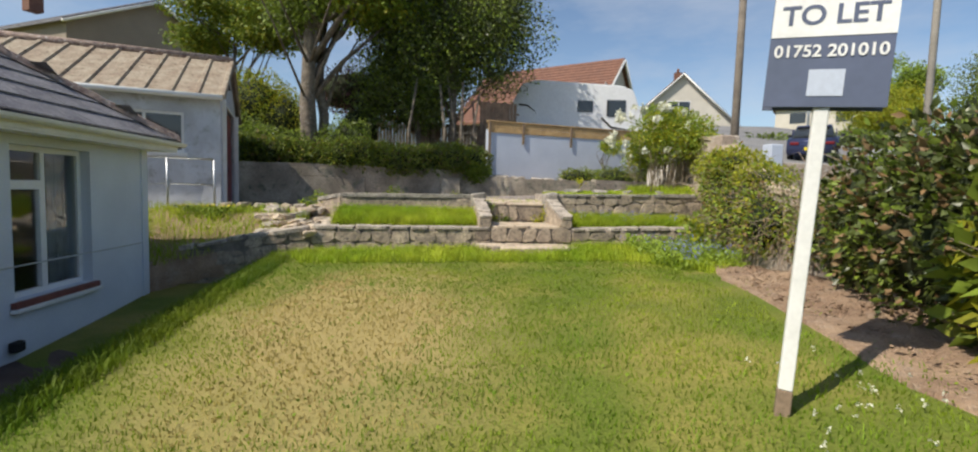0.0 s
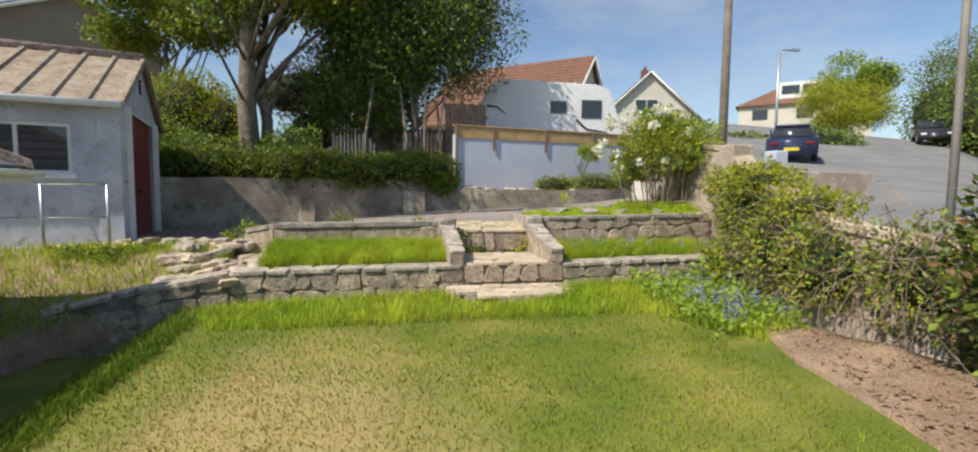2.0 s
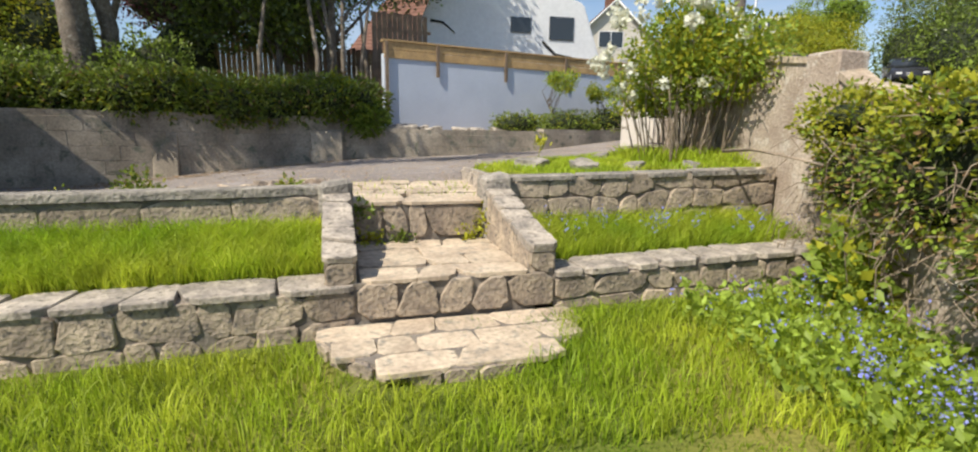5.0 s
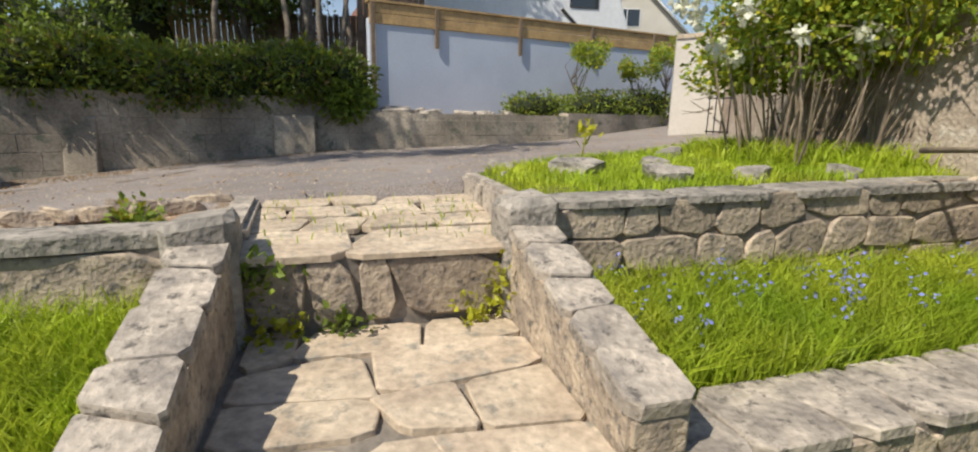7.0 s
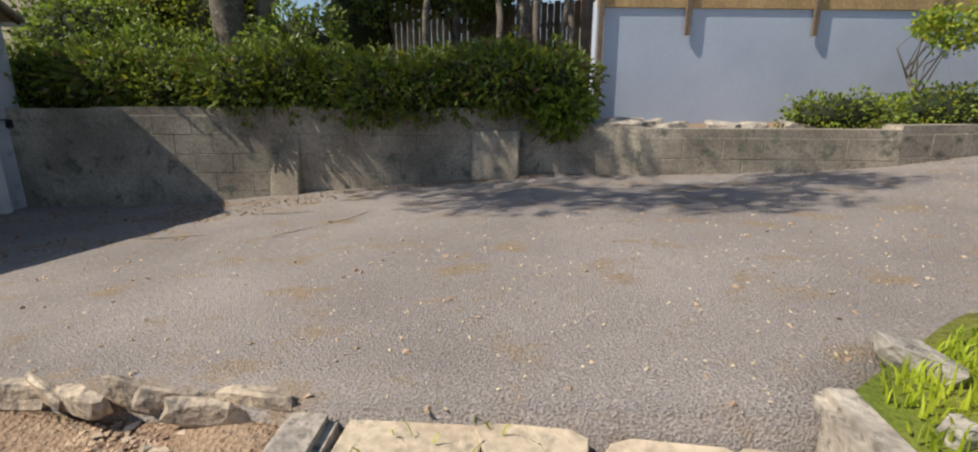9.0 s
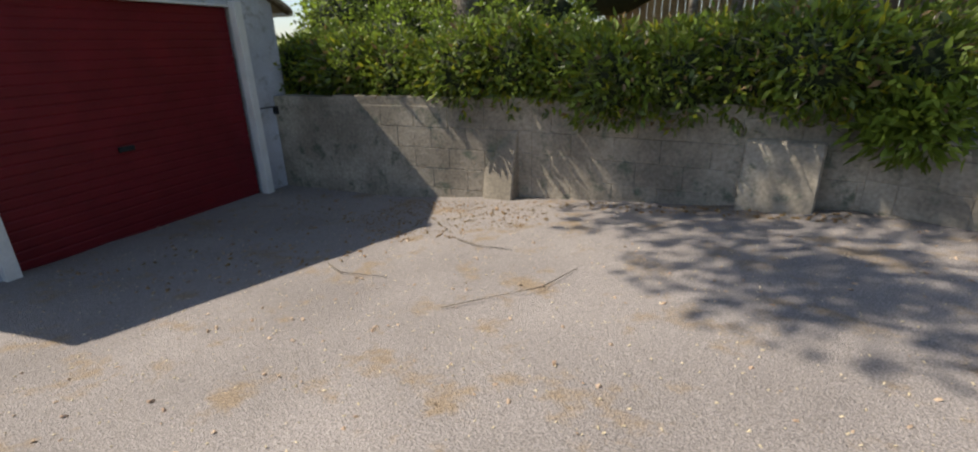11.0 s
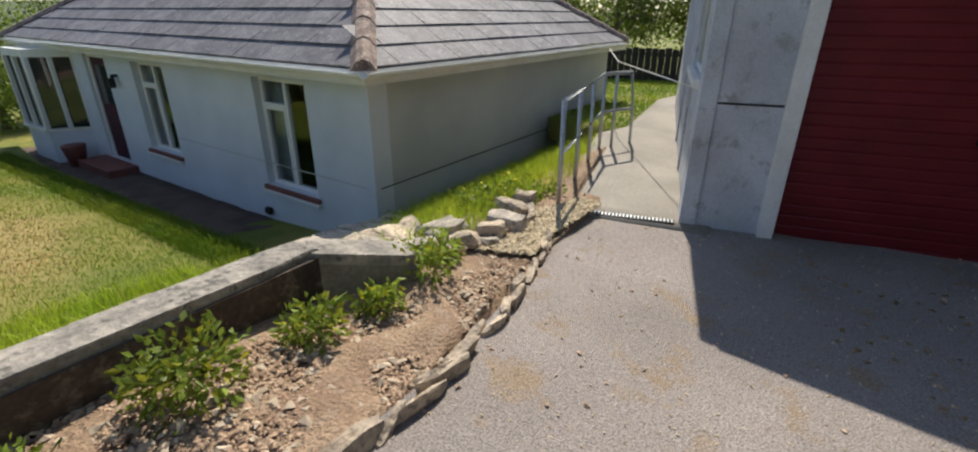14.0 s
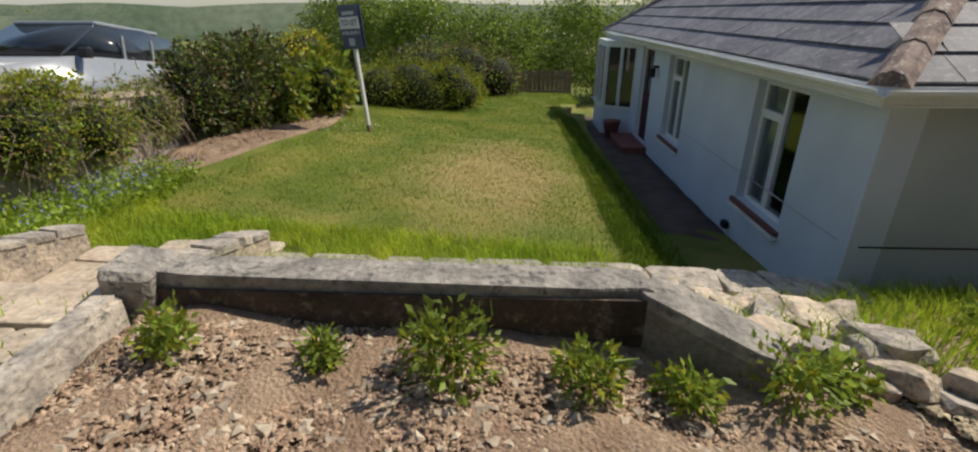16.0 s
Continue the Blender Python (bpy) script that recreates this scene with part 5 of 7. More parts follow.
# ---- shrubs, hedges, trees ----
def bush(name, label, cat, blobs, n, size, materials, seed, core=True, twigs=0, leaf_len=1.6, shell=0.4, twig_mat=None, groupname="", k=0.72):
    b0 = blobs[0]
    t = thing(name, label, cat, (b0[0], b0[1], b0[2] - b0[5]), group=groupname)
    inv = Vector((b0[0], b0[1], b0[2] - b0[5]))
    loc = [(b[0] - inv.x, b[1] - inv.y, b[2] - inv.z, *b[3:]) for b in blobs]
    # Added dark lumps behind the leaves paint the bush's inner shade.
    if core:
        tagged(lump_core("shade_core", loc, M_core, t, k), kind="stuff")
    for i, (m, share) in enumerate(materials):
        pts, d = blob_points(loc, int(n * share), seed + i, shell)
        ok = pts[:, 2] > -0.02
        leaves("foliage", pts[ok], size, m, t, "", "", leaf_len, 0.1, seed + 7 * i, d[ok])
    if twigs:
        r = random.Random(seed)
        bm = bmesh.new()
        for _ in range(twigs):
            b = r.choice(loc)
            a = r.uniform(0, 6.28)
            p = Vector((b[0] + b[3] * 0.5 * math.cos(a), b[1] + b[4] * 0.5 * math.sin(a), b[2] + r.uniform(-1, 0.4) * b[5]))
            o = Vector((math.cos(a) * b[3], math.sin(a) * b[4], r.uniform(-0.3, 0.8) * b[5]))
            q = p + o * r.uniform(0.4, 0.75)
            mid = p.lerp(q, 0.5) + Vector((r.uniform(-1, 1), r.uniform(-1, 1), r.uniform(-1, 1))) * 0.06
            tube_into(bm, [p, mid, q], [0.007, 0.005, 0.002], 3)
        part("twig_tangle", bm, twig_mat or M_twig, t, kind="stuff")
    return t


# hedge along the road side of the garden
bush("garden_hedge", "dense dark glossy evergreen hedge over the earth bank", "hedge",
     [(3.5, 3.0, 1.05, 0.7, 0.85, 0.85), (3.45, 2.2, 1.05, 0.8, 0.8, 0.88), (3.6, 1.5, 0.95, 0.75, 0.7, 0.85), (3.6, 3.8, 1.1, 0.5, 0.5, 0.75), (3.5, 2.7, 1.35, 0.6, 0.9, 0.5)],
     26000, 0.045, ((M_leaf_d, 0.6), (M_leaf_m, 0.22), (M_leaf_b, 0.18)), 60, twigs=120)
bush("laurel_bush", "laurel bush with large yellow-green leaves", "shrub",
     [(2.6, 0.9, 0.8, 0.5, 0.6, 0.75), (2.95, 2.2, 0.85, 0.36, 0.4, 0.55), (3.1, 0.2, 0.75, 0.6, 0.6, 0.75)], 2300, 0.1, ((M_leaf_y, 0.45), (M_leaf_m, 0.55)), 64, twigs=20, k=0.6)
bush("privet_hedge", "half-dead privet hedge, green on top and bare twigs below", "hedge",
     [(3.95, 6.2, 1.1, 0.42, 0.5, 0.5), (4.3, 7.0, 1.42, 0.45, 0.5, 0.55), (3.8, 5.5, 1.0, 0.38, 0.5, 0.45), (3.85, 4.6, 1.0, 0.38, 0.6, 0.45), (4.6, 7.75, 1.35, 0.35, 0.4, 0.4)],
     17000, 0.03, ((M_leaf_m, 0.42), (M_leaf_y, 0.2), (M_leaf_d, 0.2), (M_leaf_b, 0.18)), 68, twigs=200, k=0.68)
bush("yellow_shrub", "yellow-leaved shrub at the wall end", "shrub", [(4.55, 7.9, 1.72, 0.35, 0.4, 0.28), (4.2, 6.9, 1.75, 0.35, 0.55, 0.22), (3.95, 5.9, 1.5, 0.3, 0.5, 0.2)], 5500, 0.03, ((M_leaf_y, 0.8), (M_leaf_m, 0.2)), 72, k=0.5)
r_ = random.Random(8)
dead = thing("dead_branches", "tangle of dry grey-brown stems hanging over the wall", "branches", (4.2, 6.5, 0.3))
bm = bmesh.new()
for _ in range(330):
    y = r_.uniform(-2.3, 1.7)
    x = -0.25 + (0.28 if y > -1.2 else 0.1) * y - (0.2 if y <= -1.2 else 0) + r_.uniform(-0.15, 0.1)
    p = Vector((x + 0.1, y, r_.uniform(0.4, 1.3)))
    q = p + Vector((r_.uniform(-0.35, 0.05), r_.uniform(-0.3, 0.3), r_.uniform(-0.75, 0.25)))
    q.z = max(q.z, 0.0)
    tube_into(bm, [p, p.lerp(q, 0.5) + Vector((r_.uniform(-0.12, 0.05), r_.uniform(-0.1, 0.1), 0.08)), q], [0.005, 0.004, 0.002], 3)
part("stem_tangle", bm, M_twig, dead, kind="stuff")
tube("bare_branch", [(4.35, 9.0, 1.45), (4.3, 8.6, 1.48), (4.15, 8.1, 1.45), (4.1, 7.7, 1.4)], [0.018, 0.015, 0.012, 0.006], M_twig, None, "pale bare branch sticking out of the wall", category="branch")

# rose bush
rose = bush("rose_bush", "tall straggly rose bush with white flowers on bare stems", "shrub",
            [(4.75, 10.2, 2.4, 0.85, 0.75, 0.55), (5.0, 9.6, 2.45, 0.5, 0.6, 0.45), (4.5, 10.6, 2.05, 0.45, 0.4, 0.5), (4.7, 10.1, 2.85, 0.5, 0.45, 0.32)],
            15000, 0.038, ((M_leaf_m, 0.6), (M_leaf_y, 0.4)), 80, core=False, twigs=90, shell=0.9)
bm = bmesh.new()
for _ in range(85):
    a = r_.uniform(0, 6.28)
    rr = r_.uniform(0, 0.6)
    p = Vector((rr * math.cos(a) * 1.0, rr * 0.7 * math.sin(a) - 0.1, -0.72))
    q = Vector((p.x * 1.5 + r_.uniform(-0.2, 0.2), p.y * 1.4 + r_.uniform(-0.2, 0.2), r_.uniform(-0.1, 0.7)))
    tube_into(bm, [p, p.lerp(q, 0.5) + Vector((r_.uniform(-0.08, 0.08), r_.uniform(-0.08, 0.08), 0)), q], [0.011, 0.009, 0.004], 4)
part("bare_stem", bm, M_twig, rose, kind="stuff")
rg = np.random.default_rng(9)
for i in range(48):
    d = rg.normal(size=3)
    d /= np.linalg.norm(d)
    d[1] = -abs(d[1])
    d[0] -= 0.35
    d[2] = d[2] * 0.8 + 0.1
    c = np.array([0.05, 0.0, 0.62]) + d * np.array([1.05, 0.85, 0.72])
    leaves("flower", c + rg.normal(0, 0.028, (34, 3)), 0.055, M_petal, rose, "white double rose" if i == 0 else "", "", 1.0, 0, 100 + i)
und = scatter([(4.0, 10.0), (5.0, 9.3), (5.2, 10.7), (4.3, 11.0)], 2600, 84, lambda x, y: 1.24)
blades("undergrowth", und, 0.22, 0.008, M_blade_tall, 0.8, 85, "dark green leaves below the rose bush")

# hydrangea-like plant at the wall foot
bush("leafy_plant", "leafy green shrub at the foot of the wall", "shrub", [(4.05, 7.35, 0.62, 0.28, 0.25, 0.32), (4.3, 7.6, 0.75, 0.2, 0.2, 0.3)], 620, 0.07, ((M_leaf_m, 0.7), (M_leaf_y, 0.3)), 88, core=False, twigs=14, shell=0.9, leaf_len=1.3)

# overhanging hedge on the retaining wall
hb = []
for k in range(13):
    x = -5.6 + k * 0.56
    hb.append((x, 14.95 + 0.11 * (x + 5) + 0.1 * math.sin(k * 2.1), 2.1 + 0.08 * math.sin(k * 1.3), 0.55, 0.5, 0.48))
bush("overhanging_hedge", "dark unclipped evergreen hedge hanging over the retaining wall", "hedge", hb, 44000, 0.042,
     ((M_leaf_d, 0.28), (M_leaf_m, 0.58), (M_leaf_y, 0.10), (M_leaf_b, 0.04)), 92, twigs=220, leaf_len=2.4, shell=0.5)
bush("fern_clump", "bright green fern on the wall end", "fern", [(1.25, 15.35, 1.78, 0.38, 0.3, 0.3)], 1400, 0.05, ((M_leaf_m, 1.0),), 94, core=False, twigs=12, leaf_len=2.6, shell=0.95)
bush("low_shrubs", "mixed low shrubs on the bank below the white wall", "shrub", [(4.6, 15.75, 1.75, 0.7, 0.35, 0.28), (5.9, 15.95, 1.8, 0.8, 0.35, 0.32), (7.2, 16.3, 1.85, 0.8, 0.35, 0.35)], 7000, 0.035, ((M_leaf_m, 0.55), (M_leaf_d, 0.25), (M_leaf_y, 0.2)), 96)


def tree(name, label, base, height, r0, limbs, blobs, n, size, materials, seed, bark=None):
    t = thing(name, label, "tree", base)
    r = random.Random(seed)
    bm = bmesh.new()
    top = Vector((r.uniform(-0.3, 0.3), r.uniform(-0.3, 0.3), height))
    tr = [Vector((0, 0, -0.3)), Vector((0.02, 0, 0.15))] + [Vector((0, 0, 0)).lerp(top, k / 6) + Vector((r.uniform(-1, 1), r.uniform(-1, 1), 0)) * r0 * 0.5 for k in range(1, 7)]
    tube_into(bm, tr, [r0 * 1.5, r0 * 1.15] + [r0 * (1 - 0.1 * k) for k in range(1, 7)], 9)
    for _ in range(limbs):
        b = r.choice(blobs)
        s = tr[r.randint(3, 7)]
        q = Vector(b[:3])
        q += Vector((r.uniform(-b[3], b[3]), r.uniform(-b[4], b[4]), r.uniform(-b[5], b[5]))) * 0.6
        m1 = s.lerp(q, 0.4) + Vector((r.uniform(-0.2, 0.2), r.uniform(-0.2, 0.2), 0.15))
        far_limb = abs(b[1]) > 3.5
        tube_into(bm, [s, m1, q], [0.05, 0.025, 0.01] if far_limb else [r0 * 0.38, r0 * 0.22, r0 * 0.06], 5)
    part("trunk", bm, bark or M_bark, t, smooth=True)
    pts = []
    for i, (m, share) in enumerate(materials):
        p, d = blob_points(blobs, int(n * share), seed + i, 0.8)
        leaves("crown", p, size, m, t, "", "", 1.5, 0.25, seed + 5 * i, d * 0.3)
    return t


def crown(cx, cy, cz, rx_, ry_, rz_, k, seed):
    r = random.Random(seed)
    out = []
    for _ in range(k):
        a, b = r.uniform(0, 6.28), r.uniform(-0.8, 0.9)
        c = math.sqrt(1 - b * b)
        s = r.uniform(0.38, 0.55)
        out.append((cx + rx_ * c * math.cos(a) * 0.68, cy + ry_ * c * math.sin(a) * 0.68, cz + rz_ * b * 0.68, rx_ * s, ry_ * s, rz_ * s * 0.85))
    return out


tree("tall_tree", "tall tree with a pale smooth forked trunk", (-4.2, 16.9, 1.5), 7.0, 0.31, 26,
     crown(1.7, 1.0, 6.7, 3.2, 2.3, 2.2, 20, 1) + [(-1.3, -4.6, 6.6, 1.2, 1.0, 0.5), (-0.2, -5.9, 6.8, 1.2, 0.9, 0.5), (1.45, -6.1, 6.9, 1.1, 0.8, 0.45), (0.45, -4.0, 6.7, 1.0, 1.0, 0.5), (2.65, -5.2, 7.0, 0.8, 0.7, 0.4)],
     46000, 0.095, ((M_leaf_m, 0.68), (M_leaf_y, 0.27), (M_leaf_d, 0.05)), 110)
tree("twin_trunk_tree", "slim second trunk beside the tall tree", (-3.75, 17.1, 1.5), 6.0, 0.2, 10, crown(0.2, 0.2, 5.6, 2.0, 1.6, 1.8, 10, 2), 9000, 0.09, ((M_leaf_m, 0.7), (M_leaf_d, 0.3)), 112)
tree("dark_holm_tree", "dark bushy evergreen tree beside the caravan", (0.6, 17.7, 1.6), 5.5, 0.15, 30, crown(-0.2, 0.9, 5.2, 3.2, 2.0, 3.2, 30, 3), 70000, 0.075, ((M_leaf_d, 0.75), (M_leaf_m, 0.25)), 114)
tree("many_stemmed_tree", "group of thin bare stems with a dark crown", (-0.7, 17.9, 1.6), 3.6, 0.09, 18, crown(-0.3, 0.3, 3.2, 2.1, 1.2, 1.8, 16, 4), 24000, 0.07, ((M_leaf_d, 0.65), (M_leaf_m, 0.35)), 116)
for k, (x, y, h) in enumerate(((-0.9, 17.0, 3.4), (0.2, 16.9, 3.2), (0.5, 17.1, 3.6), (1.2, 17.0, 3.0), (0.9, 16.8, 3.3), (1.45, 17.3, 2.8))):
    tube("tree_stem", [(x, y, 1.5), (x + 0.1 * math.sin(k), y, 1.5 + h * 0.5), (x + 0.25 * math.cos(k * 2), y + 0.1, 1.5 + h)], [0.07, 0.05, 0.03], M_bark, None, "thin brown upright stem among the trees", category="tree")
tree("round_tree", "round-headed light green tree", (-8.6, 22.8, 1.8), 5.2, 0.16, 14, crown(0, 0, 6.0, 2.5, 2.2, 1.6, 18, 5), 26000, 0.1, ((M_leaf_m, 0.8), (M_leaf_y, 0.2)), 118)
bush("golden_bush", "golden-green garden shrub behind the hedge", "shrub", [(-6.3, 18.6, 4.0, 1.3, 1.0, 1.2), (-7.6, 18.8, 3.8, 1.2, 1.0, 1.1), (-5.3, 18.4, 3.4, 1.0, 0.8, 1.2)], 15000, 0.055, ((M_leaf_y, 0.7), (M_leaf_m, 0.3)), 120)
bush("purple_shrub", "purple-leaved shrub behind the trees", "shrub", [(-3.4, 20.2, 4.9, 1.4, 0.9, 1.0), (-2.2, 19.6, 4.6, 1.2, 0.8, 0.9), (-2.8, 19.0, 3.4, 1.0, 0.8, 0.9)], 6000, 0.06, ((M_leaf_r, 0.8), (M_leaf_d, 0.2)), 122)
bush("dark_shrubs", "dark undergrowth behind the hedge", "shrub", [(-4.2, 17.0, 2.2, 1.1, 0.7, 0.9), (-2.9, 16.8, 2.5, 0.9, 0.6, 0.9), (-0.9, 17.2, 2.1, 1.0, 0.6, 0.5), (-5.6, 16.8, 2.2, 1.0, 0.7, 1.0)], 24000, 0.05, ((M_leaf_d, 0.5), (M_leaf_m, 0.5)), 124)
bush("shade_tree_crown", "leafy crown overhanging the bank", "tree", [(-7.2, 17.3, 2.9, 1.3, 1.1, 1.0)], 6000, 0.06, ((M_leaf_m, 0.6), (M_leaf_d, 0.4)), 125)

# ---- timber fences ----
def fence(name, label, a, b, z, h, m, w=0.11, gap=0.01):
    A, B = Vector(a), Vector(b)
    L = (B - A).length
    ang = math.degrees(math.atan2(B.y - A.y, B.x - A.x))
    t = thing(name, label, "fence", (*a, z), ang)
    n = int(L / (w + gap))
    for k in range(n):
        hh = h + 0.02 * math.sin(k * 3.7)
        box("board", k * (w + gap), k * (w + gap) + w, 0, 0.02, 0, hh, m, t, bevel=0.003)
    for zz in (0.25 * h, 0.8 * h):
        box("rail", 0, L, 0.021, 0.06, zz, zz + 0.07, m, t)
    return t


fence("timber_fence", "old brown close-boarded timber fence", (-0.6, 18.9), (1.9, 18.3), 1.6, 2.0, M_wood_o)
fence("pale_fence", "sunlit pale timber fence panel", (-2.9, 19.0), (0.3, 19.0), 1.7, 2.2, M_wood)
fence("timber_gate", "tall timber gate between the trees and caravan", (1.5, 17.4), (2.9, 17.5), 2.2, 2.1, M_wood_o)


# ---- sale board ----
PX, PY = 1.48, 2.17
board = thing("letting_board", "leaning white post with a navy and white letting board", "sign", (PX, PY, lawn_z(PX, PY) - 0.02))
board.matrix_world = Matrix.Translation((PX, PY, lawn_z(PX, PY) - 0.02)) @ Euler((radians(-3.2), radians(2.9), radians(-33))).to_matrix().to_4x4()
box("post", -0.03, 0.03, -0.03, 0.03, 0.14, 1.99, M_white, board, "white square timber post")
box("post_foot", -0.032, 0.032, -0.032, 0.032, -0.05, 0.138, M_wood_o, board, "bare dirty foot of the post")
BW, BZ0, BZ1 = 0.238, 1.46, 2.15
box("panel", -BW, BW, -0.042, -0.034, BZ0, BZ1, M_navy, board, "navy board", bevel=0.001)
box("panel", -BW, BW, 0.034, 0.042, BZ0, BZ1, M_navy, board, bevel=0.001)
for y, s in ((-0.044, 1), (0.044, -1)):
    box("white_band", -BW, BW, y - 0.0008, y + 0.0008, BZ0 + 0.32, BZ0 + 0.505, M_white, board, "white band", bevel=0)

    def words(text, z, size, m, y=y, s=s):
        cu = bpy.data.curves.new("lettering", "FONT")
        cu.body = text
        cu.size = size
        cu.align_x, cu.align_y = "CENTER", "CENTER"
        cu.extrude = 0.0008
        cu.offset = size * 0.02
        tmp = new("lettering", cu)
        dg = bpy.context.evaluated_depsgraph_get()
        me = bpy.data.meshes.new_from_object(tmp.evaluated_get(dg))
        bpy.data.objects.remove(tmp)
        me.materials.clear()
        me.materials.append(m)
        ob = new("lettering", me)
        ob.parent = board
        ob.matrix_basis = pose(0, y - 0.002 * s, z, 90, 0, 0 if s > 0 else 180)
        return ob
    words("TO LET", BZ0 + 0.413, 0.123, M_navy)
    words("01752 201010", BZ0 + 0.252, 0.076, M_white)
    for bx in range(7):
        box("letter_bar", -0.15 + bx * 0.043, -0.12 + bx * 0.043, y - 0.001, y + 0.001, BZ0 + 0.54, BZ0 + 0.59, M_white, board, "plain pale bar", bevel=0)
    box("printed_panel", -0.07, 0.07, y - 0.001, y + 0.001, BZ0 + 0.05, BZ0 + 0.17, M_wallw, board, "pale square patch", bevel=0)

# ---- handrail ----
rail = thing("handrail", "galvanised tube handrail beside the concrete path", "railing", (-4.0, 9.48, 0.7))
RL = [(0, 0, 0), (-0.7, -0.17, 0), (-1.4, -0.34, 0), (-2.1, -0.5, 0)]
for x, y, z in RL:
    tube("post", [(x, y, -0.1), (x, y, 0.95)], 0.022, M_galv, rail)
tube("top_rail", [(0, 0, 0.95), (-2.1, -0.5, 0.95), (-2.5, -0.32, 0.95)], 0.022, M_galv, rail)
tube("mid_rail", [(0, 0, 0.5), (-2.1, -0.5, 0.5), (-2.6, -0.3, 0.5)], 0.018, M_galv, rail)
tube("end_post", [(-2.5, -0.32, 0.95), (-2.62, -0.3, 0.5), (-2.66, -0.3, -0.05)], 0.02, M_galv, rail)
tube("end_post", [(-2.28, -0.42, 0.95), (-2.3, -0.42, -0.05)], 0.02, M_galv, rail)
drain = thing("channel_drain", "pale slotted channel drain across the path", "drain", (-3.99, 9.6, drive_z(-4.1, 10) + 0.016), 107)
box("channel", 0, 0.87, -0.045, 0.045, -0.02, 0.0, M_dark, drain, "dark channel")
for k in range(29):
    box("grate_bar", 0.005 + k * 0.03, 0.018 + k * 0.03, -0.032, 0.032, 0.001, 0.005, M_galv, drain, bevel=0)
# clothes line
tube("washing_line", [(-10.3, 7.3, 1.72), (-7.5, 8.6, 1.68), (-4.6, 10.5, 1.72)], 0.006, M_white, None, "thin white line from house to garage", category="cable")


# ---- loose stones and rocks ----
def rock(label, x, y, z, sx, sy, sz, rz, seed, m=M_cap, groupname="rocks edging the bed"):
    bm = bmesh.new()
    bmesh.ops.create_icosphere(bm, subdivisions=2, radius=1)
    off = Vector((seed * 3.7, seed * 1.3, 0))
    for v in bm.verts:
        c = v.co.copy()
        f = 1 + 0.5 * noise.noise(c * 0.9 + off)
        v.co = Vector((max(-0.75, min(0.75, c.x)) * sx, max(-0.7, min(0.7, c.y)) * sy, max(-0.6, min(0.6, c.z)) * sz)) * f * 1.3
    ob = part("rock", bm, m, None, label, category="rock", group=groupname)
    ob.matrix_world = pose(x, y, z, random.Random(seed).uniform(-12, 12), random.Random(seed + 1).uniform(-12, 12), rz)
    return ob


edge_pts = [(-3.3, 9.75), (-2.82, 9.92), (-2.4, 10.04), (-1.9, 10.15), (-1.4, 10.24), (-0.9, 10.26), (-0.4, 10.21), (0.1, 10.18), (0.5, 10.17)]
sd = 0
r5 = random.Random(5)
for (xa, ya), (xb, yb) in zip(edge_pts, edge_pts[1:]):
    for k in range(3):
        u = (k + 0.5) / 3
        sd += 1
        x, y = xa + (xb - xa) * u, ya + (yb - ya) * u
        rock("flat grey slate rock on edge along the bed", x, y + r5.uniform(-0.03, 0.03), drive_z(x, y) + 0.005, r5.uniform(0.09, 0.15), r5.uniform(0.016, 0.028), r5.uniform(0.045, 0.085), math.degrees(math.atan2(yb - ya, xb - xa)) + r5.uniform(-18, 18), sd, M_stone)
for k in range(15):
    u = k / 14
    x, y = -2.1 - 1.75 * u, 9.1 + 0.5 * math.sin(u * 2.2) - 0.02 * k
    sd += 1
    rock("chunky rock in the low dry-stone edging", x + r5.uniform(-0.04, 0.04), y + r5.uniform(-0.05, 0.05), 0.79 + 0.06 * (k % 2), r5.uniform(0.09, 0.15), r5.uniform(0.06, 0.09), r5.uniform(0.05, 0.08), r5.uniform(0, 180), sd, M_stone if k % 3 else M_cap)
for k in range(46):
    u, w = r5.random(), r5.random()
    x, y = -1.8 - 1.1 * u, 8.02 + 1.15 * w
    sd += 1
    z = max(0.0, min(0.76, 0.12 + 0.42 * (y - 7.5))) if x < -2.2 else 0.45 + 0.15 * (y - 8)
    rock("pale rubble stone on the bank at the wall end", x, y, z + 0.05, r5.uniform(0.11, 0.22), r5.uniform(0.09, 0.15), r5.uniform(0.04, 0.07), r5.uniform(0, 180), sd, (M_slab, M_stone, M_cap)[k % 3], "rubble on the bank")
for x, y, s in ((2.35, 10.47, 0.13), (2.75, 10.1, 0.22), (2.25, 10.15, 0.06), (4.0, 10.8, 0.2), (3.45, 10.15, 0.18), (3.15, 9.62, 0.17), (3.7, 9.5, 0.15), (4.3, 9.4, 0.13)):
    sd += 1
    rock("grey garden rock half sunk in the grass verge", x, y, 1.2 + 0.035 * (x - 2), s * 0.72, s * 0.55, s * 0.46, r5.uniform(0, 180), sd, M_lichcap, "rocks in the verge")
for x, y, s in ((1.6, 15.35, 0.2), (2.0, 15.3, 0.25), (2.6, 15.4, 0.18), (3.2, 15.6, 0.2), (3.7, 15.75, 0.16), (2.3, 15.6, 0.2), (3.5, 15.5, 0.2), (4.1, 15.7, 0.18)):
    sd += 1
    rock("rough rock on the bank below the white wall", x, y, 1.6, s, s * 0.7, s * 0.5, r5.uniform(0, 180), sd, M_cap, "rocks on the bank")
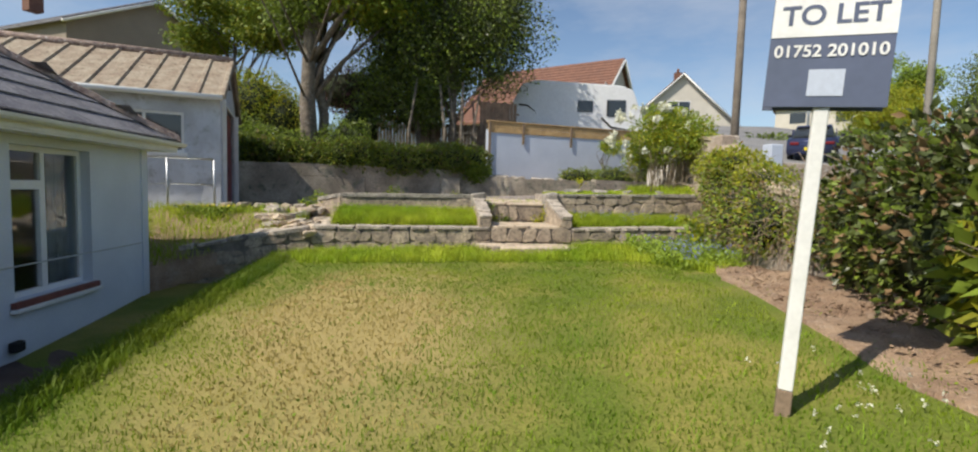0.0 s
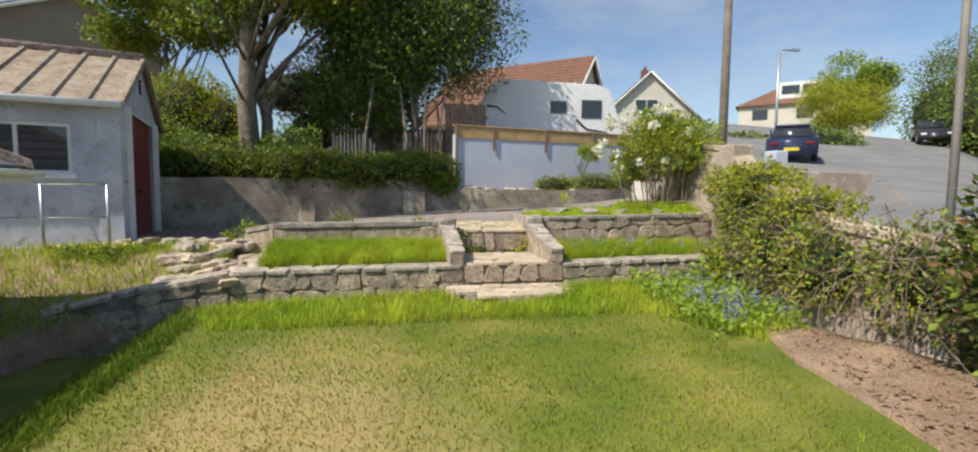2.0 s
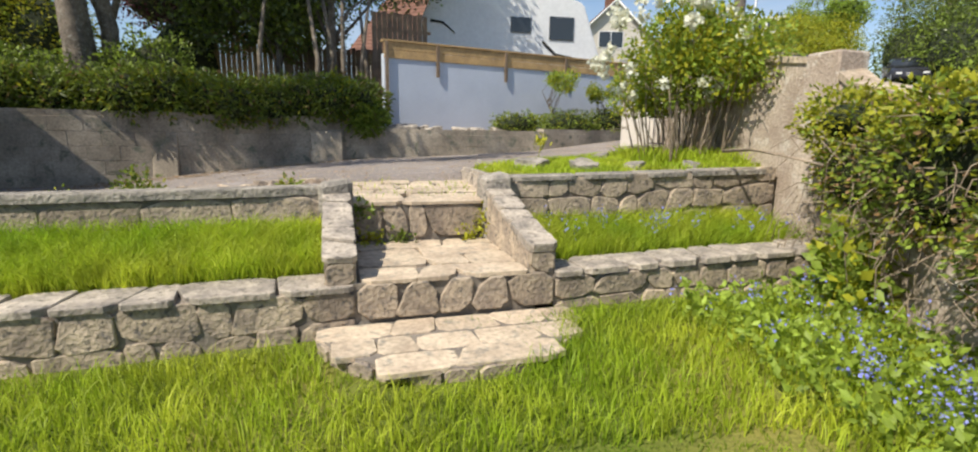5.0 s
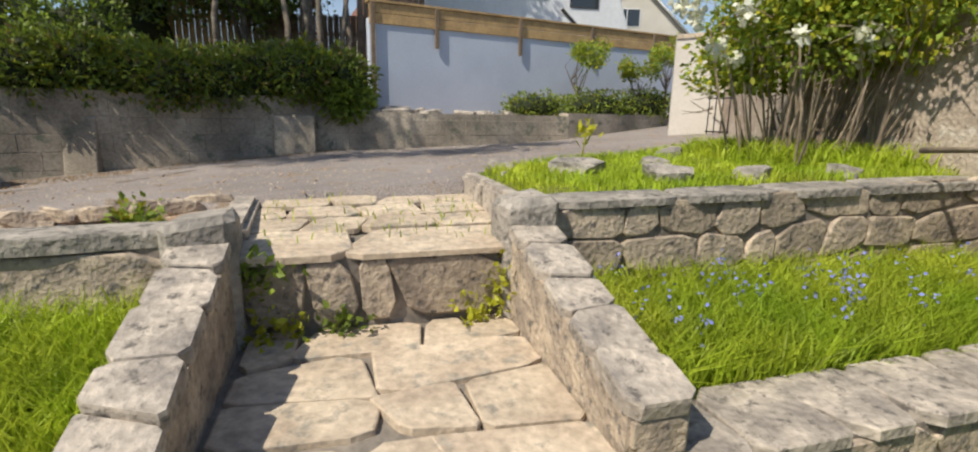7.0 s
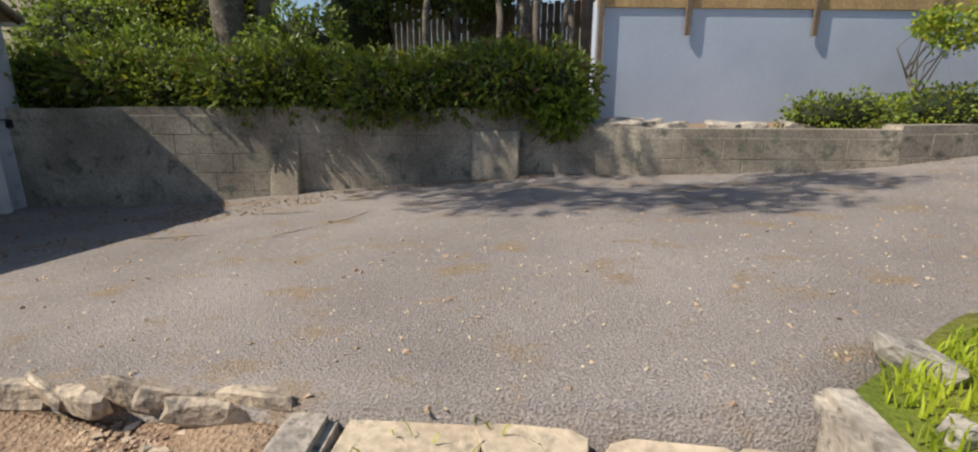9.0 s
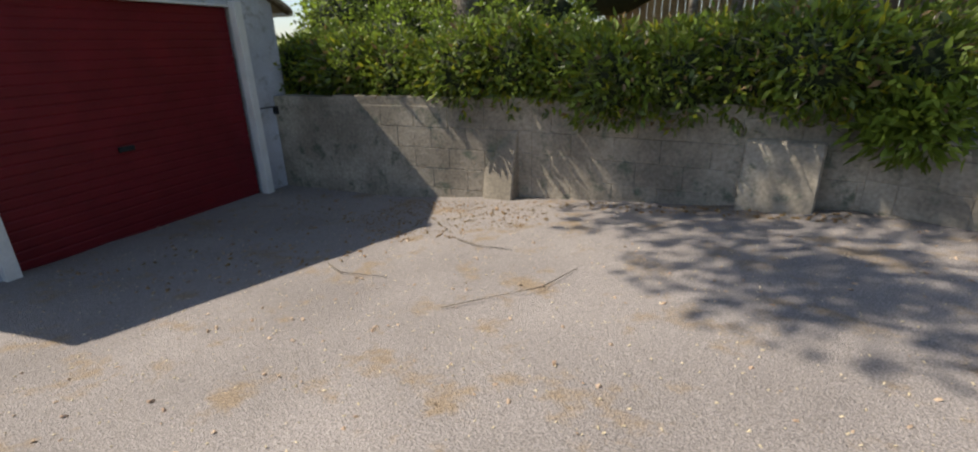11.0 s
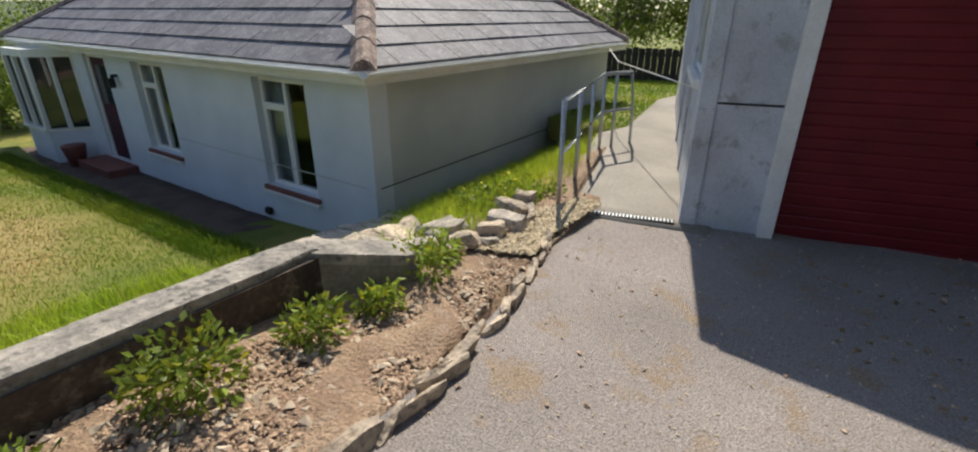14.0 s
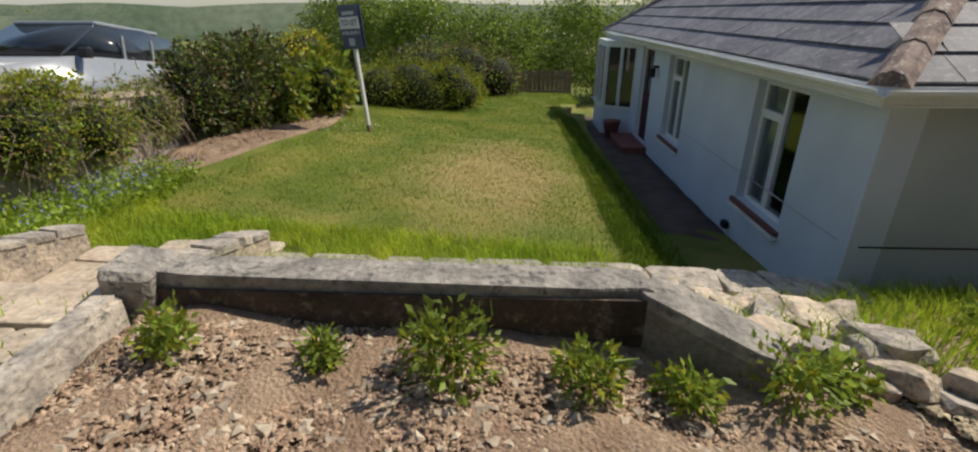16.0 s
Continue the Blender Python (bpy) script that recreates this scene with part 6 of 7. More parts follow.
for k in range(22):
    x = -2.82 + 0.03 * math.sin(k)
    y = 7.2 - k * 0.36
    sd += 1
    rock("flat stone edging the house path", x, y, -0.42, r5.uniform(0.06, 0.09), r5.uniform(0.12, 0.16), 0.05, r5.uniform(-8, 8), sd, M_cap, "path edging stones")


def chips(name, poly, n, size, hz, m, seed, label):
    p = scatter(poly, n, seed, hz)
    rg2 = np.random.default_rng(seed)
    vs, fs = [], []
    for i, c in enumerate(p):
        s = size * rg2.uniform(0.4, 1.3)
        M = Euler(rg2.uniform(-0.6, 0.6, 3) + np.array([0, 0, rg2.uniform(0, 6)])).to_matrix()
        o = Vector(c)
        q = [(-1, -0.6, 0), (1, -0.5, 0), (0.8, 0.6, 0), (-0.9, 0.5, 0), (0.1, 0, 0.55)]
        b = len(vs)
        vs += [o + M @ Vector((a * s, bb * s, cc * s)) for a, bb, cc in q]
        fs += [(b, b + 1, b + 4), (b + 1, b + 2, b + 4), (b + 2, b + 3, b + 4), (b + 3, b, b + 4)]
    return raw(name, vs, fs, m, None, label, kind="stuff")


bedz = lambda x, y: 0.83 + 0.06 * (x + 2) + 0.02 * math.sin(x * 5)
chips("wood_chips", BED, 9000, 0.015, bedz, M_chips, 60, "bark chips and stones on the bare bed")
chips("wood_chips", BED, 500, 0.03, bedz, M_slab, 61, "small pale stones on the bed")
chips("yellow_gravel", [(-2.9, 9.85), (-2.7, 9.4), (-3.5, 9.4), (-4.15, 9.65), (-4.1, 9.85), (-3.3, 9.8)], 2600, 0.022, lambda x, y: 0.80, M_gravel, 62, "pale yellow gravel")
chips("driveway_grit", DRIVE, 5500, 0.007, lambda x, y: drive_z(x, y) + 0.004, M_gravel, 63, "loose pale grit and dry leaves on the drive")
chips("driveway_litter", [(-4.3, 11.3), (-3.0, 11.5), (-1, 14.6), (-4.8, 14.4)], 420, 0.018, lambda x, y: drive_z(x, y) + 0.004, M_leaf_b, 64, "dry brown leaves by the garage")
chips("driveway_litter", [(-1.5, 14.7), (1.0, 15.0), (1.0, 15.3), (-1.5, 15.0)], 160, 0.02, lambda x, y: drive_z(x, y) + 0.004, M_leaf_b, 65, "dry brown leaves along the wall")
chips("earth_clods", [(2.4, 0.5), (2.5, 3.6), (3.0, 5.2), (3.4, 5.2), (3.4, 0.0)], 1500, 0.018, lambda x, y: lawn_z(x, y) + 0.03 + 0.08 * max(0, x - 2.7), M_soil, 66, "clods of dry earth")
chips("driveway_litter", DRIVE, 900, 0.014, lambda x, y: drive_z(x, y) + 0.004, M_chips, 67, "scattered pale leaf scraps on the drive")
chips("driveway_moss", [(-3.4, 13.6), (-2.2, 13.2), (-1.2, 14.2), (-1.6, 14.9), (-3.2, 14.5)], 900, 0.012, lambda x, y: drive_z(x, y) + 0.003, M_leaf_b, 68, "rusty dry moss and needles on the drive")
for k, pts in enumerate((((-2.3, 12.6, 0), (-2.0, 12.5, 0), (-1.6, 12.6, 0)), ((-1.7, 13.5, 0), (-1.4, 13.4, 0), (-1.1, 13.45, 0)), ((-0.9, 12.4, 0), (-0.5, 12.9, 0), (-0.45, 13.3, 0)))):
    tube("fallen_twig", [(x, y, drive_z(x, y) + 0.012 + 0.01 * (i == 1)) for i, (x, y, z) in enumerate(pts)], [0.005, 0.004, 0.002], M_bark, None, "fallen twig lying on the driveway", category="twig", group="twigs on the drive", sides=5)

# bed plants
for k, (x, y, s) in enumerate(((0.3, 9.46, 0.14), (-0.32, 9.43, 0.11), (-0.85, 9.5, 0.23), (-1.41, 9.48, 0.16), (-1.79, 9.52, 0.12), (-2.2, 9.48, 0.2), (-2.45, 9.42, 0.12))):
    bush("bed_plant", "small glossy green shrub in the bare bed" if s > 0.16 else "low sprawling green plant in the bare bed", "plant", [(x, y + 0.06, bedz(x, y) + s * 0.7, s * 0.8, s * 0.75, s * 0.85), (x + s * 0.5, y - s * 0.3, bedz(x, y) + s * 0.45, s * 0.5, s * 0.5, s * 0.55)], int(9000 * s * s + 160), 0.026, ((M_leaf_m, 0.75), (M_leaf_y, 0.25)), 200 + k, core=False, twigs=16, shell=0.95, groupname="plants in the bed", leaf_len=1.7, twig_mat=M_leaf_m)
fl = scatter([(-4.4, 8.9), (-3.6, 8.6), (-3.3, 9.3), (-4.3, 9.4)], 1400, 70, lambda x, y: 0.66)
leaves("bank_plants", fl + np.random.default_rng(1).uniform(0, 0.16, (1400, 1)) * np.array([[0, 0, 1]]), 0.045, M_leaf_m, None, "low leafy plants at the path edge", "stuff", 1.2, 0, 71, up=0.5)
leaves("bank_flowers", fl[:60] + np.array([[0, 0, 0.2]]), 0.03, M_yel, None, "small yellow flowers", "stuff", 1.0, 0, 72)
for k, (x, y, z) in enumerate(((0.95, 8.96, 0.72), (1.2, 9.0, 0.72), (1.8, 9.0, 0.72), (0.87, 9.02, 0.95), (1.9, 9.02, 0.85))):
    pts = np.array([(x, y, z)]) + np.random.default_rng(k).normal(0, 1, (90, 3)) * np.array([0.06, 0.03, 0.05])
    leaves("step_weeds", pts, 0.03, M_leaf_m if k % 2 else M_leaf_y, None, "weeds growing in the step joints", "stuff", 1.5, 0, 75 + k, up=0.4)
jw = scatter([(0.85, 9.15), (1.95, 9.15), (1.95, 10.2), (0.78, 10.2)], 130, 79, lambda x, y: 1.03 + 0.05 * (y - 9.1))
blades("joint_weeds", jw, 0.05, 0.004, M_blade_tall, 0.9, 80, "grass tufts in the paving joints")


# ---- caravan ----
van = thing("caravan", "white touring caravan with dark windows behind the wall", "caravan", (2.95, 19.4, 2.85), -5)
prof = [(0.0, 0.2), (0.05, 1.9), (0.35, 2.55), (0.9, 2.72), (4.3, 2.62), (4.75, 2.45), (5.3, 1.0), (5.35, 0.2)]
bm = bmesh.new()
f0 = [bm.verts.new((x, 0, z)) for x, z in prof]
f1 = [bm.verts.new((x, 2.1, z)) for x, z in prof]
bm.faces.new(f0)
bm.faces.new(f1[::-1])
for i in range(len(prof)):
    bm.faces.new((f0[i], f0[(i + 1) % 8], f1[(i + 1) % 8], f1[i]))
bmesh.ops.bevel(bm, geom=bm.edges[:], offset=0.05, segments=2, affect="EDGES")
part("body", bm, M_van, van, smooth=False)
for x0, x1, z0, z1 in ((2.55, 3.15, 1.55, 1.98), (3.7, 4.45, 1.4, 2.05)):
    box("window", x0, x1, -0.03, 0.0, z0, z1, M_glass, van, "dark tinted window", bevel=0.012)
for pts in ([(0.25, -0.012, 1.75), (0.6, -0.012, 1.72), (0.95, -0.012, 1.45)], [(3.5, -0.012, 1.35), (3.9, -0.012, 1.0), (4.7, -0.012, 0.9)]):
    tube("stripe", pts, [0.05, 0.04, 0.01], M_dark, van, "dark decal", sides=4)
box("skirt", 0.1, 5.2, 0.02, 2.05, 0.0, 0.2, M_wallw, van)
tube("wheel", [(2.7, 0.0, 0.05), (2.7, 0.2, 0.05)], 0.33, M_tyre, van, sides=16)


# ---- houses ----
def gable_house(name, label, cat, at, rz, W, D, H, R, wallm, roofm, wins=(), chimney=None, ov=0.3, front_gable=True):
    """A house whose gable faces its front (-y); W along x."""
    h = thing(name, label, cat, at, rz)
    box("wall_body", 0, W, 0, D, -3, H, wallm, h, bevel=0)
    t = 0.12
    raw("gable_wall", [(0, 0, H), (W, 0, H), (W / 2, 0, R), (0, 0.2, H), (W, 0.2, H), (W / 2, 0.2, R)], [(0, 1, 2), (5, 4, 3), (0, 2, 5, 3), (2, 1, 4, 5), (1, 0, 3, 4)], wallm, h)
    raw("gable_wall", [(0, D - 0.2, H), (W, D - 0.2, H), (W / 2, D - 0.2, R), (0, D, H), (W, D, H), (W / 2, D, R)], [(0, 1, 2), (5, 4, 3), (0, 2, 5, 3), (2, 1, 4, 5), (1, 0, 3, 4)], wallm, h)
    s = (R - H) / (W / 2)
    for sgn in (-1, 1):
        x0 = W / 2 + sgn * (W / 2 + ov)
        z0 = H - ov * s
        vs = [(W / 2, -ov, R), (x0, -ov, z0), (x0, D + ov, z0), (W / 2, D + ov, R)]
        vs += [(x, y, z + t) for x, y, z in vs]
        raw("roof", vs, [(0, 1, 2, 3), (7, 6, 5, 4), (0, 4, 5, 1), (1, 5, 6, 2), (2, 6, 7, 3), (3, 7, 4, 0)], roofm, h)
        n = int(math.hypot(W / 2 + ov, R - z0) / 0.3)
        for k in range(1, n):
            u = k / n
            x, z = W / 2 + (x0 - W / 2) * u, R + (z0 - R) * u + t
            box("tile_course", x - 0.02, x + 0.02, -ov, D + ov, z - 0.01, z + 0.025, roofm, h, bevel=0)
        L = math.hypot(x0 - W / 2, R - z0)
        tube("bargeboard", [(W / 2, -ov - 0.02, R - 0.02), (x0, -ov - 0.02, z0 - 0.02)], 0.09, M_white, h, sides=4)
    for x0, x1, z0, z1 in wins:
        box("window_frame", x0, x1, -0.03, -0.003, z0, z1, M_upvc, h)
        box("pane", x0 + 0.06, (x0 + x1) / 2 - 0.03, -0.036, -0.031, z0 + 0.06, z1 - 0.06, M_glass, h, bevel=0)
        box("pane", (x0 + x1) / 2 + 0.03, x1 - 0.06, -0.036, -0.031, z0 + 0.06, z1 - 0.06, M_glass, h, bevel=0)
    if chimney:
        x, y, z = chimney
        box("chimney", x - 0.3, x + 0.3, y - 0.3, y + 0.3, R - 1, z, M_brown, h)
        tube("chimney_pot", [(x, y, z), (x, y, z + 0.35)], 0.12, M_brown, h)
    return h


gable_house("gable_house", "cream house with a brown tiled roof and white gable boards", "house", (8.4, 26.0, 3.0), 50, 7.6, 9, 2.5, 6.1, M_cream, M_brown, ((1.5, 2.9, 3.2, 4.4), (4.2, 4.6, 4.4, 4.8)))
gable_house("dormer_house", "house with a long dormer and brown tiled roof", "house", (17.0, 43.0, 4.2), -14, 9.5, 12, 3.2, 7.6, M_cream, M_brown, ((3.5, 5.5, 4.0, 5.3),), (5, 3, 8.4))
gable_house("far_house", "small far cream house beyond the dormer house", "house", (30, 62, 6), -20, 9, 10, 3.0, 6.4, M_cream, M_slate, ((3, 5, 1, 2.2),))
gable_house("neighbour_house", "neighbouring taupe-rendered house with a dark tiled gable roof", "house", (-16.2, 24.6, 4.0), 61, 8.0, 11, 4.2, 6.3, M_taupe, M_slate, (), (1.0, 4.5, 6.9))
db = thing("street_bungalow", "white bungalow with a brown hipped roof and flat-roofed dormer", "house", (41, 56, 9.2), -42)
box("wall_body", 0, 13, 0, 8, -7, 2.6, M_cream, db, bevel=0)
raw("roof", [(-0.4, -0.4, 2.6), (13.4, -0.4, 2.6), (13.4, 8.4, 2.6), (-0.4, 8.4, 2.6), (4, 4, 5.2), (9, 4, 5.2)], [(0, 1, 5, 4), (1, 2, 5), (2, 3, 4, 5), (3, 0, 4), (3, 2, 1, 0)], M_brown, db)
box("dormer", 4, 8.6, 1.0, 4, 3.2, 5.3, M_white, db)
box("pane", 4.4, 6.2, 0.96, 0.99, 3.9, 4.9, M_glass, db, bevel=0)
box("pane", 6.5, 8.2, 0.96, 0.99, 3.9, 4.9, M_glass, db, bevel=0)
for x in (1.5, 6, 10):
    box("pane", x, x + 1.6, -0.02, -0.003, 0.9, 2.1, M_glass, db, bevel=0)


# ---- cars ----
def car(name, label, at, rz, m, L=4.4, W=1.8, H=1.45, tilt=0.0, suv=False):
    """Nose towards +x of the car's own frame."""
    c = thing(name, label, "car", at)
    c.matrix_world = Matrix.Translation(at) @ Matrix.Rotation(radians(rz), 4, "Z") @ Matrix.Rotation(radians(tilt), 4, "Y")
    k = H / 1.45
    body = [(0.0, 0.45), (0.03, 0.8), (0.12, 0.98), (L * 0.27, 0.98), (L * 0.68, 0.95), (L * 0.96, 0.78), (L, 0.6), (L, 0.32), (0.1, 0.3)]
    cab = [(0.12 if suv else 0.35, 0.93), (0.45 if suv else 0.85, 1.36), (L * 0.3, 1.45), (L * 0.52, 1.43), (L * 0.72, 0.94)]
    for nm, pr, ins, mm in (("body", body, 0.0, m), ("glazing", cab, 0.12, M_glass)):
        bm = bmesh.new()
        lo, hi4 = [], []
        for x, z in pr:
            iz = ins + (0.14 if (nm == "glazing" and z > 1.2) else 0)
            lo.append(bm.verts.new((x - L / 2, -W / 2 + iz, z * k)))
            hi4.append(bm.verts.new((x - L / 2, W / 2 - iz, z * k)))
        bm.faces.new(lo)
        bm.faces.new(hi4[::-1])
        n = len(pr)
        for i in range(n):
            bm.faces.new((lo[i], lo[(i + 1) % n], hi4[(i + 1) % n], hi4[i]))
        bmesh.ops.bevel(bm, geom=bm.edges[:], offset=0.06 if nm == "body" else 0.03, segments=3, affect="EDGES")
        part(nm, bm, mm, c, smooth=True)
    box("roof_panel", L * 0.2 - L / 2, L * 0.52 - L / 2, -W / 2 + 0.27, W / 2 - 0.27, 1.41 * k, 1.475 * k, m, c, bevel=0.025)
    for sy in (-1, 1):
        for fx in (0.2, 0.81):
            x = L * fx - L / 2
            w = tube("wheel", [(x, sy * (W / 2 - 0.2), 0.33), (x, sy * (W / 2 + 0.005), 0.33)], 0.33, M_tyre, c, sides=20)
            tube("rim", [(x, sy * (W / 2 - 0.02), 0.33), (x, sy * (W / 2 + 0.012), 0.33)], 0.2, M_galv, w, sides=14)
        x = L * 0.52 - L / 2
        for px in (0.3, 0.45):
            box("door_pillar", L * px - L / 2 - 0.03, L * px - L / 2 + 0.03, sy * (W / 2 - 0.11) - 0.02, sy * (W / 2 - 0.11) + 0.02, 0.9 * k, 1.3 * k, m, c)
        box("door_mirror", L * 0.66 - L / 2, L * 0.66 - L / 2 + 0.14, sy * (W / 2 + 0.12) - 0.1, sy * (W / 2 + 0.12) + 0.08, 0.92 * k, 1.06 * k, M_cark, c, bevel=0.03)
        box("tail_lamp", -L / 2 - 0.01, -L / 2 + 0.08, sy * (W / 2 - 0.28) - 0.16, sy * (W / 2 - 0.28) + 0.16, 0.72 * k, 0.84 * k, M_red, c, bevel=0.02)
        box("headlamp", L / 2 - 0.14, L / 2 - 0.02, sy * (W / 2 - 0.25) - 0.15, sy * (W / 2 - 0.25) + 0.15, 0.6 * k, 0.72 * k, M_white, c, bevel=0.02)
    box("number_plate", -L / 2 - 0.025, -L / 2 + 0.02, -0.26, 0.26, 0.5, 0.62, M_yel, c, "yellow number plate", bevel=0.004)
    return c


car("blue_car", "dark blue saloon car parked on the hill, seen from behind", (16.9, 20.6, road_z(16.9, 20.6) + 0.02), 48, M_carb, tilt=-8)
car("dark_car", "black hatchback parked across the road", (35.5, 29.3, 5.1), 225, M_cark, tilt=8)
car("red_car", "red car parked behind the black one", (41, 32.6, 5.7), 225, M_red, tilt=8)
car("silver_suv", "silver four-wheel-drive car with a black roof on the road", (6.5, 2.7, 0.42), 90, M_cars, L=4.8, W=1.95, H=1.68, tilt=-9, suv=True)

# ---- poles, lamp, cables ----
def pole(name, label, x, y, z, h, r, m, lamp=False):
    t = thing(name, label, "pole" if not lamp else "street lamp", (x, y, z))
    tube("shaft", [(0, 0, -1.5), (0, 0, h)], [r, r * 0.75], m, t)
    if lamp:
        tube("arm", [(0, 0, h), (0.3, 0, h + 0.15), (0.9, 0, h + 0.2)], 0.05, M_galv, t)
        box("lantern", 0.8, 1.5, -0.14, 0.14, h + 0.14, h + 0.28, M_galv, t)
    else:
        tube("collar", [(0, 0, h - 1.0), (0, 0, h - 0.6)], r * 1.9, M_cark, t)
    return t


pole("telegraph_pole", "tall dark wooden telegraph pole", 8.85, 14.1, 2.0, 6.2, 0.13, M_pole)
pole("second_pole", "pale slim pole beside the road", 8.6, 8.05, 1.2, 7.5, 0.065, M_conc)
pole("street_lamp", "tall grey street lamp on the hill", 25.7, 31.9, 5.0, 6.1, 0.1, M_galv, True)
tube("overhead_cable", [(8.85, 14.1, 8.1), (20, 13, 7.6), (40, 10, 9)], 0.012, M_cark, None, "thin dark overhead cable", category="cable")
tube("overhead_cable", [(8.85, 14.1, 8.0), (8.6, 8.05, 8.6)], 0.01, M_cark, None, "thin dark overhead cable", category="cable")

# ---- street side walls and greenery ----
rw = thing("road_wall", "low white-capped wall and pillars at the drive entrance", "wall", (7.4, 10.4, 1.5))
box("pillar", -0.15, 0.15, -0.15, 0.15, -0.8, 0.95, M_wallw, rw, "white gate pillar", bevel=0.02)
box("panel", 0.15, 2.2, -0.1, 0.1, -0.8, 0.55, M_dirtyw, rw, bevel=0.01)
tree("street_tree", "yellow-green small tree across the road", (39.0, 39.5, 6.2), 2.6, 0.14, 10, crown(0, 0, 3.2, 4.0, 3.0, 2.9, 22, 8), 26000, 0.11, ((M_leaf_y, 0.8), (M_leaf_m, 0.2)), 130)
tree("street_tree", "dark green round tree behind the yellow one", (43.5, 42.5, 8.5), 4.0, 0.18, 10, crown(0, 0, 4.4, 3.8, 3.0, 2.2, 12, 9), 9000, 0.14, ((M_leaf_m, 0.8), (M_leaf_d, 0.2)), 132)
tree("dark_conifer", "tall dark conifer beyond the road", (43.0, 32.5, 4.5), 7.5, 0.25, 14, crown(0, 0, 6.2, 3.6, 3.4, 4.2, 20, 10), 20000, 0.12, ((M_leaf_d, 0.8), (M_leaf_m, 0.2)), 134)
bush("street_hedge", "clipped green hedge across the road", "hedge", [(24.5, 13.0, 3.6, 2.6, 1.8, 1.4), (29, 17, 4.4, 2.8, 1.8, 1.5), (20.5, 9.4, 3.0, 2.0, 2.0, 1.3), (17.2, 5.5, 2.2, 1.6, 2.6, 1.5), (15.5, 2.5, 1.5, 1.6, 2.6, 1.5), (15, -1.5, 1.0, 1.6, 2.6, 1.5), (14.5, -6, 0.4, 1.6, 2.8, 1.5)], 22000, 0.11, ((M_leaf_m, 0.7), (M_leaf_y, 0.2), (M_leaf_d, 0.1)), 136)
bush("roadside_trees", "green bushy trees beyond the road", "tree", [(38, 27.5, 6.5, 3.2, 3.0, 3.2), (41, 33, 7.5, 2.6, 2.2, 2.6), (34, 22.5, 5.0, 2.6, 2.6, 2.6)], 14000, 0.13, ((M_leaf_m, 0.55), (M_leaf_d, 0.45)), 137)
bush("street_front_hedge", "low dark hedge in front of the street bungalow", "hedge", [(22, 30, 4.4, 2.5, 1.2, 1.0), (26, 28, 4.6, 2.5, 1.2, 1.0), (19, 31, 4.2, 2.0, 1.2, 0.9)], 7000, 0.12, ((M_leaf_d, 0.6), (M_leaf_m, 0.4)), 138)

# ---- south end of the garden ----
bush("round_hedge", "clipped rounded light green hedge at the end of the lawn", "hedge", [(1.3, -1.7, 0.35, 1.15, 0.85, 0.85), (0.45, -2.0, 0.35, 0.9, 0.8, 0.82), (2.1, -1.5, 0.35, 0.8, 0.8, 0.85)], 20000, 0.035, ((M_leaf_m, 0.2), (M_leaf_y, 0.8)), 140, k=0.78)
bush("far_shrub", "mixed shrubs beyond the garden fence", "shrub", [(0.3, -4.6, 0.6, 1.0, 0.8, 1.0), (-0.6, -5.2, 0.3, 0.9, 0.8, 0.9), (1.6, -4.6, 0.5, 1.2, 0.8, 0.9)], 7000, 0.05, ((M_leaf_m, 0.4), (M_leaf_r, 0.25), (M_leaf_b, 0.35)), 142)
bush("golden_bush", "bright yellow flowering shrub above the hedge", "shrub", [(3.6, -0.6, 1.5, 0.6, 0.6, 0.4), (3.3, 0.3, 0.9, 0.5, 0.5, 0.7)], 3500, 0.045, ((M_yel, 0.25), (M_leaf_y, 0.75)), 144)
lowall = fence("low_fence", "low weathered timber fence at the end of the garden", (-3.2, -6.6), (2.5, -6.3), -0.55, 0.95, M_wood_o, 0.14)
for k, (x, y, z, s, hh) in enumerate(((-1.5, -11, -1.0, 2.6, 2.0), (-5, -12, -1.3, 3.0, 2.4), (2.6, -12, -1.2, 2.8, 2.2), (-9, -14, -1.4, 3.2, 2.6), (6.2, -13, -1.0, 2.4, 2.2), (0.5, -20, -2.0, 4.0, 2.4), (-6, -24, -2.4, 4.5, 2.6), (8, -22, -1.8, 3.6, 2.4), (-14, -20, -2, 4.5, 3.0))):
    tree("garden_tree", "bushy green tree below the garden", (x, y, z), hh * 0.8, 0.14, 8, crown(0, 0, hh * 0.95, s, s * 0.8, hh * 1.05, 16, 20 + k), 15000, 0.085, ((M_leaf_m, 0.75), (M_leaf_d, 0.25)), 150 + k)
gable_house("valley_house", "grey-roofed house down the hill", "house", (7.0, -30, -3.0), 195, 9, 9, 2.6, 5.0, M_taupe, M_slate, ((3, 4.5, 0.8, 2),))
gable_house("valley_house", "dark-roofed house further down the valley", "house", (14.0, -42, -3.6), 170, 11, 9, 2.8, 5.4, M_cream, M_slate, ((3, 4.5, 0.8, 2),))
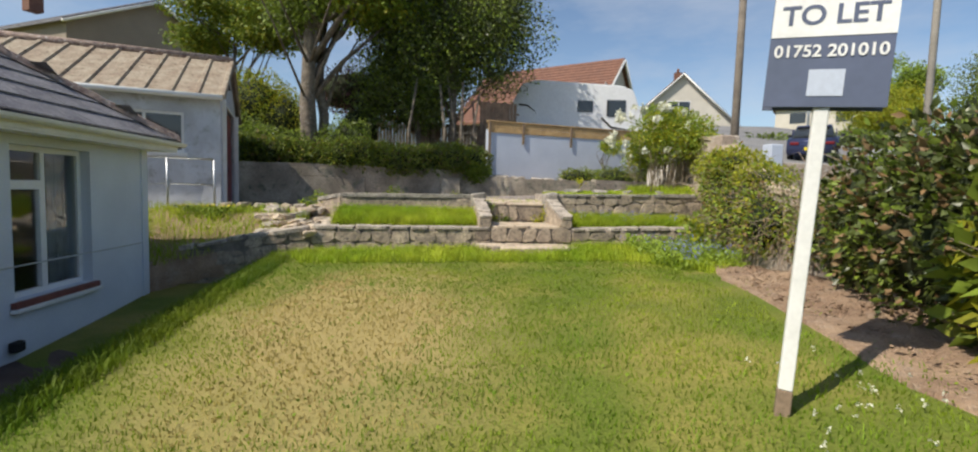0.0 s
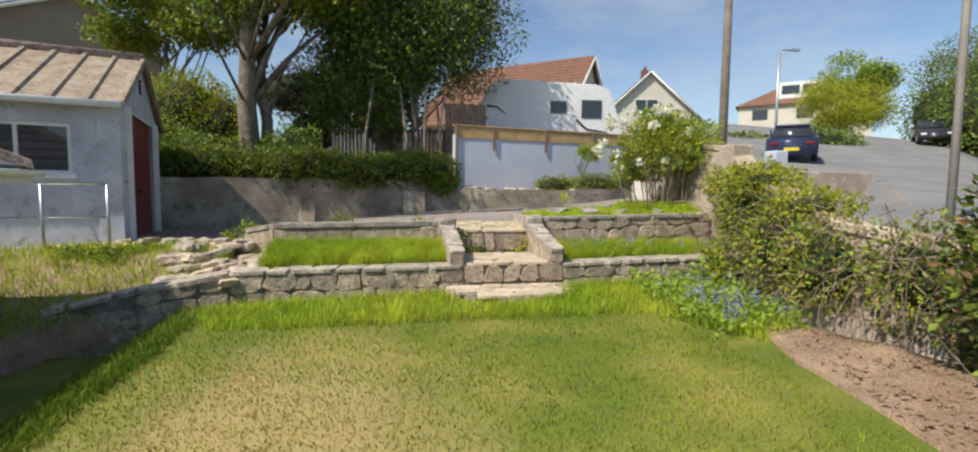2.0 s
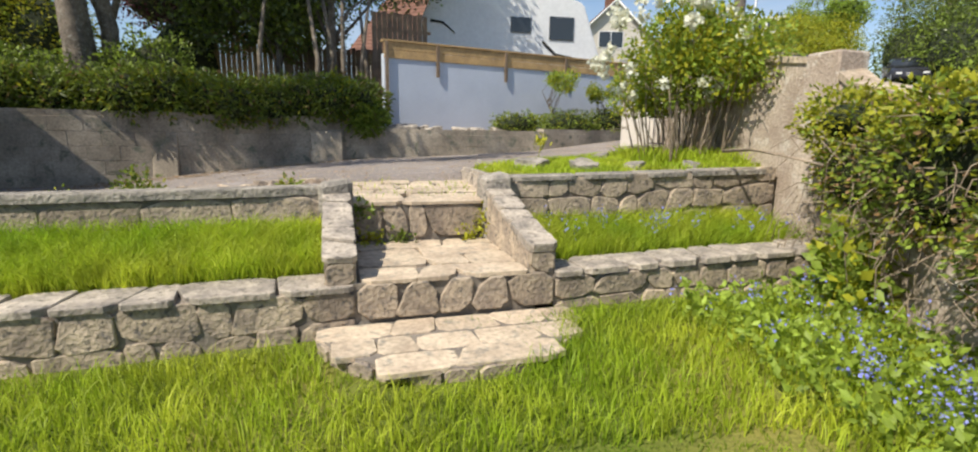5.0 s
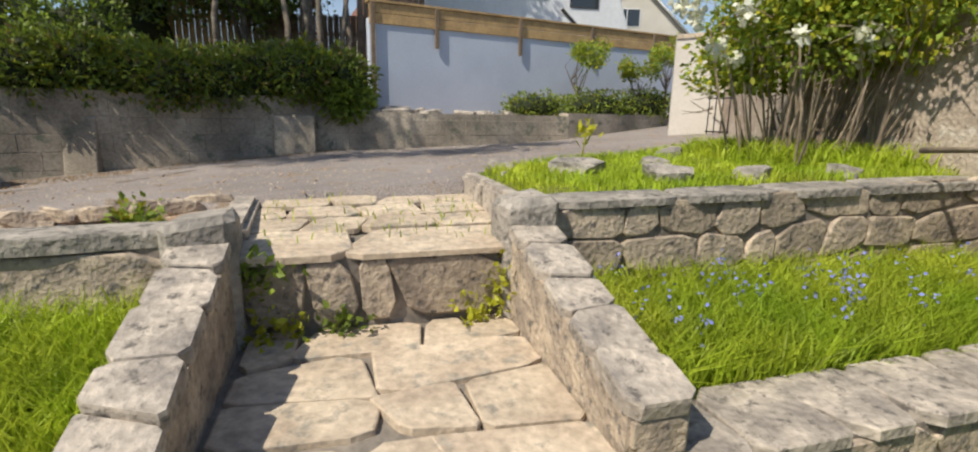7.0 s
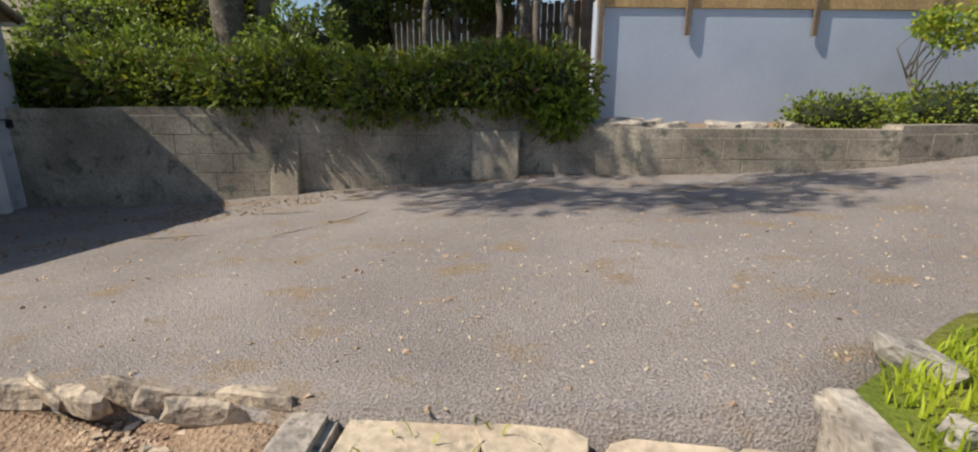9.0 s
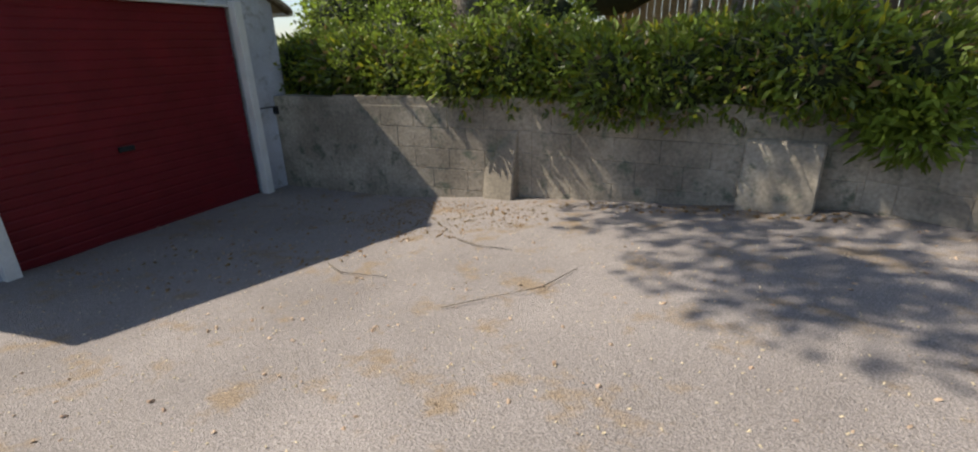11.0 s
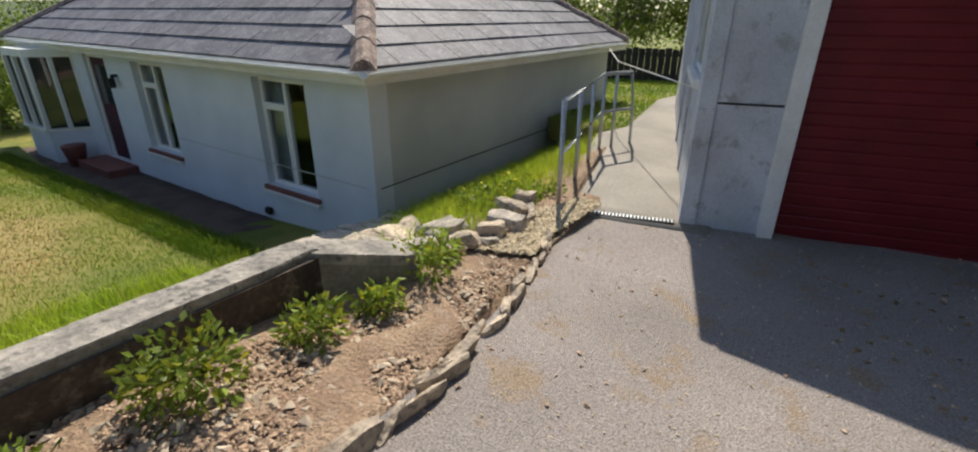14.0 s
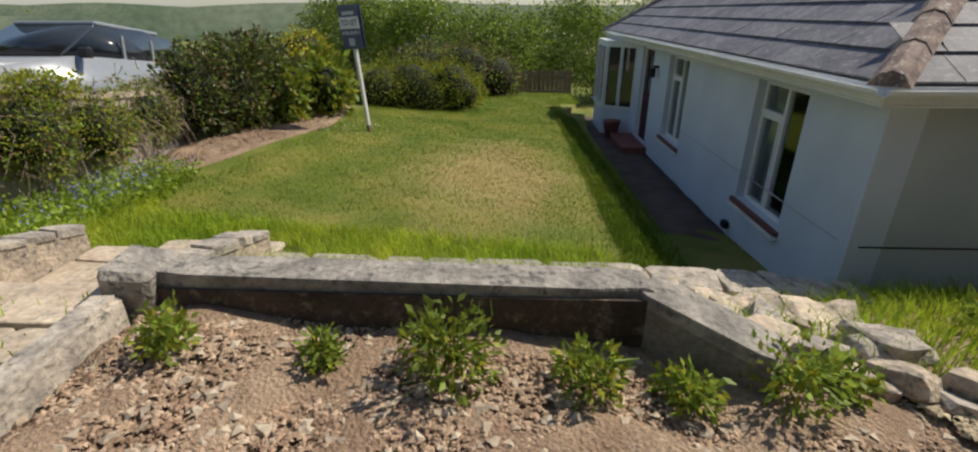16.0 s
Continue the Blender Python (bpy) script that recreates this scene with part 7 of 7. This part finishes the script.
# back garden behind the house and garage
fence("dark_fence", "tall dark stained boundary fence", (-13.6, 4.2), (-14.2, 8.2), 0.55, 0.95, M_dark, 0.16)
fence("brown_fence", "brown panel fence at the end of the side lawn", (-14.2, 8.2), (-15.2, 11.6), 0.55, 0.85, M_wood, 0.16)
for k, (x, y, s) in enumerate(((-17.5, 4.5, 2.3), (-19, 8, 2.4), (-18.5, 11.5, 2.2), (-17, 1.5, 2.2), (-17, 15, 2.4))):
    tree("back_garden_tree", "leafy tree beyond the back fence", (x, y, 0.3), 2.6, 0.16, 8, crown(0, 0, 2.9, s, s, 2.4, 14, 40 + k), 12000, 0.085, ((M_leaf_m, 0.6), (M_leaf_d, 0.4)), 170 + k)

# far hills
for k, (y0, zt, m) in enumerate(((-260, 2.0, M_far), (-620, 12.0, M_far))):
    vs, fs = [], []
    n = 60
    for i in range(n + 1):
        x = -900 + 1800 * i / n
        z = zt + (10 + 8 * k) * noise.noise(Vector((x * 0.004, k * 3.1, 0)))
        vs += [(x, y0, -60), (x, y0 - 60, z), (x, y0 - 400, z - 8)]
    for i in range(n):
        fs += [(3 * i, 3 * i + 3, 3 * i + 4, 3 * i + 1), (3 * i + 1, 3 * i + 4, 3 * i + 5, 3 * i + 2)]
    raw("backdrop", vs, fs, m, None, "distant wooded hills across the valley", True, kind="structure")

for k, (x, y, h) in enumerate(((5.7, 15.95, 0.75), (6.9, 16.1, 0.6), (7.6, 16.2, 0.9))):
    tree("small_shrub_tree", "small bare-stemmed shrub against the white wall", (x, y, 1.55), h, 0.035, 9, crown(0, 0, h + 0.45, 0.42, 0.35, 0.4, 8, 60 + k), 1500, 0.04, ((M_leaf_m, 0.7), (M_leaf_y, 0.3)), 190 + k)
wd = thing("tall_weed", "tall yellow-green weed in the verge", "plant", (3.0, 10.55, 1.1))
tube("stalk", [(0, 0, 0), (0.03, 0, 0.25), (0.07, 0.02, 0.42)], [0.008, 0.006, 0.004], M_leaf_y, wd)
leaves("foliage", np.random.default_rng(5).normal(0, 1, (26, 3)) * np.array([0.06, 0.05, 0.05]) + np.array([0.07, 0, 0.4]), 0.05, M_leaf_y, wd, "", "", 1.8, 0, 195)
